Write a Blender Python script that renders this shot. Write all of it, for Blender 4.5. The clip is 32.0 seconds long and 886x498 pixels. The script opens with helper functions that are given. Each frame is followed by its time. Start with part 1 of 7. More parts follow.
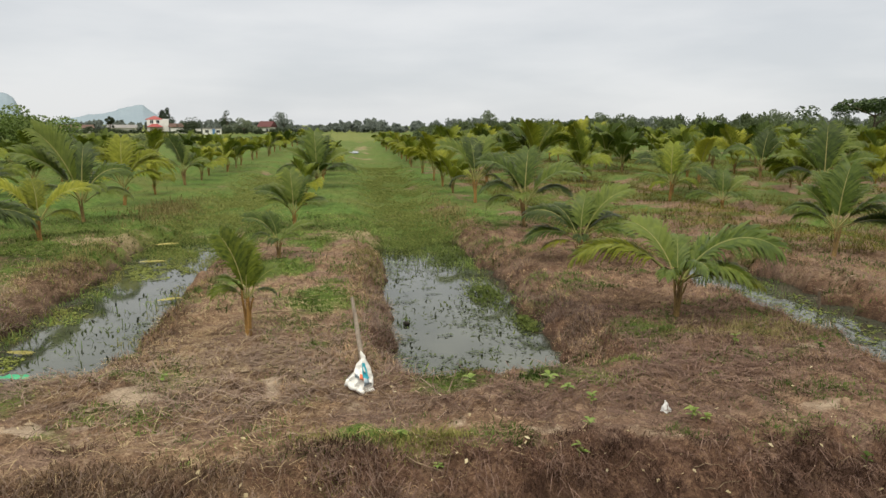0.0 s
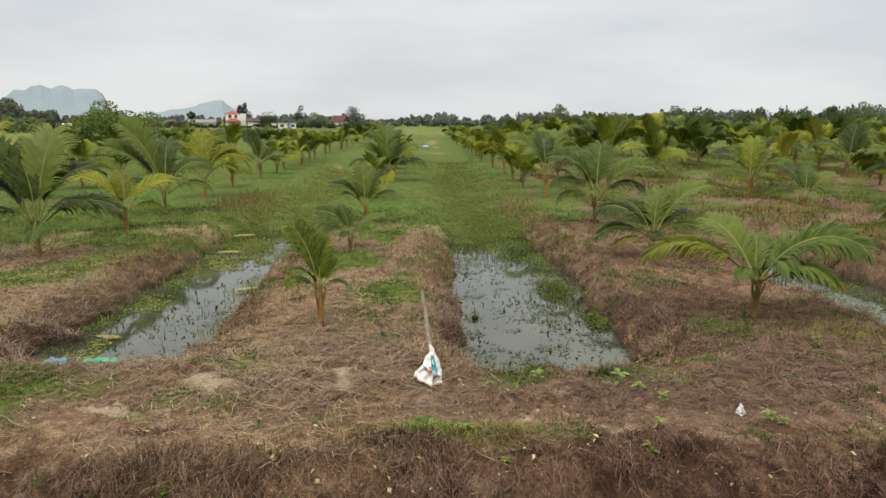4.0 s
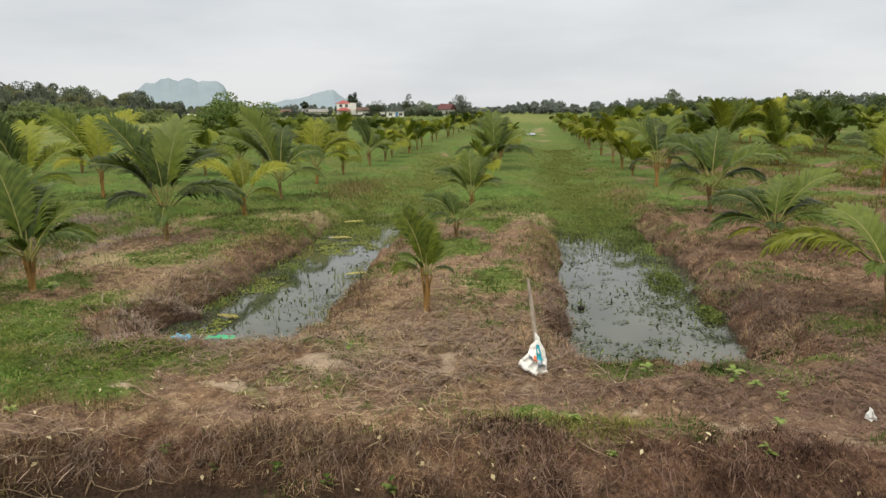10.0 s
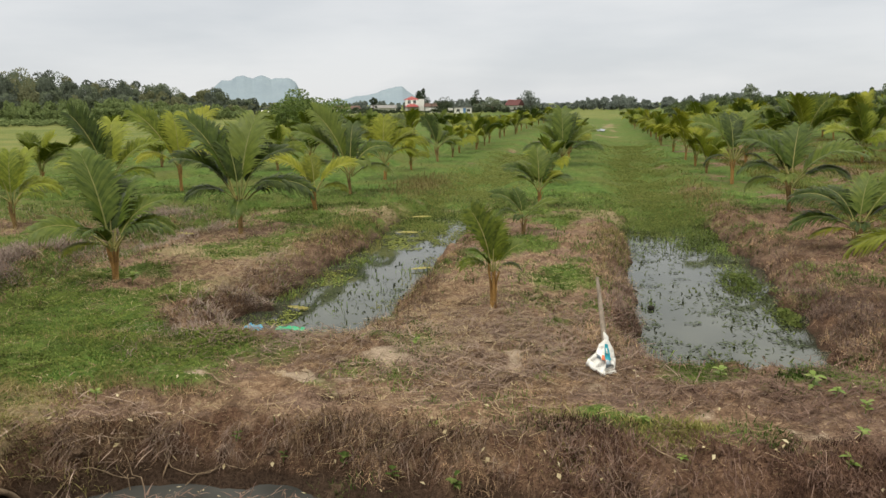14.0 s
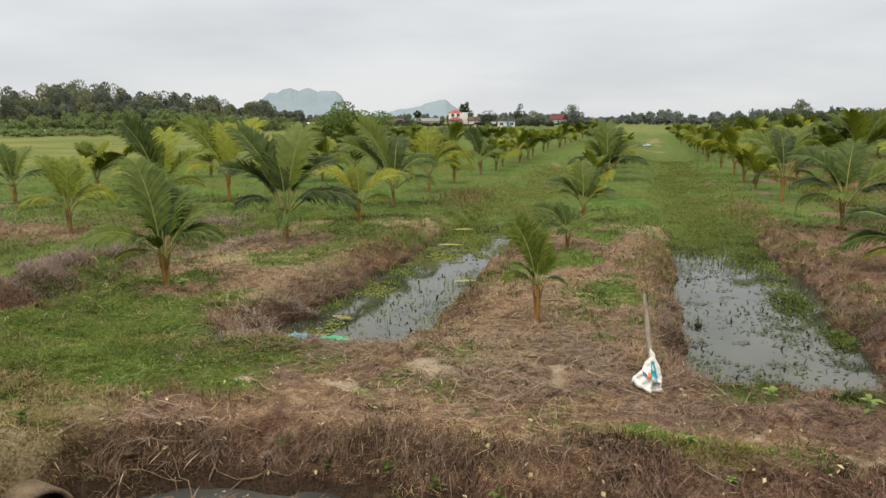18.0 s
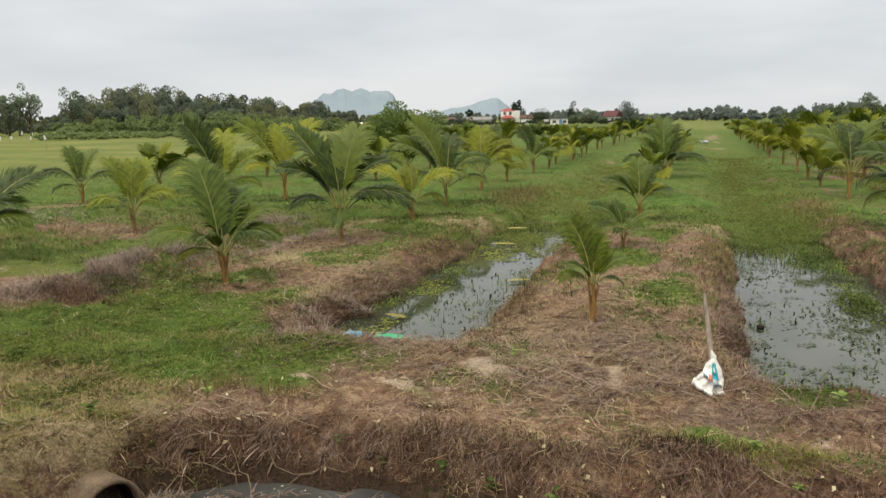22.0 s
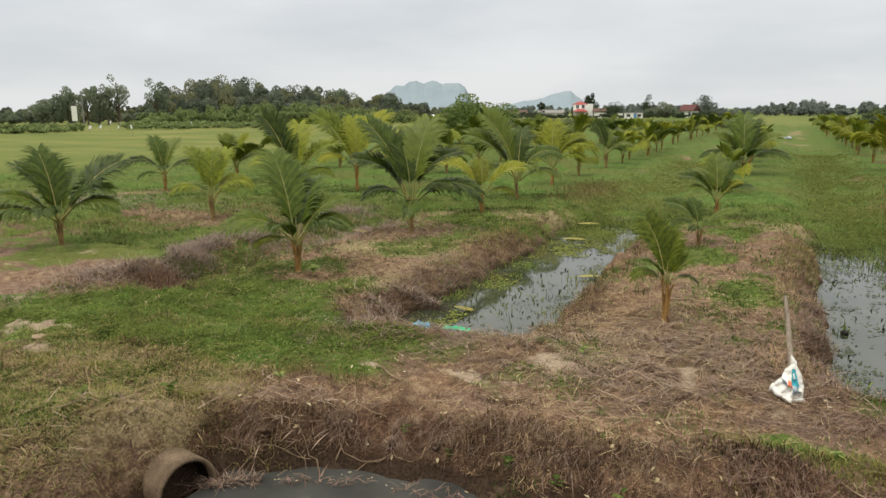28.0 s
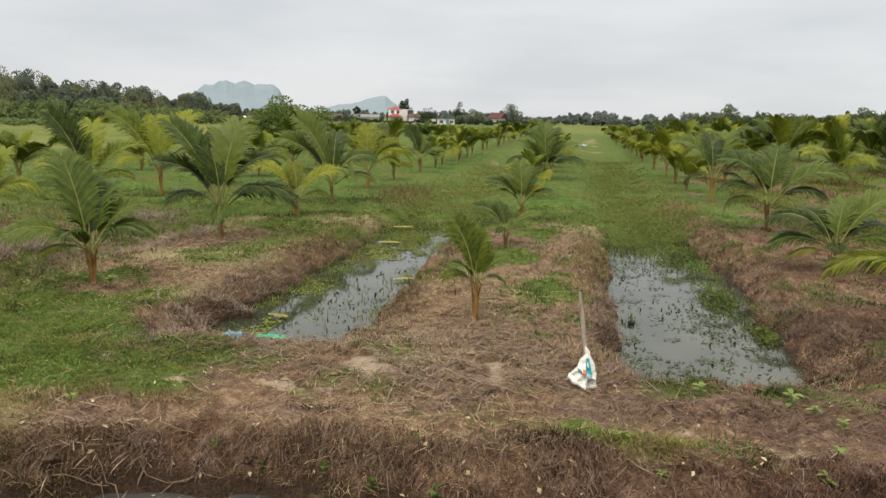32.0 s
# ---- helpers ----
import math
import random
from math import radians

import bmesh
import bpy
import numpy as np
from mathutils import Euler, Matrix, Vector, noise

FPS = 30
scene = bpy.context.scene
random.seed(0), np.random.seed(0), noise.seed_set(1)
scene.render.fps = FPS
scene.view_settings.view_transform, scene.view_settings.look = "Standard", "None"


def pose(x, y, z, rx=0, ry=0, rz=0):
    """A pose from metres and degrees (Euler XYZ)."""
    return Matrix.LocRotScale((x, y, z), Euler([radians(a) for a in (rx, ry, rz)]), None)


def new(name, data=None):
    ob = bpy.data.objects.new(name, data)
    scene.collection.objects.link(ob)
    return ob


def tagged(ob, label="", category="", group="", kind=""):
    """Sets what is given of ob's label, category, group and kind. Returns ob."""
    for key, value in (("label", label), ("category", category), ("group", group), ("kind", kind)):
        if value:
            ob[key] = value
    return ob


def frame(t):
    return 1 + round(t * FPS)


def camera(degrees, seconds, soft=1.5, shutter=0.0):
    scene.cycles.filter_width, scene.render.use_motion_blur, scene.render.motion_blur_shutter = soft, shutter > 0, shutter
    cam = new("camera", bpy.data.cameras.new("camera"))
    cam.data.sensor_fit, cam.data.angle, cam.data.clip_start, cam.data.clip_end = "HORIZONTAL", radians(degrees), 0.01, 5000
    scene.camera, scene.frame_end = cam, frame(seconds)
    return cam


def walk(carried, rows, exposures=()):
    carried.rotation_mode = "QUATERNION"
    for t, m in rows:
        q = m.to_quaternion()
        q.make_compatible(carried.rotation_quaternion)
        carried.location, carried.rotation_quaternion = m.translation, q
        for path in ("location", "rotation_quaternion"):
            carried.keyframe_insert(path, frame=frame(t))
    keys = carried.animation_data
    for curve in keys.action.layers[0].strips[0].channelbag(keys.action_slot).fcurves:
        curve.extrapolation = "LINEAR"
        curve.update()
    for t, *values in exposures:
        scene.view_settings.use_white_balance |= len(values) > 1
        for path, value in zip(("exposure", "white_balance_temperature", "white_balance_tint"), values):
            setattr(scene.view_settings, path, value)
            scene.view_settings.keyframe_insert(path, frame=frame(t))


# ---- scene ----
cam = camera(62.8, 32.0, soft=1.5)
# seconds, place, then turn to the left, tilt and lean
ROWS = [
    (0.000, 0.000, 0.000, 3.000, -7.233, -9.629, -0.394),
    (0.500, -0.007, 0.002, 2.995, -6.908, -10.001, -0.158),
    (1.000, -0.007, 0.003, 3.006, -6.828, -9.640, 0.127),
    (1.500, -0.013, 0.004, 2.997, -5.312, -9.568, -0.292),
    (2.000, -0.004, 0.012, 2.996, -4.600, -10.014, -0.361),
    (2.500, -0.011, -0.021, 3.002, -3.538, -10.170, -0.417),
    (3.000, -0.005, -0.002, 3.001, -2.741, -10.169, -0.219),
    (3.500, -0.012, -0.022, 3.009, -2.318, -10.077, -0.214),
    (5.500, -0.028, -0.034, 3.008, 0.557, -10.328, -0.382),
    (6.000, -0.017, -0.016, 3.004, 1.255, -10.271, -0.332),
    (6.500, -0.028, -0.021, 3.005, 1.858, -10.214, -0.254),
    (7.000, -0.037, -0.024, 3.006, 2.452, -9.955, -0.337),
    (7.500, -0.035, -0.023, 3.003, 3.142, -9.943, -0.283),
    (8.000, -0.040, -0.022, 3.003, 3.741, -10.317, 0.025),
    (8.500, -0.039, -0.020, 3.000, 4.523, -10.518, 0.088),
    (9.000, -0.043, -0.018, 3.003, 4.823, -10.580, 0.092),
    (9.500, -0.048, -0.027, 3.001, 5.505, -10.716, 0.392),
    (10.000, -0.049, -0.012, 2.999, 6.477, -11.054, 0.303),
    (10.500, -0.043, -0.015, 3.002, 7.050, -10.863, 0.327),
    (11.000, -0.055, -0.011, 2.997, 7.605, -10.914, 0.075),
    (11.500, -0.059, -0.007, 2.996, 8.593, -10.835, 0.157),
    (12.000, -0.061, -0.003, 2.996, 9.345, -11.027, 0.348),
    (12.500, -0.063, -0.003, 3.001, 9.880, -11.250, 0.218),
    (13.000, -0.071, -0.019, 2.997, 10.440, -11.235, -0.053),
    (13.500, -0.072, -0.021, 2.994, 10.841, -11.311, -0.056),
    (14.000, -0.076, -0.007, 2.993, 11.721, -11.322, 0.457),
    (14.500, -0.077, -0.000, 2.994, 12.235, -10.980, 0.488),
    (16.500, -0.108, -0.027, 2.987, 13.739, -10.249, 0.109),
    (17.000, -0.115, -0.024, 2.986, 14.017, -10.363, 0.118),
    (17.500, -0.118, -0.022, 2.991, 14.437, -10.432, -0.016),
    (18.000, -0.124, -0.032, 2.990, 15.078, -10.294, 0.029),
    (18.500, -0.124, -0.032, 2.989, 15.530, -10.299, -0.076),
    (19.000, -0.141, -0.029, 2.988, 16.336, -10.038, -0.036),
    (19.500, -0.142, -0.029, 2.988, 17.024, -9.905, -0.074),
    (20.000, -0.146, -0.027, 2.986, 16.979, -9.981, 0.261),
    (20.500, -0.149, -0.029, 2.986, 17.245, -10.020, 0.237),
    (21.000, -0.153, -0.027, 2.985, 17.885, -10.222, 0.587),
    (21.500, -0.155, -0.010, 2.979, 18.582, -10.202, 0.708),
    (22.000, -0.165, -0.019, 2.985, 19.101, -10.365, 0.705),
    (22.500, -0.157, -0.004, 2.980, 19.334, -10.367, 0.622),
    (23.000, -0.171, -0.035, 2.990, 19.707, -10.441, 0.420),
    (23.500, -0.177, -0.028, 2.986, 20.468, -10.302, 0.369),
    (24.000, -0.179, -0.025, 2.980, 20.652, -10.458, 0.241),
    (24.500, -0.181, -0.041, 2.985, 20.839, -10.126, 0.227),
    (25.000, -0.183, -0.037, 2.991, 21.612, -10.425, 0.402),
    (25.500, -0.188, -0.029, 2.990, 22.233, -10.519, 0.659),
    (26.000, -0.194, -0.038, 2.993, 23.088, -10.238, 0.562),
    (26.500, -0.193, -0.028, 2.990, 23.690, -10.191, 0.361),
    (27.500, -0.197, -0.024, 2.990, 24.750, -10.600, 0.250),
    (28.500, -0.198, -0.020, 2.989, 23.771, -11.128, 0.078),
    (29.000, -0.189, -0.027, 2.988, 21.463, -10.852, -0.411),
    (29.500, -0.177, -0.016, 2.980, 18.908, -10.965, -0.418),
    (30.000, -0.170, -0.028, 2.991, 16.680, -10.965, -0.458),
    (30.500, -0.159, -0.040, 2.999, 14.677, -11.030, -0.466),
    (31.000, -0.147, -0.031, 2.999, 13.634, -10.766, -0.417),
    (31.500, -0.124, -0.038, 2.999, 11.704, -10.675, -0.677),
    (32.000, -0.130, -0.009, 2.995, 10.409, -10.468, -1.225),
]
walk(cam, [(t, pose(x, y, z, 90 + pitch, roll, yaw)) for t, x, y, z, yaw, pitch, roll in ROWS], [(0.0, 0.0), (32.0, 0.0)])

# ---- world, sun ----
SUN_ELEVATION, SUN_TURN, SKY_OVERHEAD = 62.0, 205.0, (2.95, 2.78, 2.2, 1)
world = bpy.data.worlds.new("overcast_sky")
scene.world = world
world.use_nodes = True
wt = world.node_tree
wt.nodes.clear()


def wnode(kind, **values):
    n = wt.nodes.new(kind)
    for key, value in values.items():
        n.inputs[key].default_value = value
    return n


w_out = wnode("ShaderNodeOutputWorld")
w_bg = wnode("ShaderNodeBackground", Strength=1.0)
w_sky = wnode("ShaderNodeTexSky")
w_sky.sky_type = "NISHITA"
w_sky.sun_disc = False
w_sky.sun_elevation = radians(SUN_ELEVATION)
w_sky.sun_rotation = radians(SUN_TURN)
w_scale = wnode("ShaderNodeVectorMath")
w_scale.operation = "SCALE"
w_scale.inputs["Scale"].default_value = 0.09
wt.links.new(w_sky.outputs[0], w_scale.inputs[0])
w_co = wnode("ShaderNodeTexCoord")
w_map = wnode("ShaderNodeMapping")
w_map.inputs["Scale"].default_value = (1.0, 1.0, 4.5)
wt.links.new(w_co.outputs["Generated"], w_map.inputs["Vector"])
w_noise = wnode("ShaderNodeTexNoise", Scale=2.6, Detail=5.0, Roughness=0.5)
wt.links.new(w_map.outputs[0], w_noise.inputs["Vector"])
w_ramp = wnode("ShaderNodeValToRGB")
w_ramp.color_ramp.elements[0].position, w_ramp.color_ramp.elements[0].color = 0.36, (0.69, 0.715, 0.74, 1)
w_ramp.color_ramp.elements[1].position, w_ramp.color_ramp.elements[1].color = 0.62, (0.83, 0.84, 0.85, 1)
wt.links.new(w_noise.outputs[0], w_ramp.inputs[0])
w_mix = wnode("ShaderNodeMix")
w_mix.data_type = "RGBA"
w_mix.inputs[0].default_value = 0.9
wt.links.new(w_scale.outputs[0], w_mix.inputs[6])
wt.links.new(w_ramp.outputs[0], w_mix.inputs[7])
# an overcast sky is brighter overhead than at the horizon
w_sep = wnode("ShaderNodeSeparateXYZ")
wt.links.new(w_co.outputs["Generated"], w_sep.inputs[0])
w_up = wnode("ShaderNodeMapRange")
for slot, value in ((1, 0.18), (2, 0.95), (3, 0.0), (4, 1.0)):
    w_up.inputs[slot].default_value = value
wt.links.new(w_sep.outputs["Z"], w_up.inputs[0])
w_tint = wnode("ShaderNodeMix")
w_tint.data_type = "RGBA"
w_tint.inputs[6].default_value, w_tint.inputs[7].default_value = (1, 1, 1, 1), SKY_OVERHEAD
wt.links.new(w_up.outputs[0], w_tint.inputs[0])
w_mul = wnode("ShaderNodeVectorMath")
w_mul.operation = "MULTIPLY"
wt.links.new(w_mix.outputs[2], w_mul.inputs[0])
wt.links.new(w_tint.outputs[2], w_mul.inputs[1])
wt.links.new(w_mul.outputs[0], w_bg.inputs[0])
wt.links.new(w_bg.outputs[0], w_out.inputs[0])

sun = new("sun", bpy.data.lights.new("sun", "SUN"))
sun.data.energy, sun.data.angle, sun.data.color = 1.4, radians(25), (1.0, 0.96, 0.9)
sun.matrix_world = pose(0, 0, 60, 90 - SUN_ELEVATION, 0, -SUN_TURN + 180)


# ---- materials ----
def material(name, rough=0.8, spec=0.3):
    m = bpy.data.materials.new(name)
    m.use_nodes = True
    b = m.node_tree.nodes["Principled BSDF"]
    b.inputs["Roughness"].default_value = rough
    b.inputs["Specular IOR Level"].default_value = spec
    return m, m.node_tree, b


def node(nt, kind, links=(), **values):
    n = nt.nodes.new(kind)
    for key, value in values.items():
        n.inputs[key].default_value = value
    for source, target in links:
        nt.links.new(source, n.inputs[target])
    return n


def noise_tex(nt, scale, detail=4.0, rough=0.55, vector=None, stretch=None):
    co = vector or node(nt, "ShaderNodeTexCoord").outputs["Object"]
    if stretch:
        co = node(nt, "ShaderNodeMapping", [(co, "Vector")], Scale=stretch).outputs[0]
    return node(nt, "ShaderNodeTexNoise", [(co, "Vector")], Scale=scale, Detail=detail, Roughness=rough).outputs[0]


def ramp(nt, source, *stops):
    n = node(nt, "ShaderNodeValToRGB", [(source, 0)])
    while len(n.color_ramp.elements) < len(stops):
        n.color_ramp.elements.new(0.5)
    for e, (p, c) in zip(n.color_ramp.elements, stops):
        e.position, e.color = p, (*c, 1)
    return n.outputs[0]


def mix(nt, factor, a, b, blend="MIX"):
    n = nt.nodes.new("ShaderNodeMix")
    n.data_type, n.blend_type = "RGBA", blend
    for source, slot in ((factor, 0), (a, 6), (b, 7)):
        if isinstance(source, (int, float)):
            n.inputs[slot].default_value = source
        elif isinstance(source, tuple):
            n.inputs[slot].default_value = (*source, 1)
        else:
            nt.links.new(source, n.inputs[slot])
    return n.outputs[2]


def bump(nt, b, height, strength=0.5, distance=0.02):
    n = node(nt, "ShaderNodeBump", [(height, "Height")], Strength=strength, Distance=distance)
    nt.links.new(n.outputs[0], b.inputs["Normal"])


def plain(name, dark, light, scale=8.0, rough=0.8, spec=0.3, relief=0.3, metal=0.0, stretch=None, distance=0.01):
    """Two tones mixed by coarse and fine noise, with relief."""
    m, nt, b = material(name, rough, spec)
    coarse, fine = noise_tex(nt, scale, 5, stretch=stretch), noise_tex(nt, scale * 9, 3, stretch=stretch)
    c = mix(nt, 0.4, coarse, fine)
    nt.links.new(ramp(nt, c, (0.35, dark), (0.65, light)), b.inputs["Base Color"])
    b.inputs["Metallic"].default_value = metal
    bump(nt, b, c, relief, distance)
    return m


def leafy(name, dark, mid, light, rough=0.5, through_light=0.25, spec=0.35, by_island=True, patch=0.0, spread=0.5):
    """Leaves: a tone per piece and per object, some light let through."""
    m, nt, b = material(name, rough, spec)
    out = nt.nodes["Material Output"]
    info = node(nt, "ShaderNodeObjectInfo").outputs["Random"]
    src = info
    if by_island:
        isl = node(nt, "ShaderNodeNewGeometry").outputs["Random Per Island"]
        src = mix(nt, spread, info, isl)
    col = ramp(nt, src, (0.2, dark), (0.5, mid), (0.8, light))
    grain = noise_tex(nt, 14.0, 3)
    col = mix(nt, 0.35, col, ramp(nt, grain, (0.3, dark), (0.7, light)))
    if patch:
        spots = noise_tex(nt, patch, 4, 0.6)
        col = mix(nt, 1.0, col, ramp(nt, spots, (0.38, (0.42, 0.4, 0.4)), (0.52, (1, 1, 1)), (0.66, (1.7, 1.65, 1.55))), "MULTIPLY")
    nt.links.new(col, b.inputs["Base Color"])
    tr = node(nt, "ShaderNodeBsdfTranslucent", [(col, "Color")])
    mx = node(nt, "ShaderNodeMixShader", [(b.outputs[0], 1), (tr.outputs[0], 2)], Fac=through_light)
    nt.links.new(mx.outputs[0], out.inputs[0])
    return m


def ground_material():
    """Cover comes from a colour layer: red green weeds, green bare soil, blue pale straw; the rest is brown dead grass."""
    m, nt, b = material("earth_and_weeds", 0.95, 0.1)
    cover = node(nt, "ShaderNodeAttribute")
    cover.attribute_name = "cover"
    sep = node(nt, "ShaderNodeSeparateColor", [(cover.outputs["Color"], 0)])
    fine, mid, big = noise_tex(nt, 38, 5, 0.65), noise_tex(nt, 7, 5), noise_tex(nt, 1.1, 4)
    dry = ramp(nt, mix(nt, 0.5, fine, mid), (0.3, (0.03, 0.018, 0.013)), (0.5, (0.172, 0.107, 0.069)), (0.7, (0.43, 0.312, 0.212)))
    dry = mix(nt, ramp(nt, big, (0.4, (0, 0, 0)), (0.65, (0.6, 0.6, 0.6))), dry, ramp(nt, fine, (0.3, (0.07, 0.045, 0.042)), (0.7, (0.24, 0.165, 0.135))))
    green = ramp(nt, mix(nt, 0.5, mix(nt, 0.55, fine, mid), noise_tex(nt, 2.3, 5, 0.7)), (0.3, (0.02, 0.038, 0.007)), (0.5, (0.072, 0.126, 0.025)), (0.7, (0.18, 0.226, 0.06)))
    soil = ramp(nt, mix(nt, 0.5, fine, mid), (0.3, (0.17, 0.124, 0.092)), (0.65, (0.39, 0.308, 0.232)))
    straw = ramp(nt, fine, (0.3, (0.15, 0.12, 0.065)), (0.7, (0.39, 0.315, 0.19)))

    def edge(channel):
        s = node(nt, "ShaderNodeMath", [(channel, 0), (mix(nt, 0.5, mix(nt, 0.5, fine, mid), noise_tex(nt, 2.3, 5, 0.7)), 1)])
        s.operation = "ADD"
        return ramp(nt, s.outputs[0], (0.74, (0, 0, 0)), (0.92, (1, 1, 1)))

    tired = ramp(nt, noise_tex(nt, 0.32, 5, 0.62), (0.4, (0, 0, 0)), (0.62, (0.55, 0.55, 0.55)))
    green = mix(nt, tired, green, ramp(nt, fine, (0.3, (0.055, 0.05, 0.014)), (0.7, (0.18, 0.15, 0.055))))
    c = mix(nt, edge(sep.outputs[2]), dry, straw)
    c = mix(nt, edge(sep.outputs[0]), c, green)
    c = mix(nt, edge(sep.outputs[1]), c, soil)
    rice = ramp(nt, mix(nt, 0.35, noise_tex(nt, 0.13, 6, 0.68, stretch=(0.5, 1, 1)), fine), (0.32, (0.07, 0.102, 0.026)), (0.5, (0.128, 0.148, 0.042)), (0.68, (0.23, 0.2, 0.075)))
    c = mix(nt, cover.outputs["Alpha"], c, rice)
    damp = node(nt, "ShaderNodeAttribute")
    damp.attribute_name = "bare_bank"
    streaks = noise_tex(nt, 9, 4, 0.6, stretch=(1, 1, 0.25))
    earth = ramp(nt, mix(nt, 0.5, fine, streaks), (0.3, (0.022, 0.012, 0.009)), (0.5, (0.118, 0.068, 0.045)), (0.7, (0.28, 0.18, 0.12)))
    c = mix(nt, edge(damp.outputs["Fac"]), c, earth)
    # Waterline band: wet mud, with the undercut's shade put into its dark colour.
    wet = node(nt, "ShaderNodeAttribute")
    wet.attribute_name = "wet_mud_and_shade"
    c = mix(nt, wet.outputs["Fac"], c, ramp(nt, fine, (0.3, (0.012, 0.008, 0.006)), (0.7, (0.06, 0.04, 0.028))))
    nt.links.new(c, b.inputs["Base Color"])
    bump(nt, b, mix(nt, 0.5, fine, mid), 0.9, 0.05)
    return m


def water_material(name="still_water", dark=(0.03, 0.034, 0.024), light=(0.062, 0.066, 0.05)):
    m, nt, b = material(name, 0.04, 0.5)
    c = ramp(nt, noise_tex(nt, 1.2, 3), (0.35, dark), (0.7, light))
    nt.links.new(c, b.inputs["Base Color"])
    b.inputs["IOR"].default_value = 1.5
    bump(nt, b, noise_tex(nt, 3.0, 2), 0.03, 0.01)
    return m


GROUND, WATER, MUDDY = ground_material(), water_material(), water_material("muddy_water", (0.035, 0.036, 0.035), (0.07, 0.071, 0.068))
FROND = {
    "green": leafy("palm_leaf_green", (0.032, 0.056, 0.007), (0.128, 0.172, 0.014), (0.29, 0.315, 0.038), 0.46, 0.3, 0.18, spread=0.3),
    "deep": leafy("palm_leaf_deep_green", (0.014, 0.03, 0.005), (0.058, 0.098, 0.012), (0.15, 0.188, 0.03), 0.42, 0.26, 0.22, spread=0.3),
    "yellow": leafy("palm_leaf_yellow_green", (0.075, 0.095, 0.008), (0.2, 0.228, 0.018), (0.37, 0.37, 0.046), 0.48, 0.38, 0.18, spread=0.3),
    "dry": leafy("palm_leaf_dry", (0.15, 0.1, 0.03), (0.32, 0.23, 0.07), (0.5, 0.38, 0.14), 0.7, 0.25, 0.15),
}
STALK = leafy("palm_stalk", (0.10, 0.13, 0.03), (0.2, 0.2, 0.05), (0.3, 0.25, 0.09), 0.5, 0.05)
STEM = plain("palm_stem_bark", (0.075, 0.05, 0.024), (0.33, 0.22, 0.085), 9, 0.85, 0.2, 0.8, stretch=(1, 1, 0.25))
STEM_ORANGE = plain("orange_palm_stem", (0.12, 0.066, 0.024), (0.42, 0.24, 0.075), 9, 0.8, 0.2, 0.8, stretch=(1, 1, 0.25))
GRASS = leafy("green_weed_blades", (0.036, 0.07, 0.018), (0.098, 0.158, 0.038), (0.22, 0.27, 0.085), 0.8, 0.45, 0.03, patch=0.9)
DEAD = leafy("dead_grass_blades", (0.055, 0.033, 0.021), (0.2, 0.125, 0.079), (0.42, 0.305, 0.195), 0.95, 0.1, 0.03, patch=3.0)
DEAD_RED = leafy("red_brown_dead_blades", (0.037, 0.02, 0.016), (0.122, 0.07, 0.054), (0.28, 0.18, 0.136), 0.95, 0.1, 0.03, patch=3.0)
BRUSH = leafy("purple_grey_dead_brush", (0.13, 0.098, 0.086), (0.245, 0.188, 0.162), (0.42, 0.335, 0.29), 0.95, 0.15, 0.03)
TREE = leafy("tree_leaf", (0.02, 0.038, 0.012), (0.045, 0.075, 0.022), (0.085, 0.12, 0.04), 0.6, 0.15, 0.2)
BARK = plain("tree_bark", (0.06, 0.045, 0.035), (0.16, 0.13, 0.1), 6, 0.9, 0.1, 0.8)


# ---- shape helpers ----
def value_noise(x, y, seed=0):
    """Smooth noise from 0 to 1 over arrays."""
    xi, yi = np.floor(x).astype(np.int64), np.floor(y).astype(np.int64)
    fx, fy = x - xi, y - yi
    fx, fy = fx * fx * (3 - 2 * fx), fy * fy * (3 - 2 * fy)

    def cell(i, j):
        h = (i * 374761393 + j * 668265263 + seed * 974711) & 0x7FFFFFFF
        h = ((h ^ (h >> 13)) * 1274126177) & 0x7FFFFFFF
        return ((h ^ (h >> 16)) & 0xFFFF) / 65535.0

    a, b, c, d = cell(xi, yi), cell(xi + 1, yi), cell(xi, yi + 1), cell(xi + 1, yi + 1)
    return (a * (1 - fx) + b * fx) * (1 - fy) + (c * (1 - fx) + d * fx) * fy


def fbm(x, y, scale, octaves=4, seed=0):
    total, amp, norm = np.zeros_like(x, dtype=float), 1.0, 0.0
    for k in range(octaves):
        total += amp * value_noise(x * scale, y * scale, seed + 17 * k)
        norm, amp, scale = norm + amp, amp * 0.55, scale * 2.03
    return total / norm


def step(a, b, v):
    k = np.clip((v - a) / (b - a), 0, 1)
    return k * k * (3 - 2 * k)


def mesh_of(name, verts, faces, mats, smooth=False, index=None):
    """One mesh from arrays; all faces have the same number of corners, or are lists."""
    me = bpy.data.meshes.new(name)
    if isinstance(faces, np.ndarray):
        n, k = faces.shape
        me.vertices.add(len(verts))
        me.vertices.foreach_set("co", np.asarray(verts, dtype=np.float32).ravel())
        me.loops.add(n * k)
        me.loops.foreach_set("vertex_index", faces.ravel().astype(np.int32))
        me.polygons.add(n)
        me.polygons.foreach_set("loop_start", np.arange(0, n * k, k, dtype=np.int32))
        me.update(calc_edges=True)
    else:
        me.from_pydata([tuple(v) for v in verts], [], faces)
    for m in mats:
        me.materials.append(m)
    if index is not None:
        me.polygons.foreach_set("material_index", np.asarray(index, dtype=np.int32))
    if smooth:
        me.polygons.foreach_set("use_smooth", np.ones(len(me.polygons), dtype=bool))
    me.update()
    return me


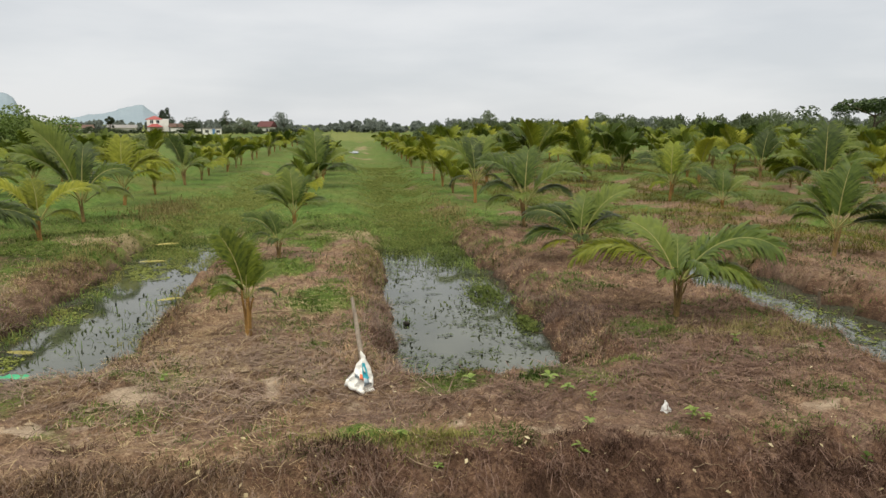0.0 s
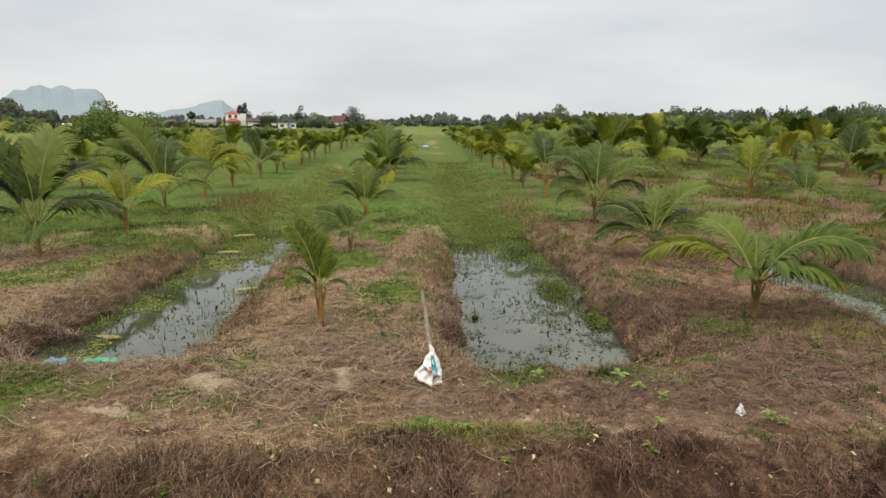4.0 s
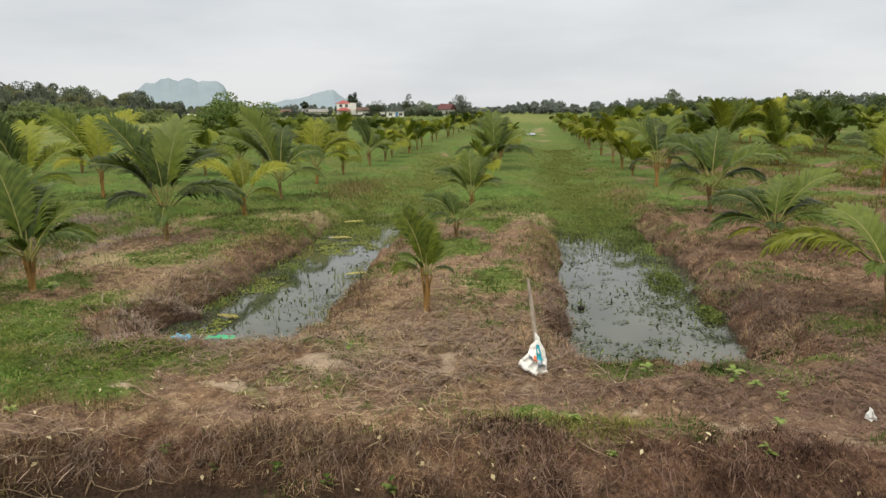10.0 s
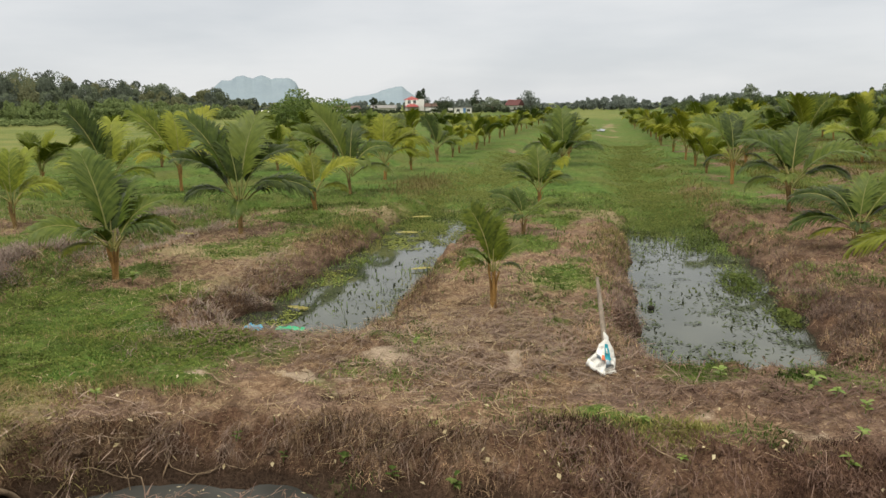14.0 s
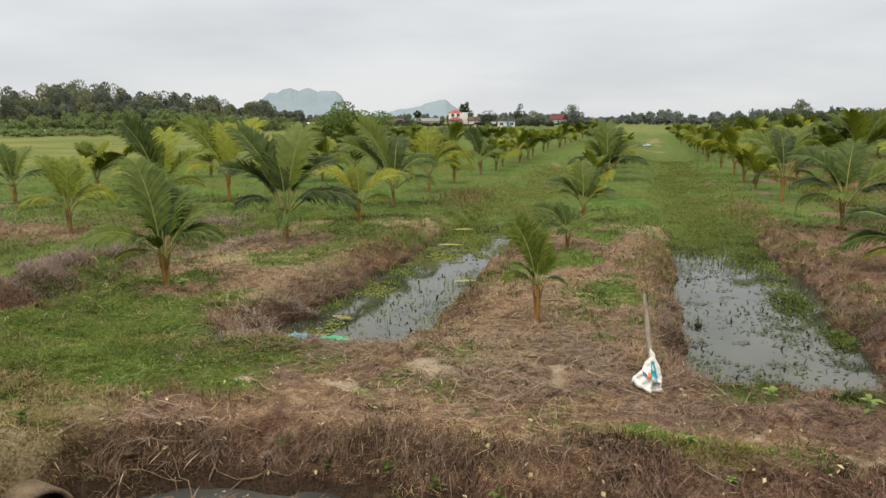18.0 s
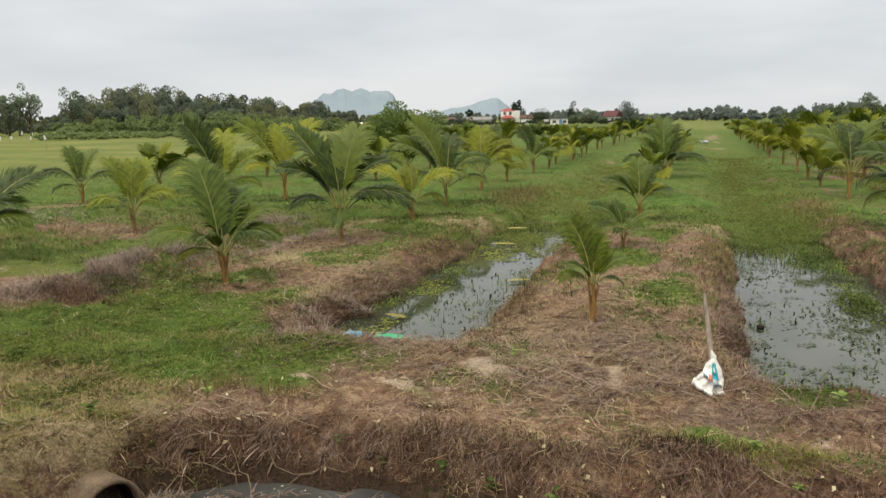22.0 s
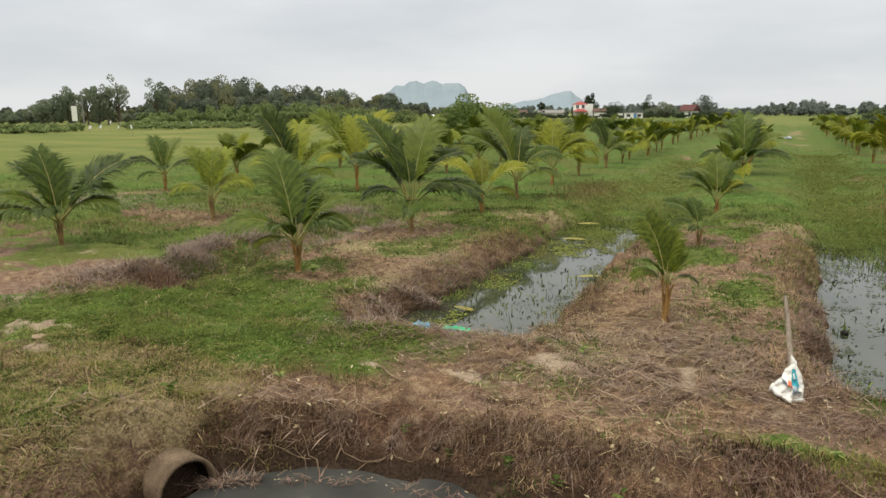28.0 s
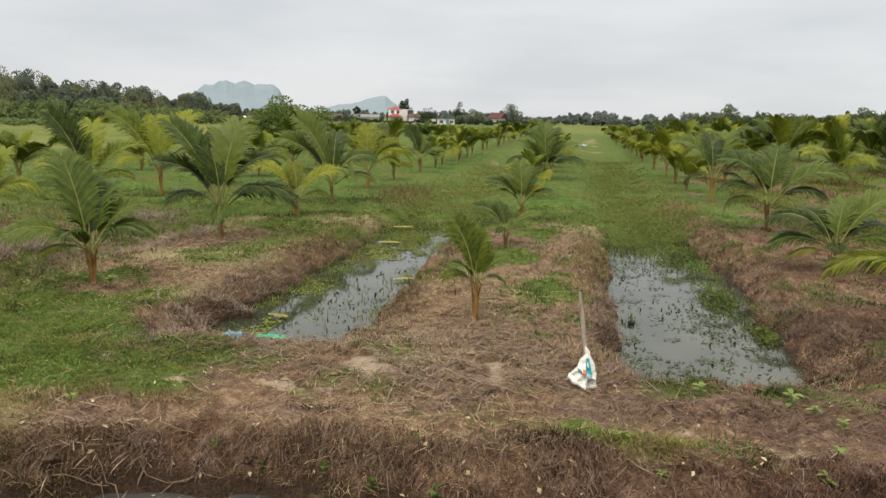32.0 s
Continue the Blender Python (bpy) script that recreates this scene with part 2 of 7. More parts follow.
def part(name, me, parent, m=None, label=""):
    ob = new(name, me)
    ob.parent = parent
    if m is not None:
        ob.matrix_basis = m
    return tagged(ob, label)


def from_bm(name, bm, mat, smooth=False):
    me = bpy.data.meshes.new(name)
    bm.to_mesh(me)
    bm.free()
    me.materials.append(mat)
    if smooth:
        for p in me.polygons:
            p.use_smooth = True
    return me


def box(name, size, centre, mat, bevel=0.0, turn=None):
    bm = bmesh.new()
    bmesh.ops.create_cube(bm, size=1, matrix=Matrix.Translation(centre) @ (turn or Matrix()) @ Matrix.Diagonal((*size, 1)))
    if bevel:
        bmesh.ops.bevel(bm, geom=bm.edges[:], offset=bevel, segments=2, affect="EDGES")
    return from_bm(name, bm, mat)


# ---- ground ----
# Beds run away from the bund; a ditch lies between each two beds.
# centre, half its water's width, where its near end is, where its open water ends
DITCHES = [(-24.5, 0.3, 11.0, 11.0), (-17.9, 0.3, 10.0, 10.0), (-10.1, 0.25, 9.2, 10.5), (-4.4, 0.92, 9.15, 21.5), (1.95, 1.15, 8.95, 21.0), (8.45, 0.92, 7.6, 18.0),
           (15.2, 0.6, 8.2, 16.0), (21.8, 0.5, 8.2, 14.0), (28.4, 0.5, 8.2, 14.0)]
WATER_Z = -0.45


def bank_foot(x):
    """How near the camera the bund's foot comes, along it."""
    return np.interp(x, [-9, -5.6, -5.2, -4.5, -3.5, -2.7, -2.1, -1.0, 6.0], [3.0, 4.38, 4.72, 5.18, 5.5, 5.56, 5.35, 4.98, 4.85])


def bank_top(x):
    return np.interp(x, [-9, -6.2, -5.5, -4.5, -3.5, -2.3, 0, 6.0], [3.4, 4.6, 5.3, 5.85, 6.1, 6.3, 6.4, 6.1])


def ground_height(x, y):
    wob = (fbm(x, y, 0.7, 3, 5) - 0.5) * 0.5
    z = 0.07 * (fbm(x, y, 0.35, 3, 1) - 0.5) + 0.15 * (fbm(x, y, 2.0, 3, 2) - 0.5) * (1 - step(20, 60, y))
    z = z + 0.13 * (fbm(x, y, 5.0, 2, 3) - 0.5) * (1 - step(14, 30, y))
    for c, w, near, far in DITCHES:
        d = np.abs(x + wob * 1.0 + (fbm(x, y, 1.9, 2, 8) - 0.5) * 0.8 - c)
        deep = -0.85 + 0.6 * step(far - 2.5, far + 2.5, y) + 0.15 * step(40, 90, y)
        prof = 1 - step(w - 0.3, w + 0.75, d)
        prof = prof * step(near - 0.45, near + 0.35, y + wob * 0.8)
        z = z * (1 - prof) + deep * prof
    ragged = (fbm(x, y, 2.6, 3, 9) - 0.5) * 0.5
    foot, top = bank_foot(x) + wob * 0.4 + ragged * 0.9, bank_top(x) + wob * 0.5 + ragged
    s = np.clip((top + 0.15 - y) / np.maximum(top + 0.15 - foot, 0.2), 0, 1) ** 1.5
    low = -1.0 * step(-5.7, -4.95, x)
    z = np.where(y < top + 0.15, z * (1 - s) + low * s, z)
    z = z + 0.2 * 0.45 * np.exp(-((x + 11.3) / 0.6) ** 2) * step(8.0, 9.5, y) * (1 - step(14, 17, y))
    z = z + 0.22 * np.exp(-(((x + 6.05) / 0.5) ** 2 + ((y - 4.5) / 0.7) ** 2))
    z = z + 0.14 * np.exp(-(((x + 5.45) / 0.4) ** 2 + ((y - 4.75) / 0.4) ** 2))
    road = 1 - step(0.6, 2.6, y)
    z = z * (1 - road) + 1.3 * road
    return z


def axis(lo, a, b, hi, fine, grow):
    out = [np.arange(a, b, fine)]
    s, v, tail = fine, b, []
    while v < hi:
        tail.append(v)
        s *= grow
        v += s
    tail.append(hi)
    s, v, front = fine, a, []
    while v > lo:
        s *= grow
        v -= s
        front.append(max(v, lo))
    return np.concatenate([np.array(front[::-1]), out[0], np.array(tail)])


gx = axis(-3500, -11, 10, 3500, 0.085, 1.035)
gy = axis(-400, 4.2, 15, 4500, 0.085, 1.03)
GX, GY = np.meshgrid(gx, gy)
GZ = ground_height(GX, GY)


def blob(x, y, cx, cy, rx, ry):
    return np.exp(-(((x - cx) / rx) ** 2 + ((y - cy) / ry) ** 2))


def trodden(x, y):
    """The worn strip that runs along the bund's top."""
    return np.exp(-((y - 6.9 - 0.12 * np.sin(x * 0.7)) / 0.36) ** 2) * step(-5.5, -3.5, x)


def cover(x, y):
    """How much of the ground is green weeds, bare soil and straw."""
    n1, n2, n3 = fbm(x, y, 0.45, 4, 31), fbm(x, y, 1.1, 3, 37), fbm(x, y, 0.8, 4, 43)
    green = 0.05 + 0.55 * step(14, 24, y) + 0.25 * step(20, 30, y) * blob(x, 0, 1.8, 0, 3.5, 1) + 0.35 * step(-3.5, -8.0, x) * step(7, 10, y)
    green = green - 0.22 * step(2.6, 4.5, x) * (1 - step(22, 34, y)) - 0.12 * step(8, 11, x) * (1 - step(45, 80, y))
    for cx, cy, rx, ry, a in ((-6.6, 8.0, 1.9, 1.1, 0.9), (-6.9, 6.95, 1.8, 0.4, 0.75), (-9.0, 8.2, 1.2, 0.9, 0.55), (-4.6, 8.1, 0.8, 0.5, 0.7), (-7.2, 5.2, 1.9, 1.6, 0.42), (-6.6, 4.4, 1.6, 0.6, 0.1), (-9.3, 7.3, 1.5, 1.0, 0.6), (-0.3, 12.9, 0.6, 0.9, 0.75), (4.2, 10.3, 0.5, 0.7, 0.8),
                              (0.25, 6.75, 0.35, 0.2, 0.4), (1.3, 8.3, 0.3, 0.22, 0.6), (2.3, 8.2, 0.35, 0.25, 0.6), (0.55, 11.0, 0.3, 1.6, 0.45), (5.2, 8.9, 1.0, 0.25, 0.5), (-3.6, 12.5, 0.5, 2.0, 0.35),
                              (-7.0, 14.0, 1.0, 1.5, 0.35), (4.3, 8.0, 0.3, 0.2, 0.4), (5.6, 10.2, 0.5, 0.4, 0.6), (3.7, 12.5, 0.5, 0.8, 0.45), (6.8, 12.0, 0.5, 1.2, 0.5), (6.3, 9.6, 0.6, 0.3, 0.45), (5.0, 14.0, 0.7, 0.8, 0.4), (9.7, 16.5, 0.6, 1.2, 0.5), (10.9, 13.5, 0.7, 0.7, 0.4), (-12.5, 12.0, 2.0, 2.0, 0.5), (-1.6, 24.0, 2.0, 6.0, 0.4)):
        green = green + a * blob(x, y, cx, cy, rx, ry)
    for c, w, near, far in DITCHES:
        green = green - 0.24 * blob(x, 0, c, 0, w + 0.75, 1) * (1 - step(w * 0.5, w, w - np.abs(x - c) + w * 0.5)) * (1 - step(17, 26, y)) * step(near - 1, near, y)
    for cx, cy, rx, ry, a in ((-6.2, 11.6, 0.8, 1.0, 0.6), (-12.2, 10.5, 1.2, 0.9, 0.5), (-9.6, 13.3, 1.0, 0.8, 0.6), (-15.5, 16.0, 3.0, 1.0, 0.5), (-5.6, 14.5, 0.5, 2.0, 0.3),
                              (-0.1, 16.0, 0.8, 2.5, 0.5), (4.6, 18.0, 1.5, 4.0, 0.5), (-6.3, 25.5, 0.8, 2.0, 0.45), (-8.2, 10.6, 0.6, 0.5, 0.5)):
        green = green - a * blob(x, y, cx, cy, rx, ry)
    green = green + (n1 - 0.5) * 1.3 + (n2 - 0.5) * 0.8
    top = bank_top(x)
    green = np.where((y < top) & (x > -5.4), green * 0.45, green)
    soil = -0.2 + (n3 - 0.5) * 1.4
    for cx, cy, rx, ry, a in ((-2.45, 8.0, 0.3, 0.22, 1.0), (-3.2, 7.28, 0.5, 0.16, 0.95), (-0.95, 8.4, 0.16, 0.34, 0.9), (-2.65, 8.2, 0.15, 0.13, 0.8), (-4.3, 7.0, 0.3, 0.1, 0.45), (-3.9, 6.72, 0.25, 0.1, 0.6), (-2.5, 7.65, 0.14, 0.1, 0.7), (-0.9, 8.1, 0.12, 0.15, 0.6), (-1.3, 8.6, 0.22, 0.45, 0.9), (-2.2, 8.0, 0.25, 0.2, 0.6), (-4.4, 6.9, 0.5, 0.25, 0.05), (3.3, 6.8, 1.2, 0.25, 0.14), (0.0, 7.3, 1.5, 0.4, 0.08),
                              (-9.5, 6.6, 0.6, 0.35, 0.85), (-8.8, 5.95, 0.55, 0.22, 0.8), (10.5, 14.0, 1.2, 1.0, 0.15), (9.5, 11.5, 0.8, 1.0, 0.05), (-2.0, 7.0, 1.0, 0.3, 0.2)):
        soil = soil + a * blob(x, y, cx, cy, rx, ry)
    soil = soil + 0.9 * (fbm(x, y, 3.4, 3, 59) - 0.5) + 0.12 * trodden(x, y) + 0.09 * np.exp(-((y - 6.45 - 0.08 * np.sin(x * 2.1)) / 0.2) ** 2) * step(0.2, 1.6, x)
    straw = 0.7 * blob(x, y, -5.9, 4.6, 0.9, 0.8) + (0.5 - 0.75 * step(2, 6, x) * (1 - step(60, 90, y))) * step(16, 21, y) + 0.3 * blob(x, y, -7.2, 5.9, 2.6, 1.0) + 0.3 * step(10, 13, y) * step(-4.5, -7, x) * (1 - step(26, 34, y)) - 0.1 + (n2 - 0.5) * 0.8 + 0.5 * blob(x, y, -2.2, 8.9, 1.0, 1.2) + 0.4 * blob(x, y, -5.8, 10.8, 0.8, 1.0) + 0.4 * blob(x, y, -7.5, 13.5, 1.5, 0.8) + 0.35 * blob(x, y, -6.5, 6.0, 1.5, 0.6)
    field = step(-31.0, -41.0, x + 9.0 * (n1 - 0.5) + 4 * (n2 - 0.5)) * step(12, 15, y) + step(135, 150, y) * blob(x, 0, -1.0, 0, 11.0, 1)
    field = np.clip(field, 0, 1)
    green = np.clip(green, 0, 1)
    far = fbm(x, y, 0.16, 3, 47) - 0.5
    green = np.clip(green + 0.75 * far * step(18, 28, y) + 0.25 * step(-21, -26, x), 0, 1) * (1 - 0.5 * blob(x, y, 1.0, 90, 1.2, 16)) * (1 - 0.35 * blob(x, 0, 1.9, 0, 0.7, 1) * step(30, 42, y)) * (1 - 0.3 * (blob(x, 0, 3.5, 0, 0.6, 1) + blob(x, 0, -5.9, 0, 0.7, 1)) * step(17, 21, y) * (1 - step(34, 48, y)))
    soil = np.clip(soil * (1 - step(15, 30, y)) + 0.3 * blob(x, y, 1.0, 92, 0.9, 12), 0, 1)
    straw = np.clip(straw, 0, 1)
    return green, soil, straw, field


ny, nx = GX.shape
idx = np.arange(nx * ny).reshape(ny, nx)
quads = np.stack([idx[:-1, :-1], idx[:-1, 1:], idx[1:, 1:], idx[1:, :-1]], -1).reshape(-1, 4)
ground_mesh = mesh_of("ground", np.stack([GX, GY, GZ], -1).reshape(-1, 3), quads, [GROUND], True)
layer = ground_mesh.color_attributes.new("cover", "FLOAT_COLOR", "POINT")
cg, cs, cw, cf = cover(GX, GY)
layer.data.foreach_set("color", np.stack([cg, cs, cw, cf], -1).astype(np.float32).ravel())
slope = np.hypot(np.gradient(GZ, axis=0) / np.gradient(GY, axis=0), np.gradient(GZ, axis=1) / np.gradient(GX, axis=1))
bare = np.where((GY < 25) & ((GX > -5.3) | (GY > 8)), step(0.4, 1.1, slope) * np.where(GY < 8, 0.6, 0.36 - 0.3 * step(11, 15, GY)) + (fbm(GX, GY, 1.7, 3, 61) - 0.5) * 0.7 * (slope > 0.25), 0) + np.where((GY < bank_top(GX)) & (GY > 4) & (GX > -5.2), 0.25, 0) + 0.24 * step(-0.8, 2.6, GX + 1.5 * (fbm(GX, GY, 0.8, 3, 66) - 0.5)) * (1 - step(16, 24, GY - 26 * step(5, 8, GX))) * (GY > 4)
ground_mesh.attributes.new("bare_bank", "FLOAT", "POINT").data.foreach_set("value", np.clip(bare, 0, 1).astype(np.float32).ravel())
# Mud near the water; reaches higher at the bund's foot to paint the shaded undercut.
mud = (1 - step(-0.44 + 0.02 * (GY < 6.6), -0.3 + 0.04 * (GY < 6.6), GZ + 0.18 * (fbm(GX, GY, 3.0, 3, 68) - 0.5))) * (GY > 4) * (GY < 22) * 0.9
ground_mesh.attributes.new("wet_mud_and_shade", "FLOAT", "POINT").data.foreach_set("value", mud.astype(np.float32).ravel())
ground = tagged(new("ground", ground_mesh), "raised orchard beds of brown dead grass, green weeds and bare soil", "ground", kind="structure")

for k, (c, w, near, far) in enumerate(DITCHES):
    if far - near < 3:
        continue
    L = far + 3 - (near - 1)
    water = box("water", (2 * w + 1.6, L, 0.02), (c, near - 1 + L / 2, WATER_Z - 0.01), WATER)
    tagged(new(f"water_{k}", water), "still grey-green ditch water between the palm beds", "water", kind="structure")
water = box("water", (16.2, 4.4, 0.02), (3.13, 3.9, -0.56), MUDDY)
tagged(new("water_bund", water), "dark still water of the ditch below the bund", "water", kind="structure")


# ---- coconut palms ----
def sweep(points, radii, sides=5):
    """A tapering tube through points: vertices and four-cornered faces."""
    P = np.asarray(points, float)
    T = np.gradient(P, axis=0)
    T /= np.linalg.norm(T, axis=1)[:, None]
    ref = np.array([0, 1.0, 0]) if abs(T[:, 1]).max() < 0.9 else np.array([1.0, 0, 0])
    S = np.cross(T, ref)
    S /= np.linalg.norm(S, axis=1)[:, None]
    U = np.cross(S, T)
    a = np.arange(sides) / sides * 2 * np.pi
    r = np.asarray(radii)[:, None, None]
    V = P[:, None, :] + r * (np.cos(a)[None, :, None] * S[:, None, :] + np.sin(a)[None, :, None] * U[:, None, :])
    n = len(P)
    i = np.arange(n * sides).reshape(n, sides)
    j = np.roll(i, -1, 1)
    F = np.stack([i[:-1], j[:-1], j[1:], i[1:]], -1).reshape(-1, 4)
    return V.reshape(-1, 3), F


def frond_arrays(e0, e1, leaflets, seed, twist=0.0, bend=1.7, fold=0.4, hang=0.4, forward=0.9, roll=0.0):
    """A frond one metre long that leaves the origin along +x, from elevation e0 to e1 degrees. fold: how far its leaflets rise in a V; hang: how far they droop; roll: how far the blade turns on its rib."""
    rng = np.random.default_rng(seed)
    n = 17
    s = np.linspace(0, 1, n)
    el = np.radians(e0 + (e1 - e0) * s ** bend)
    side = np.cumsum(np.sin(np.radians(twist)) * s ** 1.5) / n
    x = np.concatenate([[0], np.cumsum(np.cos(el[:-1]) / (n - 1))])
    z = np.concatenate([[0], np.cumsum(np.sin(el[:-1]) / (n - 1))])
    P = np.stack([x, side, z], 1)
    V, F = sweep(P, 0.013 * (1 - s) ** 0.8 + 0.0025, 4)
    V[:4, 1] *= 1.8
    verts, faces, mat = [V], [F], [np.ones(len(F), int)]
    base = len(V)
    T = np.gradient(P, axis=0)
    T /= np.linalg.norm(T, axis=1)[:, None]
    down = np.array([0, 0, -1.0])
    for k in range(leaflets):
        q = min(max(0.24 + 0.76 * (k + rng.uniform(-0.3, 0.3)) / leaflets, 0.23), 0.995)
        p = np.array([np.interp(q, s, P[:, a]) for a in range(3)])
        t = np.array([np.interp(q, s, T[:, a]) for a in range(3)])
        t /= np.linalg.norm(t)
        lat = np.cross(t, np.array([0, 0, 1.0]))
        lat = np.array([0, -1.0, 0]) if np.linalg.norm(lat) < 0.1 else lat / np.linalg.norm(lat)
        up = np.cross(lat, t)
        turn = radians(roll) * min(q * 1.4, 1)
        lat, up = lat * math.cos(turn) + up * math.sin(turn), up * math.cos(turn) - lat * math.sin(turn)
        r = (q - 0.24) / 0.76
        size = 0.44 * (0.55 + 0.45 * min(r / 0.3, 1)) * (1 - 0.55 * max(r - 0.45, 0) / 0.55)
        for sgn in (1, -1):
            ll = size * rng.uniform(0.84, 1.08)
            d = lat * sgn + t * (forward + 0.55 * r + rng.uniform(-0.06, 0.06)) + up * (fold + rng.uniform(-0.05, 0.05))
            d /= np.linalg.norm(d)
            d2 = d + down * hang * rng.uniform(0.5, 1.3)
            d2 /= np.linalg.norm(d2)
            d3 = d2 + down * hang * rng.uniform(1.2, 2.0)
            d3 /= np.linalg.norm(d3)
            wv = t * 0.8 + up * rng.uniform(0.0, 0.16)
            wv = wv - d * np.dot(wv, d)
            wv /= max(np.linalg.norm(wv), 1e-6)
            w = 0.0145 * rng.uniform(0.8, 1.15)
            m1 = p + d * ll * 0.36
            m2 = m1 + d2 * ll * 0.34
            m3 = m2 + d3 * ll * 0.3
            verts.append(np.array([p - wv * w * 0.5, p + wv * w * 0.5, m1 - wv * w, m1 + wv * w, m2 - wv * w * 0.8, m2 + wv * w * 0.8, m3 - wv * w * 0.12, m3 + wv * w * 0.12]))
            faces.append(np.array([[0, 1, 3, 2], [2, 3, 5, 4], [4, 5, 7, 6]]) + base)
            mat.append(np.zeros(3, int))
            base += 8
    return np.concatenate(verts), np.concatenate(faces), np.concatenate(mat)


# elevation at the base and at the tip, bend, fold, hang, forward
FROND_KINDS = {"upright": (82, 38, 2.0, 0.42, 0.22, 1.05), "lifted": (72, -10, 1.7, 0.36, 0.34, 1.0), "arched": (62, -60, 1.6, 0.25, 0.5, 0.95),
               "spread": (42, -42, 1.4, 0.25, 0.5, 1.0)}
FRONDS, BLADES, RIBS, FROND_TOP = {}, {}, {}, {}
for tone in FROND:
    for c, (kind, (e0, e1, bend, fold, hang, forward)) in enumerate(FROND_KINDS.items()):
        for v in range(3):
            V, F, M = frond_arrays(e0 - 3 * v, e1 - 8 * v + 6, 48, 7 + 31 * c + v, (-16, 4, 20)[v], bend, fold, hang, forward, (-40, 8, 36)[v])
            FROND_TOP[kind, v] = float(V[:, 2].max())
            FRONDS[tone, kind, v] = mesh_of("frond", V, F, [FROND[tone], STALK], False, M)
            rib = int(F[M == 1].max()) + 1
            BLADES[tone, kind, v] = mesh_of("frond", V[rib:], F[M == 0] - rib, [FROND[tone]])
            RIBS[kind, v] = mesh_of("midrib", V[:rib], F[M == 1], [STALK])


def stem_mesh(seed, bark=STEM):
    """A short stem of overlapping old leaf bases, one metre high."""
    rng = np.random.default_rng(seed)
    verts, faces, base = [], [], 0
    n = 7
    for k in range(n):
        a = k * 2.4 + rng.uniform(-0.3, 0.3)
        lean = rng.uniform(0.01, 0.11)
        foot = 0.018
        z0 = rng.uniform(0, 0.05)
        pts = [(math.cos(a) * (foot + lean * q ** 2), math.sin(a) * (foot + lean * q ** 2), -0.06 + z0 + (0.75 + 0.35 * rng.random()) * q) for q in np.linspace(0, 1, 6)]
        V, F = sweep(pts, [0.036, 0.029, 0.022, 0.017, 0.014, 0.011], 6)
        verts.append(V)
        faces.append(F + base)
        base += len(V)
    return mesh_of("trunk", np.concatenate(verts), np.concatenate(faces), [bark], True)


STEMS, ORANGE_STEMS = [stem_mesh(k) for k in range(4)], [stem_mesh(k, STEM_ORANGE) for k in range(4)]


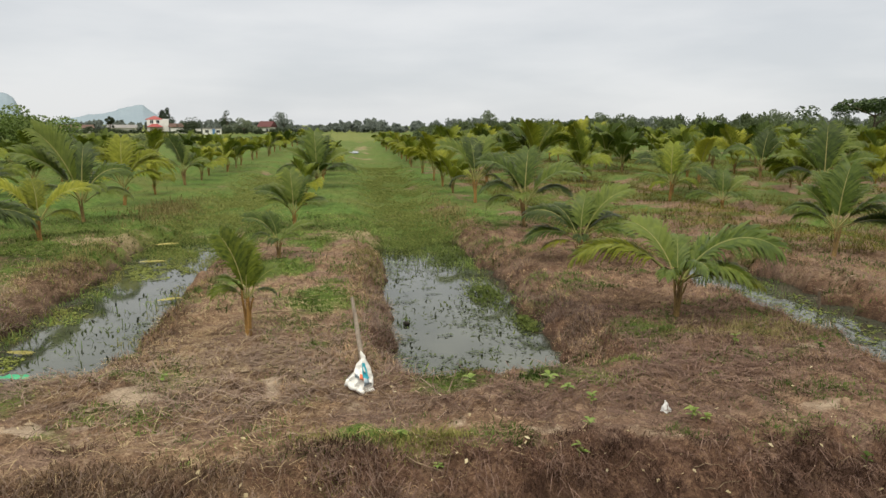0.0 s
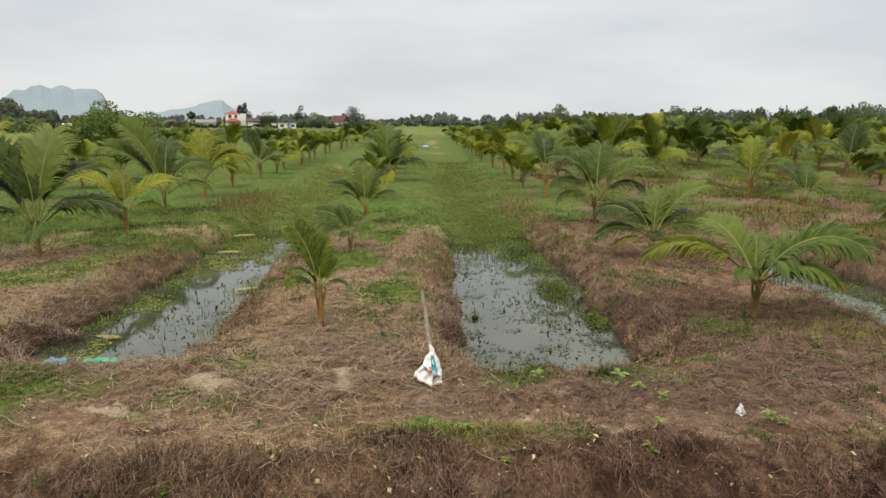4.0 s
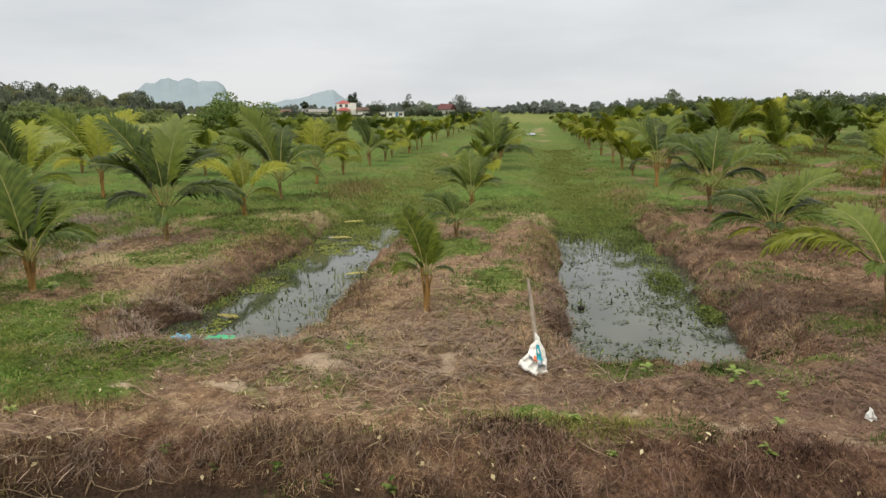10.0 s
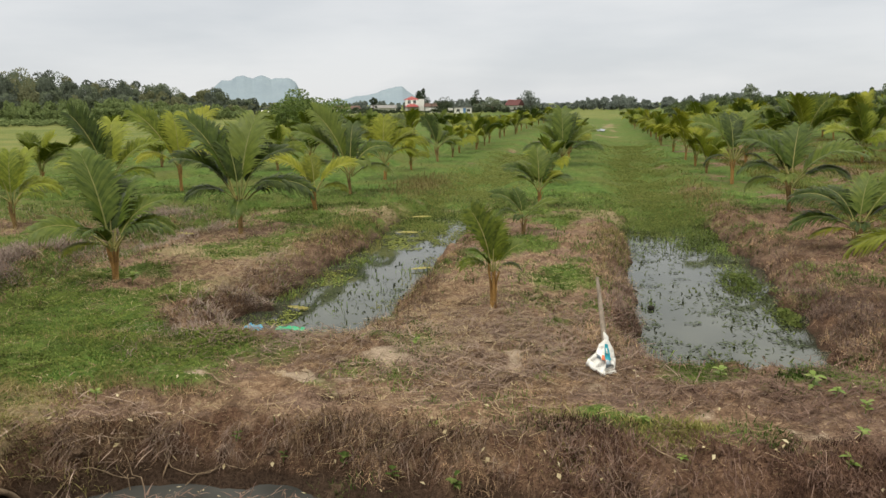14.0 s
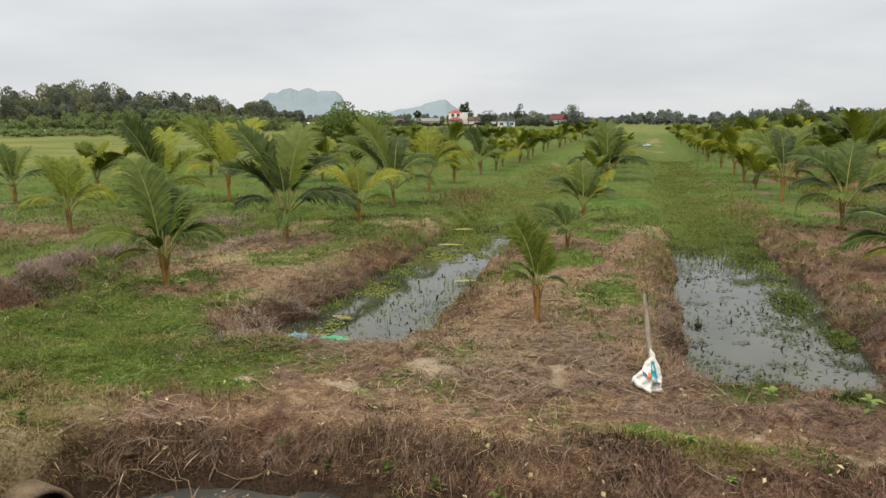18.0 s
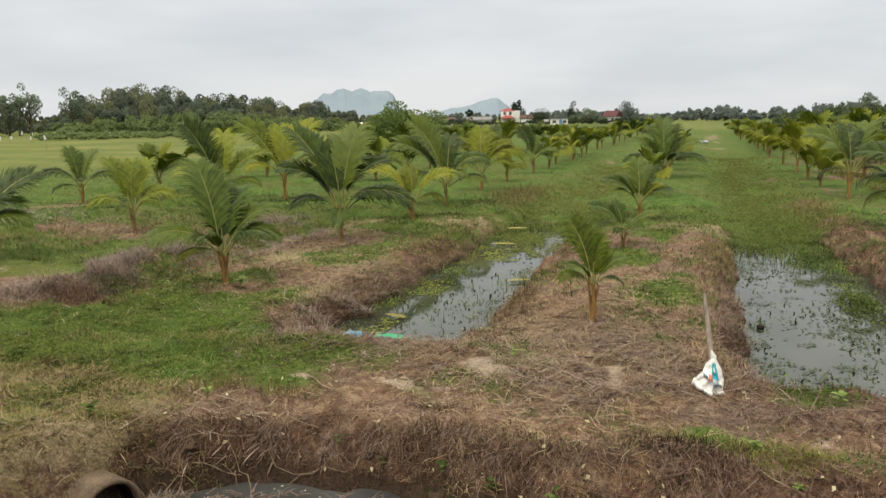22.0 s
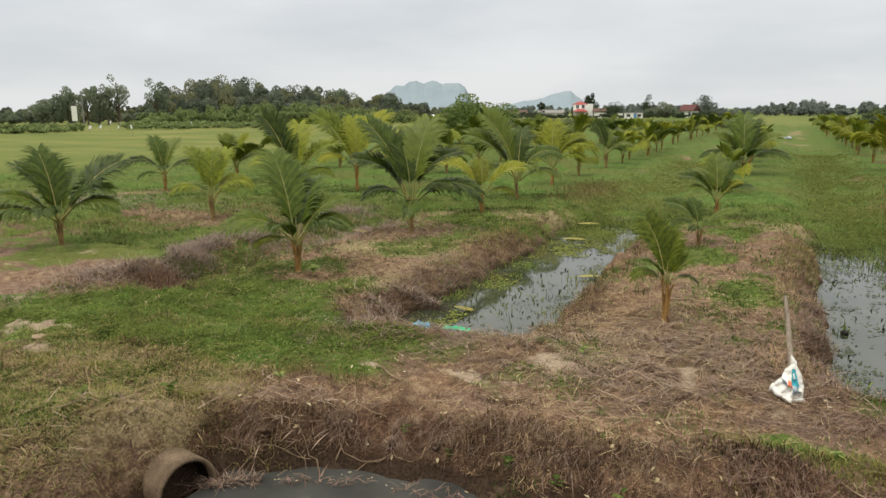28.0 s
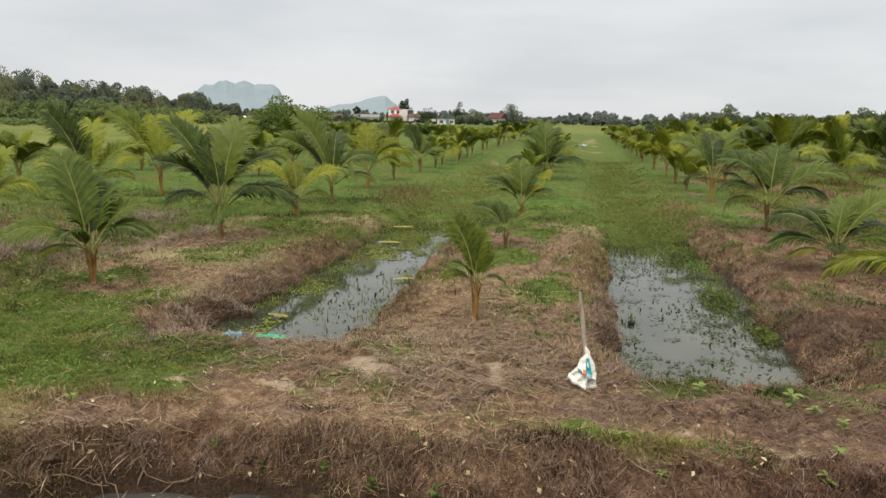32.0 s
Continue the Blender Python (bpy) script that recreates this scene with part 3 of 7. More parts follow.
def palm(x, y, h, tone="green", seed=0, fronds=None, label="", near=False, stem=0.29):
    """A young coconut palm: old leaf bases as its stem, and arching fronds."""
    rng = random.Random(seed * 7919 + 13)
    z = float(ground_height(np.array([x]), np.array([y]))[0])
    root = new("coconut_palm")
    root.matrix_basis = pose(x, y, z - 0.02)
    words = {"green": "young coconut palm with green arching fronds and a brown stem", "deep": "young coconut palm with dense deep green fronds and a brown stem",
             "yellow": "young coconut palm with yellow-green arching fronds and an orange stem"}
    tagged(root, label or words[tone], "palm", "palms of the orchard")
    sh = h * stem
    thick = (0.78 + 0.2 * h) * rng.uniform(0.85, 1.1)
    stems = ORANGE_STEMS if tone == "yellow" or seed in (0, 2) or (seed > 2 and rng.random() < 0.15) else STEMS
    part("trunk", stems[seed % 4], root, pose(0, 0, 0, rng.uniform(-5, 5), rng.uniform(-6, 6), rng.uniform(0, 360)) @ Matrix.Diagonal((thick, thick, sh, 1)))
    if fronds:
        facing = math.degrees(math.atan2(-x, y))
        for k, (turn, e0, e1, size, roll, *hue) in enumerate(fronds):
            V, F, M = frond_arrays(e0 - 4, e1 - 20, 50, seed * 31 + k, rng.uniform(-14, 14), 1.5, 0.4 - 0.15 * (e1 < -5), 0.34 + 0.26 * (e1 < -5), 1.05, roll * 0.85)
            rib = int(F[M == 1].max()) + 1
            L = size * h
            m = pose(0.02 * h * math.cos(radians(turn + facing)), 0.02 * h * math.sin(radians(turn + facing)), sh * rng.uniform(0.78, 0.96), 0, 0, turn + facing) @ Matrix.Diagonal((L, L, L, 1))
            frond = part("frond", mesh_of("frond", V[rib:], F[M == 0] - rib, [FROND[hue[0] if hue else tone]]), root, m, f"{hue[0]}-green frond" if hue else "")
            part("midrib", mesh_of("midrib", V[:rib], F[M == 1], [STALK]), frond)
        return root
    n = rng.choice((7, 7, 8, 9, 10))
    kinds = ["upright", "upright", "lifted", "arched", "upright", "lifted", "arched", "lifted", "spread", "arched"]
    spin = rng.uniform(0, 360)
    fronds = []
    for k in range(n):
        kind = kinds[k]
        size = {"upright": 0.74, "lifted": 0.76, "arched": 0.72, "spread": 0.55}[kind]
        fronds.append((kind, spin + k * 137.5 + rng.uniform(-18, 18), size * rng.uniform(0.85, 1.15), rng.uniform(0.7, 0.95)))
    top = max(sh * start + size * h * FROND_TOP[kind, k % 3] for k, (kind, turn, size, start) in enumerate(fronds))
    grow = min(max((h - 0.3 * sh) / (top - 0.3 * sh), 0.85), 1.45)
    for k, (kind, turn, size, start) in enumerate(fronds):
        hue = tone
        if kind in ("arched", "spread"):
            luck = rng.random()
            hue = "dry" if luck < 0.05 and kind != "arched" else "yellow" if luck < 0.12 else tone
        me = (BLADES if near else FRONDS)[hue, kind, k % 3]
        L = size * h * grow
        r = 0.02 * h
        frond = part("frond", me, root, pose(r * math.cos(radians(turn)), r * math.sin(radians(turn)), sh * start, rng.uniform(-6, 6), rng.uniform(-5, 5), turn) @ Matrix.Diagonal((L, L, L, 1)), {"dry": "dry brown frond", "yellow": "yellow-green frond"}.get(hue, "") if hue != tone else "")
        if near:
            part("midrib", RIBS[kind, k % 3], frond)
    return root


# The palms nearest the bund, one by one: place, height, tone, the stem's share of the height, and fronds: turn (seen from the bund: 0 to the right, 90 away, 180 to the left),
# elevation at the base and at the tip, length as a share of the height, roll, and a tone of its own.
Y = "yellow"
PALMS = [
    (-1.5, 10.45, 1.52, "deep", 0.45, [(164, 86, 68, 0.64, 62, "green"), (95, 88, 78, 0.52, 0, "green"), (60, 84, 64, 0.42, -10, "green"), (184, 56, -40, 0.36, 40, "green"), (8, 68, 34, 0.38, -45), (355, 42, -45, 0.28, 0), (215, 74, 20, 0.34, 20)]),
    (5.21, 10.86, 1.60, "deep", 0.4, [(180, 48, -22, 1.1, 12, Y), (148, 68, 28, 0.82, 25), (10, 68, -18, 1.1, -42), (300, 62, -18, 0.66, 0), (340, 54, -34, 0.75, -20), (355, 28, -14, 0.75, 0, Y), (100, 74, 30, 0.62, 0), (40, 66, 20, 0.7, -20), (250, 58, -20, 0.5, 0)]),
    (-8.3, 11.03, 2.20, "deep", 0.31, [(128, 84, 64, 0.80, 0), (60, 78, 36, 0.66, 20), (184, 54, -12, 0.6, 52), (356, 68, -34, 0.54, -40), (200, 28, -18, 0.36, 0, Y), (240, 66, 0, 0.42, 0), (325, 58, -14, 0.48, -10), (92, 82, 46, 0.66, -10), (20, 72, 25, 0.56, -25)]),
    (5.06, 15.45, 1.86, "deep", 0.34, [(176, 68, -12, 0.8, 30), (22, 72, 34, 0.82, -30), (350, 42, -18, 0.62, -20), (190, 36, -28, 0.66, 30), (200, 18, -26, 0.45, 0, Y), (90, 82, 55, 0.62, 0), (270, 52, -20, 0.4, 0), (150, 74, 30, 0.6, 10), (40, 60, 0, 0.6, -10)]),
    (-1.66, 16.8, 1.25, "deep", 0.36, [(170, 70, 12, 0.75, 40), (186, 46, -35, 0.5, 20), (6, 52, 22, 0.68, -20), (120, 80, 58, 0.6, 0), (250, 50, -30, 0.4, 0), (330, 55, -20, 0.42, 0)]),
    (-1.65, 21.45, 1.72, "deep", 0.3, [(175, 70, 10, 0.72, 30), (100, 84, 68, 0.75, 0), (60, 80, 58, 0.7, 0), (10, 56, 0, 0.58, -20), (200, 60, 0, 0.5, 20), (340, 56, -10, 0.5, 0), (140, 76, 40, 0.62, 0), (20, 70, 20, 0.5, -20, Y)]),
    (-1.7, 28.0, 1.8, "green", 0.29, None), (-1.6, 36.0, 2.9, "deep", 0.2, [(100, 86, 70, 0.8, 0), (60, 82, 58, 0.75, 10), (140, 82, 55, 0.75, -10), (15, 66, 25, 0.7, -25), (168, 66, 22, 0.7, 25), (0, 45, -15, 0.65, -20), (182, 45, -15, 0.65, 20), (250, 60, 0, 0.5, 0), (310, 58, 0, 0.5, 0)]),
    (-1.5, 41.0, 2.5, "green", 0.29, None),
    (-8.2, 15.56, 2.85, "deep", 0.3, [(160, 78, 62, 0.75, 30), (60, 82, 66, 0.75, -10), (180, 70, 15, 0.6, 30), (5, 46, -26, 0.62, -40), (186, 44, -30, 0.42, 20), (100, 85, 58, 0.62, 0), (270, 36, -50, 0.35, 0), (345, 60, -20, 0.45, -20), (20, 74, 25, 0.58, -20)]),
    (-8.1, 20.0, 1.95, Y, 0.34, [(175, 68, 18, 0.86, 30), (10, 66, 14, 0.76, -30), (186, 46, -28, 0.7, 20), (355, 42, -28, 0.5, -20), (250, 52, -30, 0.4, 0), (90, 80, 45, 0.62, 0), (130, 74, 30, 0.6, 10)]),
    (-8.2, 23.5, 2.95, "deep", 0.27, [(164, 80, 62, 0.8, 50, "deep"), (5, 76, -8, 0.62, -40), (180, 66, 28, 0.75, 40), (186, 50, -14, 0.46, 20), (355, 46, -32, 0.5, -20), (80, 84, 60, 0.62, 0), (300, 58, -20, 0.42, 0)]),
    (-8.35, 28.2, 2.7, Y, 0.3, [(175, 72, 8, 0.72, 30), (100, 84, 62, 0.72, 0), (5, 72, -42, 0.8, -30), (22, 76, 28, 0.66, -20), (186, 42, -32, 0.5, 20), (140, 80, 45, 0.62, 0), (345, 58, -30, 0.55, -10, "green")]),
    (-8.4, 32.8, 1.6, Y, 0.29, None), (-8.1, 37.2, 2.45, "deep", 0.33, [(165, 84, 74, 0.72, 60), (100, 84, 60, 0.55, 0), (10, 60, -10, 0.55, -30), (180, 58, -10, 0.55, 30), (340, 50, -30, 0.4, 0), (60, 78, 30, 0.5, 0)]),
    (-8.05, 41.0, 1.85, "green", 0.29, None), (-8.3, 44.5, 1.75, Y, 0.29, None), (-7.8, 48.0, 2.35, "green", 0.29, None),
    (-14.9, 11.15, 2.28, "deep", 0.3, [(112, 85, 68, 0.76, 0), (140, 80, 48, 0.7, 10), (14, 62, 40, 0.86, -30), (175, 62, -10, 0.66, 40), (190, 38, -32, 0.76, 30), (345, 50, -22, 0.6, -30), (355, 66, -5, 0.6, -30), (250, 56, -20, 0.5, 0), (60, 80, 50, 0.6, 0)]),
    (-14.35, 15.5, 2.28, "green", 0.36, [(95, 86, 70, 0.62, 0), (140, 80, 54, 0.66, 0), (50, 80, 54, 0.66, 0), (5, 66, -38, 0.56, -40), (180, 46, -38, 0.52, 20), (330, 60, -20, 0.4, 0), (20, 60, 10, 0.46, -20)]),
    (-14.5, 19.5, 2.9, "green", 0.3, [(166, 84, 70, 0.78, 60, "deep"), (70, 82, 62, 0.7, 0), (20, 66, 20, 0.68, -20), (172, 60, -4, 0.52, 30), (100, 84, 55, 0.6, 0), (350, 50, -20, 0.45, -20)]),
    (-14.4, 23.25, 3.15, Y, 0.32, [(166, 72, 54, 0.76, 40, "green"), (30, 78, 48, 0.75, -20), (0, 62, -30, 0.6, -30, "green"), (186, 48, -22, 0.46, 20), (90, 85, 72, 0.6, 0, "green"), (140, 78, 40, 0.55, 0), (340, 55, -20, 0.42, 0)]),
    (-21.1, 20.45, 2.15, "deep", 0.36, [(180, 60, -28, 0.7, 30), (120, 82, 68, 0.7, 0), (50, 78, 54, 0.66, 0), (0, 58, -42, 0.65, -30), (190, 28, -38, 0.45, 0), (270, 55, -15, 0.4, 0), (90, 80, 40, 0.5, 0)]),
    (5.2, 21.3, 2.5, "deep", 0.34, [(170, 78, 8, 0.75, 30), (5, 68, -4, 0.8, -30), (180, 56, -34, 0.6, 20, "deep"), (190, 34, -55, 0.5, 10), (0, 52, -32, 0.6, -20), (90, 84, 58, 0.68, 0), (130, 76, 30, 0.6, 10), (260, 55, -25, 0.4, 0)]),
    (4.96, 28.6, 3.2, "deep", 0.33, [(172, 82, 12, 0.66, 40, "deep"), (5, 72, -24, 0.62, -30), (182, 34, -60, 0.34, 0), (0, 34, -60, 0.34, 0), (60, 80, 54, 0.6, 0), (110, 84, 50, 0.58, 0), (350, 62, -10, 0.5, -20, "deep")]),
    (4.6, 32.5, 1.85, "green", 0.29, None), (4.6, 36.2, 2.0, Y, 0.29, None), (4.6, 40.1, 2.7, Y, 0.29, None), (4.6, 46.5, 2.2, Y, 0.29, None), (4.45, 53.4, 2.05, "green", 0.29, None),
    (11.5, 15.85, 2.38, "deep", 0.32, [(80, 86, 74, 0.7, 0), (130, 80, 58, 0.6, 0), (178, 62, -28, 0.56, 20), (0, 62, -24, 0.56, -20), (5, 30, 4, 0.52, -40), (185, 50, -22, 0.42, 20), (350, 60, 10, 0.6, -20), (160, 70, 38, 0.55, 20), (40, 76, 45, 0.55, 0)]),
    (7.4, 39.2, 2.75, "green", 0.29, None), (11.6, 45.0, 3.6, "green", 0.29, None), (12.7, 39.0, 2.7, "green", 0.29, None), (18.5, 26.5, 3.4, "deep", 0.29, [(95, 86, 72, 0.72, 0), (60, 80, 55, 0.66, 0), (170, 72, 0, 0.6, 30), (10, 66, 10, 0.6, -30), (180, 46, -25, 0.5, 20), (0, 46, -30, 0.5, -20), (140, 80, 45, 0.6, 0)]),
    (13.0, 28.3, 2.57, "green", 0.33, [(100, 86, 66, 0.68, 0), (150, 78, 45, 0.6, 20), (178, 40, -30, 0.5, 20), (0, 44, -45, 0.45, -20), (340, 30, -50, 0.35, 0), (40, 76, 40, 0.55, -10), (200, 35, -50, 0.35, 0)]),
    (14.6, 27.0, 1.95, "deep", 0.25, [(150, 72, 40, 0.8, 30), (40, 64, 20, 0.75, -20), (180, 36, -20, 0.7, 20), (0, 40, -30, 0.6, -20), (100, 82, 55, 0.65, 0), (310, 50, -20, 0.5, 0)]),
    (15.5, 33.5, 2.6, "deep", 0.29, None), (20.6, 31.2, 2.7, "green", 0.29, None), (21.5, 44.5, 3.1, "deep", 0.29, None), (29.6, 45.5, 3.2, "green", 0.29, None), (9.6, 50.5, 2.9, "deep", 0.29, None), (31.0, 39.5, 3.0, "deep", 0.29, None),
    (18.8, 37.5, 2.6, Y, 0.29, None), (17.96, 46.7, 2.9, "deep", 0.29, None), (24.05, 40.3, 3.16, "deep", 0.29, [(172, 66, -25, 0.8, 30), (80, 85, 70, 0.72, 0), (30, 72, 40, 0.7, -20), (0, 55, -20, 0.55, -30), (110, 80, 50, 0.6, 0), (185, 40, -40, 0.45, 10)]),
    (22.9, 35.5, 1.9, "green", 0.29, None), (27.6, 35.3, 2.43, Y, 0.29, None), (25.6, 58.4, 2.6, "green", 0.29, None), (37.5, 50.3, 3.5, "deep", 0.29, None), (32.7, 63.5, 3.5, "green", 0.29, None),
]
for k, (x, y, h, tone, stem, fr) in enumerate(PALMS):
    palm(x, y, h, tone, k, fr, near=True, stem=stem)
prng = random.Random(4)
more = []
for row, y0, y1, lo, hi in ((-21.1, 25, 60, 2.0, 2.8), (-14.5, 27.8, 95, 2.0, 2.9), (-8.1, 52.5, 130, 1.8, 2.5), (-1.6, 45.5, 60, 1.6, 2.2), (4.7, 58, 120, 1.9, 2.5), (11.8, 49.5, 110, 2.6, 3.5),
                            (18.5, 51, 110, 2.9, 3.8), (25.2, 45, 110, 2.9, 3.8), (32.0, 43, 105, 2.9, 3.8), (38.7, 55, 100, 2.9, 3.8), (45.4, 57, 100, 2.7, 3.7), (52.0, 66, 100, 2.7, 3.7), (59.0, 74, 105, 2.8, 3.8), (65.8, 82, 105, 2.8, 3.8)):
    y = y0
    while y < y1:
        p = (row + prng.uniform(-0.35, 0.35), y + prng.uniform(-0.4, 0.4))
        if all(math.hypot(p[0] - q[0], p[1] - q[1]) > 2.6 for q in PALMS) and prng.random() > 0.06:
            more.append((*p, prng.uniform(lo, hi), prng.choice({4.7: ("yellow", "green", "yellow")}.get(row, ("green", "deep", "green", "yellow") if row < 0 else ("deep", "deep", "green", "green", "deep", "yellow")))))
        y += 3.9 if y < 70 else 5.0
for k, (x, y, h, tone) in enumerate(more):
    palm(x, y, h, tone, 100 + k)


# ---- far hills, woods and houses ----
def bearing(az, dist, z=0.0):
    """A place at so many degrees to the left of the beds' direction."""
    return Vector((-dist * math.sin(radians(az)), dist * math.cos(radians(az)), z))


# The blue-grey of distance haze is put into the hills' base colour.
HILL = plain("haze_tinted_wooded_hill", (0.205, 0.25, 0.3), (0.24, 0.29, 0.335), 0.012, 1.0, 0.0, 0.2)


def hill(name, profile, dist, depth, label):
    """A ridge whose crest follows bearings and elevations in degrees."""
    rng = np.random.default_rng(len(profile))
    profile = sorted(profile)
    az = np.linspace(profile[0][0], profile[-1][0], 150)
    el = np.interp(az, [p[0] for p in profile], [p[1] for p in profile])
    el = el + (0.09 * (fbm(az * 9, az * 0, 0.5, 3, 3) - 0.5)) * step(0, 0.6, el)
    el = np.convolve(np.pad(el, 1, mode='edge'), np.ones(3) / 3, mode='valid')
    rows = []
    for k, (share, off) in enumerate(((0.0, -1.0), (0.35, -0.62), (0.75, -0.25), (1.0, 0.0), (0.7, 0.35), (0.3, 0.7), (0.0, 1.0))):
        wob = 1 + 0.07 * (fbm(az * 0.8, az * 0 + k * 5.0, 0.8, 2, k) - 0.5) * (share < 1)
        d = dist + off * depth
        hgt = (3 + dist * np.tan(np.radians(el))) * share * wob
        rows.append(np.stack([-d * np.sin(np.radians(az)), d * np.cos(np.radians(az)), np.maximum(hgt, -1)], 1))
    V = np.concatenate(rows)
    n = len(az)
    i = np.arange(len(rows) * n).reshape(len(rows), n)
    F = np.stack([i[:-1, :-1], i[:-1, 1:], i[1:, 1:], i[1:, :-1]], -1).reshape(-1, 4)
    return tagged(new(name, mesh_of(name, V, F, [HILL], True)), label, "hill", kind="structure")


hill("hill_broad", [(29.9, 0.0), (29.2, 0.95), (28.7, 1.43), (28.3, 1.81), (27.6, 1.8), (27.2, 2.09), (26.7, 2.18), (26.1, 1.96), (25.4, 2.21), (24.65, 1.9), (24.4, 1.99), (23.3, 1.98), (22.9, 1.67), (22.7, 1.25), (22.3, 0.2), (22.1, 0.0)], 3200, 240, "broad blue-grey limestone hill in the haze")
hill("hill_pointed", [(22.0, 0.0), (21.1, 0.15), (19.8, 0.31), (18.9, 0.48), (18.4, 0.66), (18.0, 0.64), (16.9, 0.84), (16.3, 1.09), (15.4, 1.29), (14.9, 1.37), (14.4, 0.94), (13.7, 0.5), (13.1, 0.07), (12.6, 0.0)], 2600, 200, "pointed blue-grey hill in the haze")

# Haze over the far trees is painted in as paler, greyer leaf colours.
FAR_LEAF = leafy("hazed_far_leaf", (0.125, 0.155, 0.107), (0.172, 0.202, 0.14), (0.23, 0.26, 0.182), 0.9, 0.4, 0.02)
HAZY_LEAF = leafy("hazed_distant_leaf", (0.155, 0.18, 0.16), (0.19, 0.215, 0.195), (0.225, 0.25, 0.225), 0.9, 0.4, 0.02)


def crown_arrays(rng, centre, radius, height, count, leaf, clumps=9, flat=1.0, spread=0.45):
    """Leaves in uneven clumps: each a bent four-cornered card."""
    cs = rng.normal(0, spread, (clumps, 3)) * np.array([radius, radius, height * 0.5 * flat])
    cr = rng.uniform(0.28, 0.55, clumps) * min(radius, height)
    which = rng.integers(0, clumps, count)
    d = rng.normal(0, 1, (count, 3))
    d /= np.linalg.norm(d, axis=1)[:, None]
    p = cs[which] + d * (cr[which] * rng.uniform(0.55, 1.0, count) ** 0.5)[:, None] * np.array([1, 1, 0.8]) + np.asarray(centre)
    a = rng.normal(0, 1, (count, 3)) + d * 0.2
    a /= np.linalg.norm(a, axis=1)[:, None]
    b = np.cross(a, d + rng.normal(0, 0.5, (count, 3)))
    b /= np.maximum(np.linalg.norm(b, axis=1), 1e-6)[:, None]
    s = (leaf * rng.uniform(0.6, 1.3, count))[:, None]
    V = np.stack([p - a * s, p - b * s * 0.55, p + a * s, p + b * s * 0.55], 1).reshape(-1, 3)
    F = np.arange(count * 4).reshape(-1, 4)
    return V, F


def tree(x, y, h, width, leaf_mat, seed, label, name="tree", leaf=0.3, count=900, trunk_share=0.3, clumps=10, flat=1.0, z=0.0):
    rng = np.random.default_rng(seed)
    root = tagged(new(name), label, "tree")
    root.matrix_basis = pose(x, y, z)
    th = h * trunk_share
    verts, faces, base = [], [], 0
    limbs = [([(0, 0, -0.2), (0.02 * h, 0, th * 0.5), (0.01 * h, 0.02 * h, th), (0, 0, h * 0.8)], [0.03 * h, 0.024 * h, 0.02 * h, 0.006 * h])]
    for k in range(5):
        a = k * 1.3 + rng.uniform(0, 0.6)
        z0 = th * rng.uniform(0.8, 1.5)
        r = width * rng.uniform(0.25, 0.42)
        limbs.append(([(0, 0, z0), (math.cos(a) * r * 0.5, math.sin(a) * r * 0.5, z0 + h * 0.14), (math.cos(a) * r, math.sin(a) * r, z0 + h * 0.26)], [0.014 * h, 0.009 * h, 0.003 * h]))
    for pts, rad in limbs:
        V, F = sweep(pts, rad, 6)
        verts.append(V)
        faces.append(F + base)
        base += len(V)
    part("trunk", mesh_of("trunk", np.concatenate(verts), np.concatenate(faces), [BARK], True), root)
    V, F = crown_arrays(rng, (0, 0, h * (trunk_share + 1) / 2 + 0.04 * h), width / 2, h * (1 - trunk_share) * 0.95, count, leaf, clumps, flat)
    foot = h * (trunk_share * 0.6 if flat > 0.7 else 0.62)
    V[:, 2] = foot + (V[:, 2] - V[:, 2].min()) * (h - foot) / np.ptp(V[:, 2])
    for k in (0, 1):
        V[:, k] *= width / np.ptp(V[:, k])
    part("crown", mesh_of("crown", V, F, [leaf_mat]), root)
    return root


def woods(name, profile, d0, d1, step_deg, leaf_mat, label, seed, leaf=0.7, count=240, low=2.5, tones=()):
    """A belt of far trees whose tops follow bearings and elevations in degrees."""
    rng = np.random.default_rng(seed)
    verts, faces, base, slots = [], [], 0, []
    az0, az1 = profile[0][0], profile[-1][0]
    azs = np.arange(min(az0, az1), max(az0, az1), step_deg)
    pa = sorted(profile)
    for az in azs:
        for layer in range(3):
            a = az + rng.uniform(-1, 1) * step_deg
            d = d0 + (d1 - d0) * (layer / 2.2 + rng.uniform(0, 0.3))
            el = np.interp(a, [p[0] for p in pa], [p[1] for p in pa])
            top = 3 + d * math.tan(radians(el))
            top = max(top * (0.62, 0.85, 1.0)[layer] * rng.uniform(0.88, 1.03), low)
            r = min(max(top * rng.uniform(0.28, 0.42), 1.6), 5.5)
            c = bearing(a, d, top * 0.52)
            V, F = crown_arrays(rng, c, r, top * 0.98, int(count * (0.6 + top / 12)), leaf * rng.uniform(0.8, 1.2), 11, 1.0, 0.3)
            V[:, 2] = (V[:, 2] - V[:, 2].min()) * top / np.ptp(V[:, 2])
            verts.append(V)
            faces.append(F + base)
            slots.append(np.full(len(F), rng.integers(0, 1 + len(tones))))
            base += len(V)
    return tagged(new(name, mesh_of(name, np.concatenate(verts), np.concatenate(faces), [leaf_mat, *tones], False, np.concatenate(slots))), label, "woods", kind="stuff")


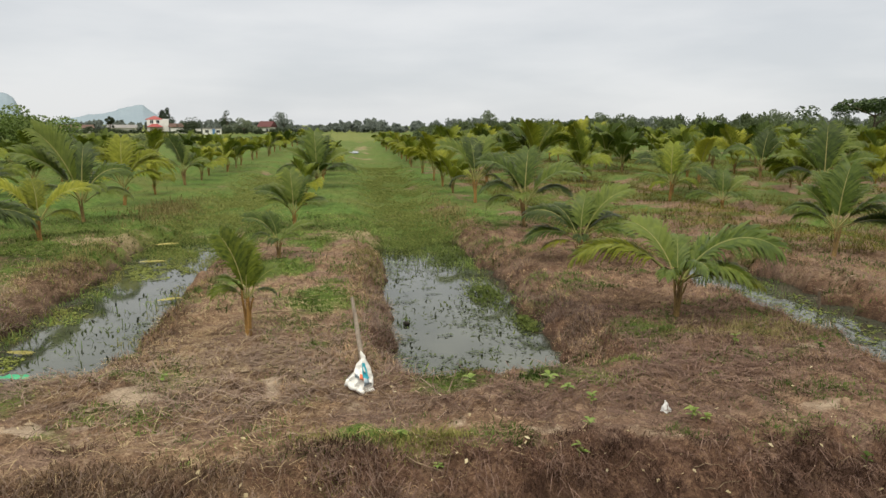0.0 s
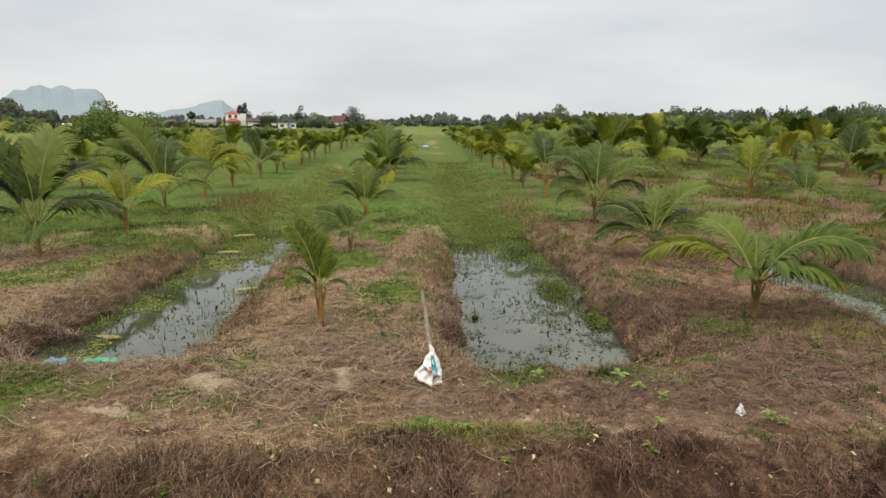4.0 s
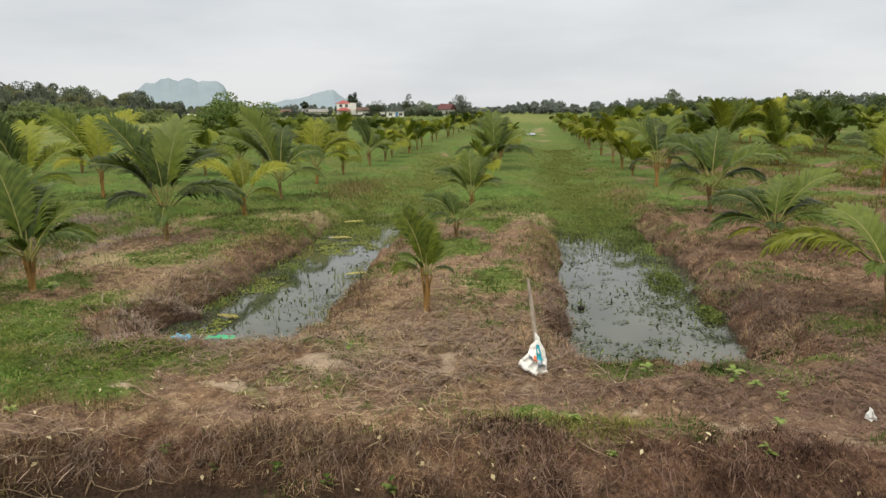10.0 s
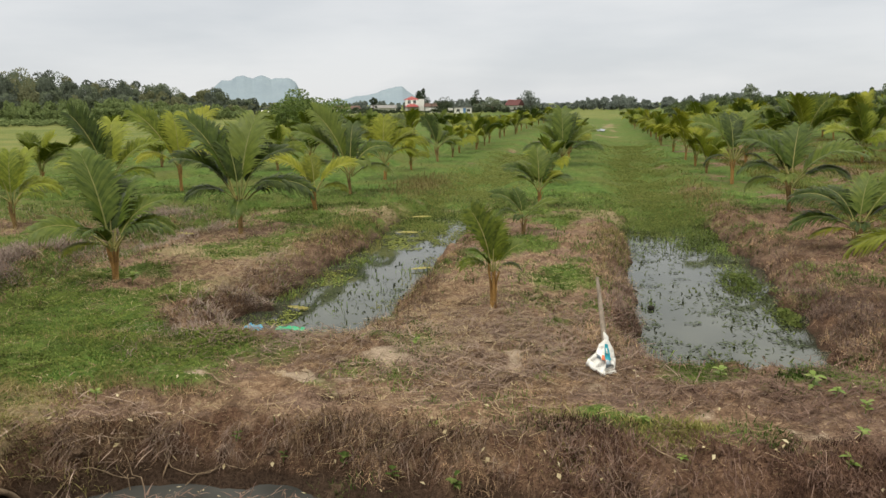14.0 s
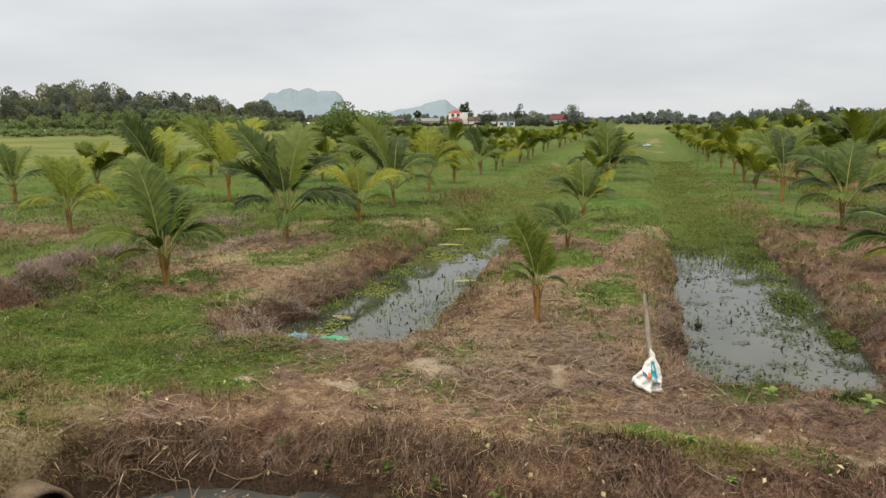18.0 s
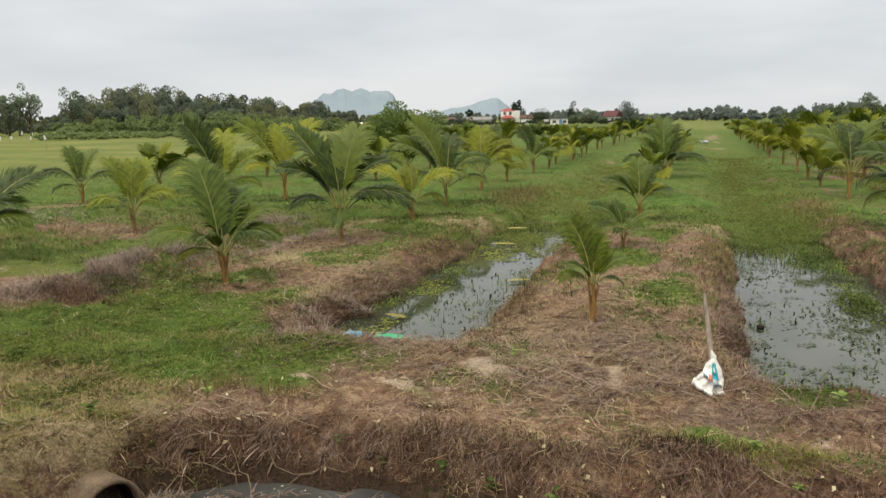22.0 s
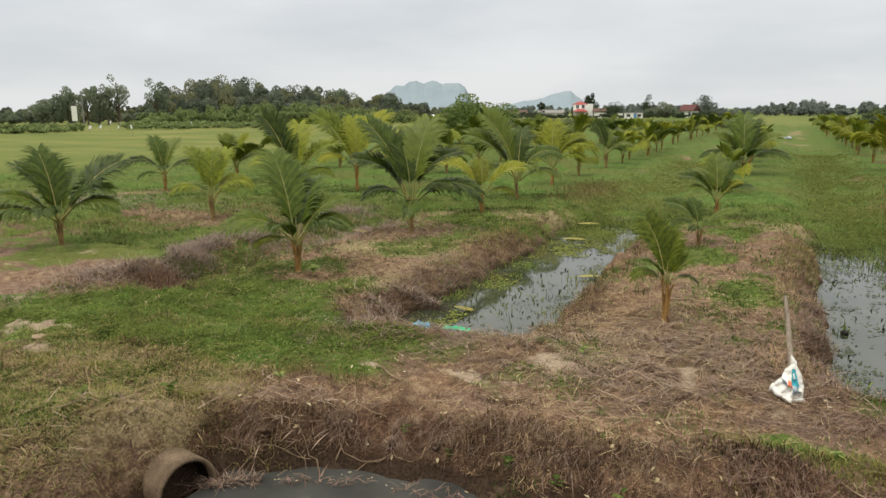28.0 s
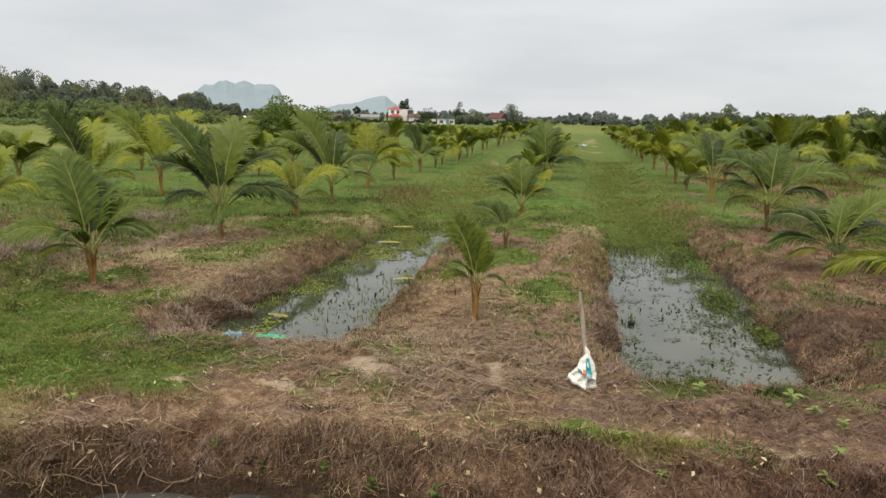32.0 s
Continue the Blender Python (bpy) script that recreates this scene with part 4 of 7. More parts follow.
# Dark leaves lightened and evened out: the woods' haze is mixed into the colour.
DARK_LEAF = leafy("hazed_dark_wood_leaf", (0.095, 0.113, 0.092), (0.122, 0.142, 0.11), (0.152, 0.172, 0.132), 0.9, 0.35, 0.02)
OLIVE_LEAF = leafy("olive_wood_leaf", (0.14, 0.15, 0.085), (0.19, 0.2, 0.11), (0.25, 0.25, 0.15), 0.9, 0.35, 0.02)
woods("far_woods", [(56, 0.35), (54.1, 0.4), (52.0, 0.42), (50, 0.6), (47.7, 0.4), (46.9, 0.5), (46.2, 0.78), (45.5, 1.57), (44.9, 2.16), (44.5, 1.85), (43.7, 2.05), (42.7, 2.41), (41.5, 2.29), (41.1, 2.58), (39.9, 2.46), (39.5, 1.97), (39.0, 1.85), (38.4, 2.14), (37.8, 1.68), (37.0, 2.13), (36.3, 1.68), (35.5, 1.97), (34.4, 1.84), (33.6, 1.54), (31.9, 1.74), (31.3, 1.19), (30.6, 1.01), (28.7, 1.38), (28.1, 0.87), (26.8, 0.55), (26.1, 0.68), (25.0, 0.2), (22, 0.3)],
      190, 250, 0.5, DARK_LEAF, "dense mixed green woods on a low rise beyond the rice field", 3, 0.29, 1350, tones=(DARK_LEAF, FAR_LEAF, OLIVE_LEAF))
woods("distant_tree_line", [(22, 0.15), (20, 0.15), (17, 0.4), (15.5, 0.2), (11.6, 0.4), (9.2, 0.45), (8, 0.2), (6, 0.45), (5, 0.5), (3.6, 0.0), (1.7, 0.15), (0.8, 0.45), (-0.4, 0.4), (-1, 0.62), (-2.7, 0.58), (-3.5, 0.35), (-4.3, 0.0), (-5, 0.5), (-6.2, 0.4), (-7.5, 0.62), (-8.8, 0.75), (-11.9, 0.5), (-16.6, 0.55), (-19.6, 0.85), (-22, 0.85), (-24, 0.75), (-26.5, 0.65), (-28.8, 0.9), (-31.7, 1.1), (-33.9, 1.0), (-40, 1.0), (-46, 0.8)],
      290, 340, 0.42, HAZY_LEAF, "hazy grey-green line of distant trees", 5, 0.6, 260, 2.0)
SHRUB_DARK = leafy("far_shrub_leaf", (0.075, 0.1, 0.05), (0.115, 0.145, 0.07), (0.165, 0.19, 0.1), 0.9, 0.35, 0.02)
woods("far_shrubs", [(-5, 0.0), (-9, 0.5), (-13, 0.8), (-17, 0.9), (-22, 1.05), (-28, 1.15), (-34, 1.2), (-44, 1.2)], 118, 150, 0.8, SHRUB_DARK, "rough green shrubs behind the palm rows", 6, 0.3, 300, 2.0)
SHRUB_LEAF = leafy("field_shrub_leaf", (0.13, 0.175, 0.07), (0.2, 0.25, 0.1), (0.28, 0.32, 0.145), 0.9, 0.4, 0.02)
woods("field_hedge", [(38, -0.72), (42, -0.7), (47.6, -0.62)], 128, 140, 0.6, SHRUB_LEAF, "low green hedge of reeds along the rice field", 8, 0.35, 130, 0.8)
woods("field_hedge_near", [(51.9, -0.74), (54, -0.7), (60, -0.7)], 116, 124, 0.6, SHRUB_LEAF, "low green hedge of reeds along the rice field", 9, 0.35, 130, 0.8)

woods("field_shrubs", [(27, 0.0), (31, 0.35), (33, 0.5), (34.5, 0.75), (36, 0.7), (38.5, 0.6), (41, 0.6), (44, 0.35), (47, 0.0)], 160, 178, 0.7, SHRUB_LEAF, "light green shrubs below the woods", 14, 0.3, 420, 1.2)
VILLAGE_LEAF = leafy("village_tree_leaf", (0.03, 0.043, 0.027), (0.05, 0.067, 0.039), (0.08, 0.098, 0.058), 0.9, 0.25, 0.02)
woods("village_shrubs", [(20, -0.35), (18.5, -0.2), (17, -0.3), (15.2, -0.4), (14.6, -0.62), (13.4, -0.62), (12.6, -0.4), (11.7, 0.1), (11.15, -0.5), (10.9, -0.8), (9.5, -0.8), (9.2, 0.0), (7.6, 0.1), (6.2, -0.35), (5, 0.0), (3.8, -0.5)], 232, 250, 0.5, VILLAGE_LEAF, "dark green shrubs and low trees before the houses", 15, 0.3, 260, 0.9)
woods("orchard_edge_shrubs", [(3.5, -1.0), (6, -0.8), (9, -0.85), (12, -0.7), (16, -0.62), (20, -0.6), (25, -0.5)], 112, 135, 0.7, SHRUB_DARK, "rough green shrubs at the far end of the palm rows", 16, 0.26, 260, 0.7)
TREES = [  # bearing, distance, height, width, leaf, clumps, label
    (48.4, 178, 11.3, 7.0, FAR_LEAF, 16, "tall open-crowned tree with scattered leaf clusters"), (45.8, 178, 10.4, 6.0, FAR_LEAF, 13, "tall open-crowned tree with scattered leaf clusters"),
    (51.6, 180, 8.5, 6.0, FAR_LEAF, 12, "open-crowned tree with scattered leaf clusters"), (49.7, 182, 8.6, 4.5, FAR_LEAF, 11, "slender open-crowned tree beside a pole"), (53.2, 184, 5.5, 7.0, FAR_LEAF, 12, "low spreading tree at the field's far edge"),
    (52.5, 180, 6.8, 6.5, FAR_LEAF, 12, "broad open-crowned tree at the field's far edge"), (50.4, 176, 8.0, 5.0, FAR_LEAF, 12, "open-crowned tree with scattered leaf clusters"), (49.1, 177, 8.8, 4.5, FAR_LEAF, 11, "slender open-crowned tree with scattered leaf clusters"),
    (41.5, 240, 13.4, 9.0, FAR_LEAF, 14, "dark rounded tree standing above the woods"), (39.9, 240, 13.0, 8.0, FAR_LEAF, 14, "dark rounded tree standing above the woods"),
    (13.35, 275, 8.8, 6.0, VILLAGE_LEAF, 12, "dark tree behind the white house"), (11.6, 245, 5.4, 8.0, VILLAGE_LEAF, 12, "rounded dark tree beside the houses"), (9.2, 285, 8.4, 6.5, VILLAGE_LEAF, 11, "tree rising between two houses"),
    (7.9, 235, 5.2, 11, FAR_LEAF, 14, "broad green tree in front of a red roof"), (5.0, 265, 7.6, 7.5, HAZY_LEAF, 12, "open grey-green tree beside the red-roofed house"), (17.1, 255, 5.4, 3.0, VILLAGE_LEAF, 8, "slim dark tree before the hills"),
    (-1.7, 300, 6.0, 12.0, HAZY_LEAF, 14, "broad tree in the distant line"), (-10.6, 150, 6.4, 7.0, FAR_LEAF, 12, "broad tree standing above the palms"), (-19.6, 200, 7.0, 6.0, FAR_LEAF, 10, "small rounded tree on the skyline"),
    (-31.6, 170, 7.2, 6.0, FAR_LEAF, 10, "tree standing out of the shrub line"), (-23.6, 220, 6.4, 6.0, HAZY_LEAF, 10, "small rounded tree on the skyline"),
]
for k, (az, d, h, w, lm, cl, label) in enumerate(TREES):
    p = bearing(az, d)
    tree(p.x, p.y, h, w, lm, 40 + k, label, leaf=0.27, count=1500, clumps=cl + 4, trunk_share=0.25)
p = bearing(22.5, 66)
BUSHY = leafy("bushy_tree_leaf", (0.045, 0.08, 0.018), (0.09, 0.14, 0.032), (0.16, 0.21, 0.055), 0.6, 0.3, 0.2)
tree(p.x, p.y, 4.5, 8.0, BUSHY, 90, "dense green bushy tree among the palms", leaf=0.19, count=13000, clumps=44, trunk_share=0.12)
p = bearing(-37.6, 112)
tree(p.x, p.y, 7.2, 14.0, TREE, 91, "wide flat-topped rain tree with dark green crown", leaf=0.3, count=3200, clumps=26, trunk_share=0.45, flat=0.55)
p = bearing(-42.5, 118)
tree(p.x, p.y, 7.4, 12.0, TREE, 92, "wide flat-topped rain tree with dark green crown", leaf=0.3, count=2600, clumps=24, trunk_share=0.45, flat=0.55)

WHITE = plain("white_wall_paint", (0.68, 0.67, 0.64), (0.8, 0.79, 0.77), 1.2, 0.8, 0.2, 0.1)
RED_ROOF = plain("red_roof_tiles", (0.24, 0.045, 0.045), (0.34, 0.085, 0.08), 2.5, 0.7, 0.3, 0.3)
DULL_RED = plain("dull_red_roof_sheet", (0.085, 0.032, 0.034), (0.125, 0.05, 0.05), 2.5, 0.8, 0.2, 0.3)
BROWN_ROOF = plain("brown_roof_sheet", (0.085, 0.05, 0.042), (0.14, 0.085, 0.07), 2.0, 0.8, 0.2, 0.3)
GREY_ROOF = plain("grey_roof_sheet", (0.16, 0.15, 0.15), (0.26, 0.25, 0.245), 2.0, 0.7, 0.3, 0.3)
TEAL_ROOF = plain("turquoise_roof_sheet", (0.09, 0.13, 0.125), (0.14, 0.19, 0.18), 2.0, 0.6, 0.4, 0.3)
BLUE_PAINT = plain("blue_wall_paint", (0.09, 0.2, 0.4), (0.14, 0.27, 0.48), 1.5, 0.7, 0.3, 0.1)
BRICK = plain("brick_red_wall", (0.08, 0.06, 0.045), (0.13, 0.09, 0.07), 4.0, 0.9, 0.1, 0.3)
DARK_GLASS = plain("dark_window_glass", (0.02, 0.022, 0.025), (0.035, 0.04, 0.045), 2.0, 0.15, 0.5, 0.0)


def roof_mesh(name, lx, ly, rise, z, mat, eave=0.5, hipped=True, cx=0.0, cy=0.0):
    """A hipped or gabled roof with eaves and a soffit's thickness."""
    a, b = lx / 2 + eave, ly / 2 + eave
    rx, ry = (max(lx / 2 - ly / 2, 0.2), 0.0) if hipped else (a, 0.0)
    t = 0.14
    V = [(-a, -b, z), (a, -b, z), (a, b, z), (-a, b, z), (-rx, ry, z + rise), (rx, ry, z + rise), (-a, -b, z - t), (a, -b, z - t), (a, b, z - t), (-a, b, z - t)]
    V = [(v[0] + cx, v[1] + cy, v[2]) for v in V]
    F = [(0, 1, 5, 4), (1, 2, 5), (2, 3, 4, 5), (3, 0, 4), (6, 7, 1, 0), (7, 8, 2, 1), (8, 9, 3, 2), (9, 6, 0, 3), (9, 8, 7, 6)]
    return mesh_of(name, V, F, [mat])


def window(parent, x, y, z, w, h):
    win = part("window", box("window_frame", (w + 0.16, 0.1, h + 0.16), (x, y, z), WHITE, 0.02), parent)
    for k in (-1, 1):
        part("pane", box("pane", (w / 2 - 0.05, 0.04, h - 0.04), (x + k * w / 4, y - 0.05, z), DARK_GLASS), win)


def house_root(az, d, label, name="house", turn=0.0):
    root = tagged(new(name), label, "house")
    p = bearing(az, d)
    root.matrix_basis = pose(p.x, p.y, 0, 0, 0, az + turn)
    return root


h = house_root(13.95, 260, "white two-storey house with red hipped roofs")
part("wall", box("wall", (7.2, 7.0, 5.6), (0, 0, 2.8), WHITE, 0.03), h)
part("roof", roof_mesh("roof", 5.2, 6.0, 1.5, 5.75, RED_ROOF, 0.55, True, -1.0), h)
part("side_wall", box("side_wall", (2.2, 6.0, 6.0), (2.7, -0.8, 3.0), WHITE, 0.03), h)
part("porch_roof", roof_mesh("porch_roof", 4.6, 2.6, 1.2, 2.75, RED_ROOF, 0.4, True, -0.9, -4.8), h)
part("balcony", box("balcony", (4.6, 1.6, 0.9), (-1.0, -4.2, 3.3), WHITE, 0.03), h)
for x in (-2.9, 0.9):
    part("pillar", box("pillar", (0.3, 0.3, 2.2), (x, -4.9, 4.7), WHITE, 0.02), h)
    part("pillar", box("pillar", (0.3, 0.3, 2.7), (x, -5.9, 1.35), WHITE, 0.02), h)
for x in (-2.0, 0.1):
    window(h, x, -3.53, 4.75, 1.1, 1.4)
h.scale = (0.9, 0.9, 0.77)
h = house_root(12.55, 258, "low house with a brown sheet roof and white wall")
part("wall", box("wall", (5.0, 5.0, 1.9), (0, 0, 0.95), WHITE, 0.02), h)
part("roof", roof_mesh("roof", 5.0, 5.0, 1.1, 2.1, BROWN_ROOF, 0.5, False), h)
window(h, 0.4, -2.53, 1.2, 1.2, 0.9)
h = house_root(10.2, 228, "low white house with blue trim and a grey flat roof")
part("wall", box("wall", (6.6, 5.0, 2.2), (0, 0, 1.1), WHITE, 0.02), h)
part("roof", box("roof", (7.2, 5.6, 0.25), (0, 0, 2.33), GREY_ROOF, 0.02), h)
part("blue_wall", box("blue_wall", (1.0, 0.2, 2.1), (0.6, -2.6, 1.05), BLUE_PAINT, 0.02), h)
window(h, 2.1, -2.53, 1.2, 1.3, 1.0)
window(h, -1.8, -2.53, 1.2, 1.3, 1.0)
h.scale = (0.8, 0.8, 0.78)
h = house_root(6.2, 262, "white house under a long dull red roof", turn=-20)
part("wall", box("wall", (7.0, 6.0, 2.2), (0, 0, 1.1), WHITE, 0.02), h)
part("roof", roof_mesh("roof", 7.0, 6.0, 1.9, 2.3, DULL_RED, 0.6, False), h)
h.scale = (0.62, 1, 1.0)
window(h, 1.8, -3.03, 1.2, 1.2, 1.0)
h = house_root(19.3, 255, "low houses with grey roofs behind the palms", turn=8)
part("wall", box("wall", (9.0, 5.0, 2.0), (0, 0, 1.0), WHITE, 0.02), h)
part("roof", roof_mesh("roof", 9.0, 5.0, 1.2, 2.1, BROWN_ROOF, 0.5, False), h)
h.scale = (1, 1, 0.78)
h = house_root(16.3, 262, "low house with a grey sheet roof", turn=-5)
part("wall", box("wall", (8.0, 5.0, 2.0), (0, 0, 1.0), WHITE, 0.02), h)
part("roof", roof_mesh("roof", 8.0, 5.0, 1.3, 2.1, GREY_ROOF, 0.5, False), h)
h.scale = (1, 1, 0.78)
h = house_root(25.3, 190, "small pale hut with a white gable", "hut")
part("wall", box("wall", (1.5, 1.5, 1.1), (0, 0, 0.55), WHITE, 0.02), h)
part("roof", roof_mesh("roof", 1.5, 1.5, 0.5, 1.2, WHITE, 0.2, False), h)
h = house_root(33.45, 118, "field hut of brick-red boards under a turquoise sheet roof", "hut")
part("wall", box("wall", (1.7, 1.7, 1.25), (0, 0, 0.6), BRICK, 0.02), h)
part("roof", roof_mesh("roof", 2.0, 2.0, 0.35, 1.3, TEAL_ROOF, 0.3, False), h)
part("door", box("door", (0.6, 0.06, 1.1), (0.3, -0.87, 0.55), BROWN_ROOF, 0.01), h)
p = bearing(12.0, 250)
tagged(new("boundary_wall", box("boundary_wall", (9, 0.2, 1.5), (p.x, p.y, 0.75), WHITE, 0.03)), "low white boundary wall before the houses", "wall")
p = bearing(51.2, 172)
panel = tagged(new("signboard"), "tall white board on posts at the field's far edge", "sign")
panel.matrix_basis = pose(p.x, p.y, 0, 0, 0, 51)
part("board", box("board", (1.05, 0.12, 3.1), (0, 0, 2.5), WHITE, 0.02), panel)
for x in (-0.4, 0.4):
    part("post", box("post", (0.12, 0.12, 1.0), (x, 0, 0.4), GREY_ROOF, 0.01), panel)
p = bearing(50.65, 172)
tagged(new("pole", mesh_of("pole", *sweep([(p.x, p.y, -0.3), (p.x, p.y, 3.5), (p.x + 0.05, p.y, 7.2)], [0.14, 0.12, 0.09], 8), [GREY_ROOF], True)), "slender grey concrete pole beside the board", "pole")

WOOD = plain("weathered_wood", (0.13, 0.105, 0.085), (0.32, 0.265, 0.215), 7, 0.85, 0.2, 0.6, stretch=(1, 1, 0.1))
PLASTIC = plain("white_plastic_film", (0.6, 0.6, 0.6), (0.78, 0.78, 0.78), 9, 0.45, 0.4, 0.3)
for k, (x, y, s) in enumerate(((-87, 72, 1.0), (-92, 78, 0.9), (-95, 82.5, 1.6), (-86, 76, 0.9), (-90, 80, 1.5), (-68, 62, 1.5), (-93, 98, 1.0), (-98, 97, 0.8))):
    st = tagged(new("field_marker"), "white plastic flag on a thin stake in the rice field", "stake", "markers in the rice field")
    st.matrix_basis = pose(x, y, 0, 0, 0, 40 + 25 * k)
    part("stake", mesh_of("stake", *sweep([(0, 0, -0.2), (0.01, 0, s * 0.6), (0.02, 0.01, s)], [0.025, 0.022, 0.018], 5), [WOOD]), st)
    part("flag", box("flag", (0.32, 0.05, 0.5), (0.13, 0, s * 0.8), PLASTIC, 0.02, pose(0, 0, 0, 0, 18)), st)


# ---- grass ----
def blade_mesh(name, x, y, z, length, width, rise, droop, rng, mat, matted=False, aim=None):
    """One bent blade at every place: three triangles each. matted: neighbours lie the same way."""
    n = len(x)
    a = rng.uniform(0, 2 * np.pi, n)
    if matted:
        a = 4 * np.pi * fbm(x, y, 1.1, 2, 91) + np.where(rng.random(n) < 0.75, rng.normal(0, 0.55, n), a)
    if aim is not None:
        a = aim + rng.normal(0, 0.5, n)
    d = np.stack([np.cos(a), np.sin(a)], 1)
    s = np.stack([-d[:, 1], d[:, 0], np.zeros(n)], 1) * (width / 2)[:, None]
    base = np.stack([x, y, z], 1)
    e1, e2 = rise, rise - droop
    mid = base + np.concatenate([d * np.cos(e1)[:, None], np.sin(e1)[:, None]], 1) * (length * 0.55)[:, None]
    tip = mid + np.concatenate([d * np.cos(e2)[:, None], np.sin(e2)[:, None]], 1) * (length * 0.45)[:, None]
    V = np.stack([base - s, base + s, mid - s * 0.8, mid + s * 0.8, tip], 1).reshape(-1, 3)
    o = (np.arange(n) * 5)[:, None, None]
    F = (np.array([[0, 1, 3], [0, 3, 2], [2, 3, 4]])[None] + o).reshape(-1, 3)
    return mesh_of(name, V, F, [mat])


def scatter(rng, n, x0, x1, y0, y1):
    """Random places on the ground there, with height, cover and slope."""
    x, y = rng.uniform(x0, x1, n), rng.uniform(y0, y1, n)
    z = ground_height(x, y)
    g, s, w, f = cover(x, y)
    return x, y, z, g, s, w, f


def grass_zone(seed, n, x0, x1, y0, y1, big, names, labels, dead_mat=DEAD, split=0):
    rng = np.random.default_rng(seed)
    x, y, z, g, s, w, f = scatter(rng, n, x0, x1, y0, y1)
    clump = fbm(x, y, 3.2, 3, 71)
    patch = fbm(x, y, 1.3, 3, 72)
    keep = (z > WATER_Z + 0.02) & (f < 0.5) & (rng.random(n) > step(0.22, 0.5, s) * 0.9) & (rng.random(n) < 0.35 + 1.1 * step(0.35, 0.65, clump))
    keep &= rng.random(n) > 0.72 * trodden(x, y)
    if split:
        keep &= split * (x - 0.7 - rng.normal(0, 0.6, n)) > 0
    sparse = 0.62 * step(0.45, 0.6, fbm(x, y, 0.9, 3, 73)) * (0.35 + 1.2 * step(0.42, 0.62, clump)) * (y > bank_top(x))
    green = (rng.random(n) < np.maximum(0.86 * step(0.16, 0.52, g), sparse)) & keep
    dead = keep & ~green
    ok = green
    low = 1 - 0.25 * step(20, 30, y)
    L = big * rng.uniform(0.04, 0.11, n) * (0.6 + 0.9 * patch) * low
    tagged(new(names[0], blade_mesh(names[0], x[ok], y[ok], z[ok] - 0.01, L[ok], big * rng.uniform(0.006, 0.013, n)[ok], (rng.uniform(0.2, 1.2, n) * low)[ok], rng.uniform(0.2, 1.1, n)[ok], rng, GRASS)), labels[0], "grass", kind="stuff")
    ok = dead
    L = big ** 0.5 * rng.uniform(0.04, 0.135, n) * (0.4 + 1.2 * patch)
    rise = rng.uniform(-0.1, 0.75, n) ** 1.0
    tagged(new(names[1], blade_mesh(names[1], x[ok], y[ok], z[ok] + 0.012 * big * rng.random(ok.sum()), L[ok], big * rng.uniform(0.0035, 0.008, n)[ok], rise[ok], rng.uniform(0.0, 0.9, n)[ok], rng, dead_mat, True)), labels[1], "grass", kind="stuff")


bund = ("short green weeds and creeping grass on the bund", "tangled brown dead grass matted over the bund")
grass_zone(11, 175000, -11.5, 2.4, 4.6, 11.5, 1.0, ("green_weeds", "dead_grass"), bund, DEAD, -1)
grass_zone(16, 138000, -0.8, 10.5, 4.6, 11.5, 1.0, ("green_weeds", "dead_grass"), bund, DEAD_RED, 1)
grass_zone(17, 45000, 2.6, 7.8, 11.5, 22, 1.4, ("green_weeds", "dead_grass"), ("green weeds along the palm bed", "red-brown dead grass along the palm bed"), DEAD_RED)
grass_zone(12, 230000, -22, 26, 11.5, 25, 1.7, ("green_weeds", "dead_grass"), ("green weeds along the palm beds", "brown dead grass along the palm beds"))
grass_zone(13, 110000, -26, 40, 25, 62, 1.9, ("green_weeds", "dead_grass"), ("green grass between the farther palm rows", "dry grass between the farther palm rows"))

grass_zone(14, 60000, -40, -22, 11, 45, 1.9, ("green_weeds", "dead_grass"), ("rough green grass between the orchard and the rice field", "rough dry grass between the orchard and the rice field"))
grass_zone(15, 22000, -9.5, -4.9, 2.9, 4.7, 1.0, ("green_weeds", "dead_grass"), ("green grass over the culvert crossing", "dry grass over the culvert crossing"))

# tall rough weeds between the rows to the right
ROUGH = leafy("olive_rough_weeds", (0.03, 0.034, 0.008), (0.072, 0.075, 0.016), (0.15, 0.132, 0.036), 0.9, 0.3, 0.03, patch=0.5)
r = np.random.default_rng(170)
n = 170000
x, y = r.uniform(6, 50, n), 16 + 50 * r.random(n) ** 1.3
ok = (fbm(x, y, 0.35, 3, 67) > 0.42) & (ground_height(x, y) > WATER_Z + 0.05)
x, y = x[ok], y[ok]
m = len(x)
tagged(new("rough_weeds", blade_mesh("rough_weeds", x, y, ground_height(x, y), r.uniform(0.12, 0.4, m), r.uniform(0.009, 0.022, m), r.uniform(0.2, 1.2, m), r.uniform(0.4, 1.6, m), r, ROUGH)), "tall olive weeds and dry stalks between the palms", "weeds", kind="stuff")

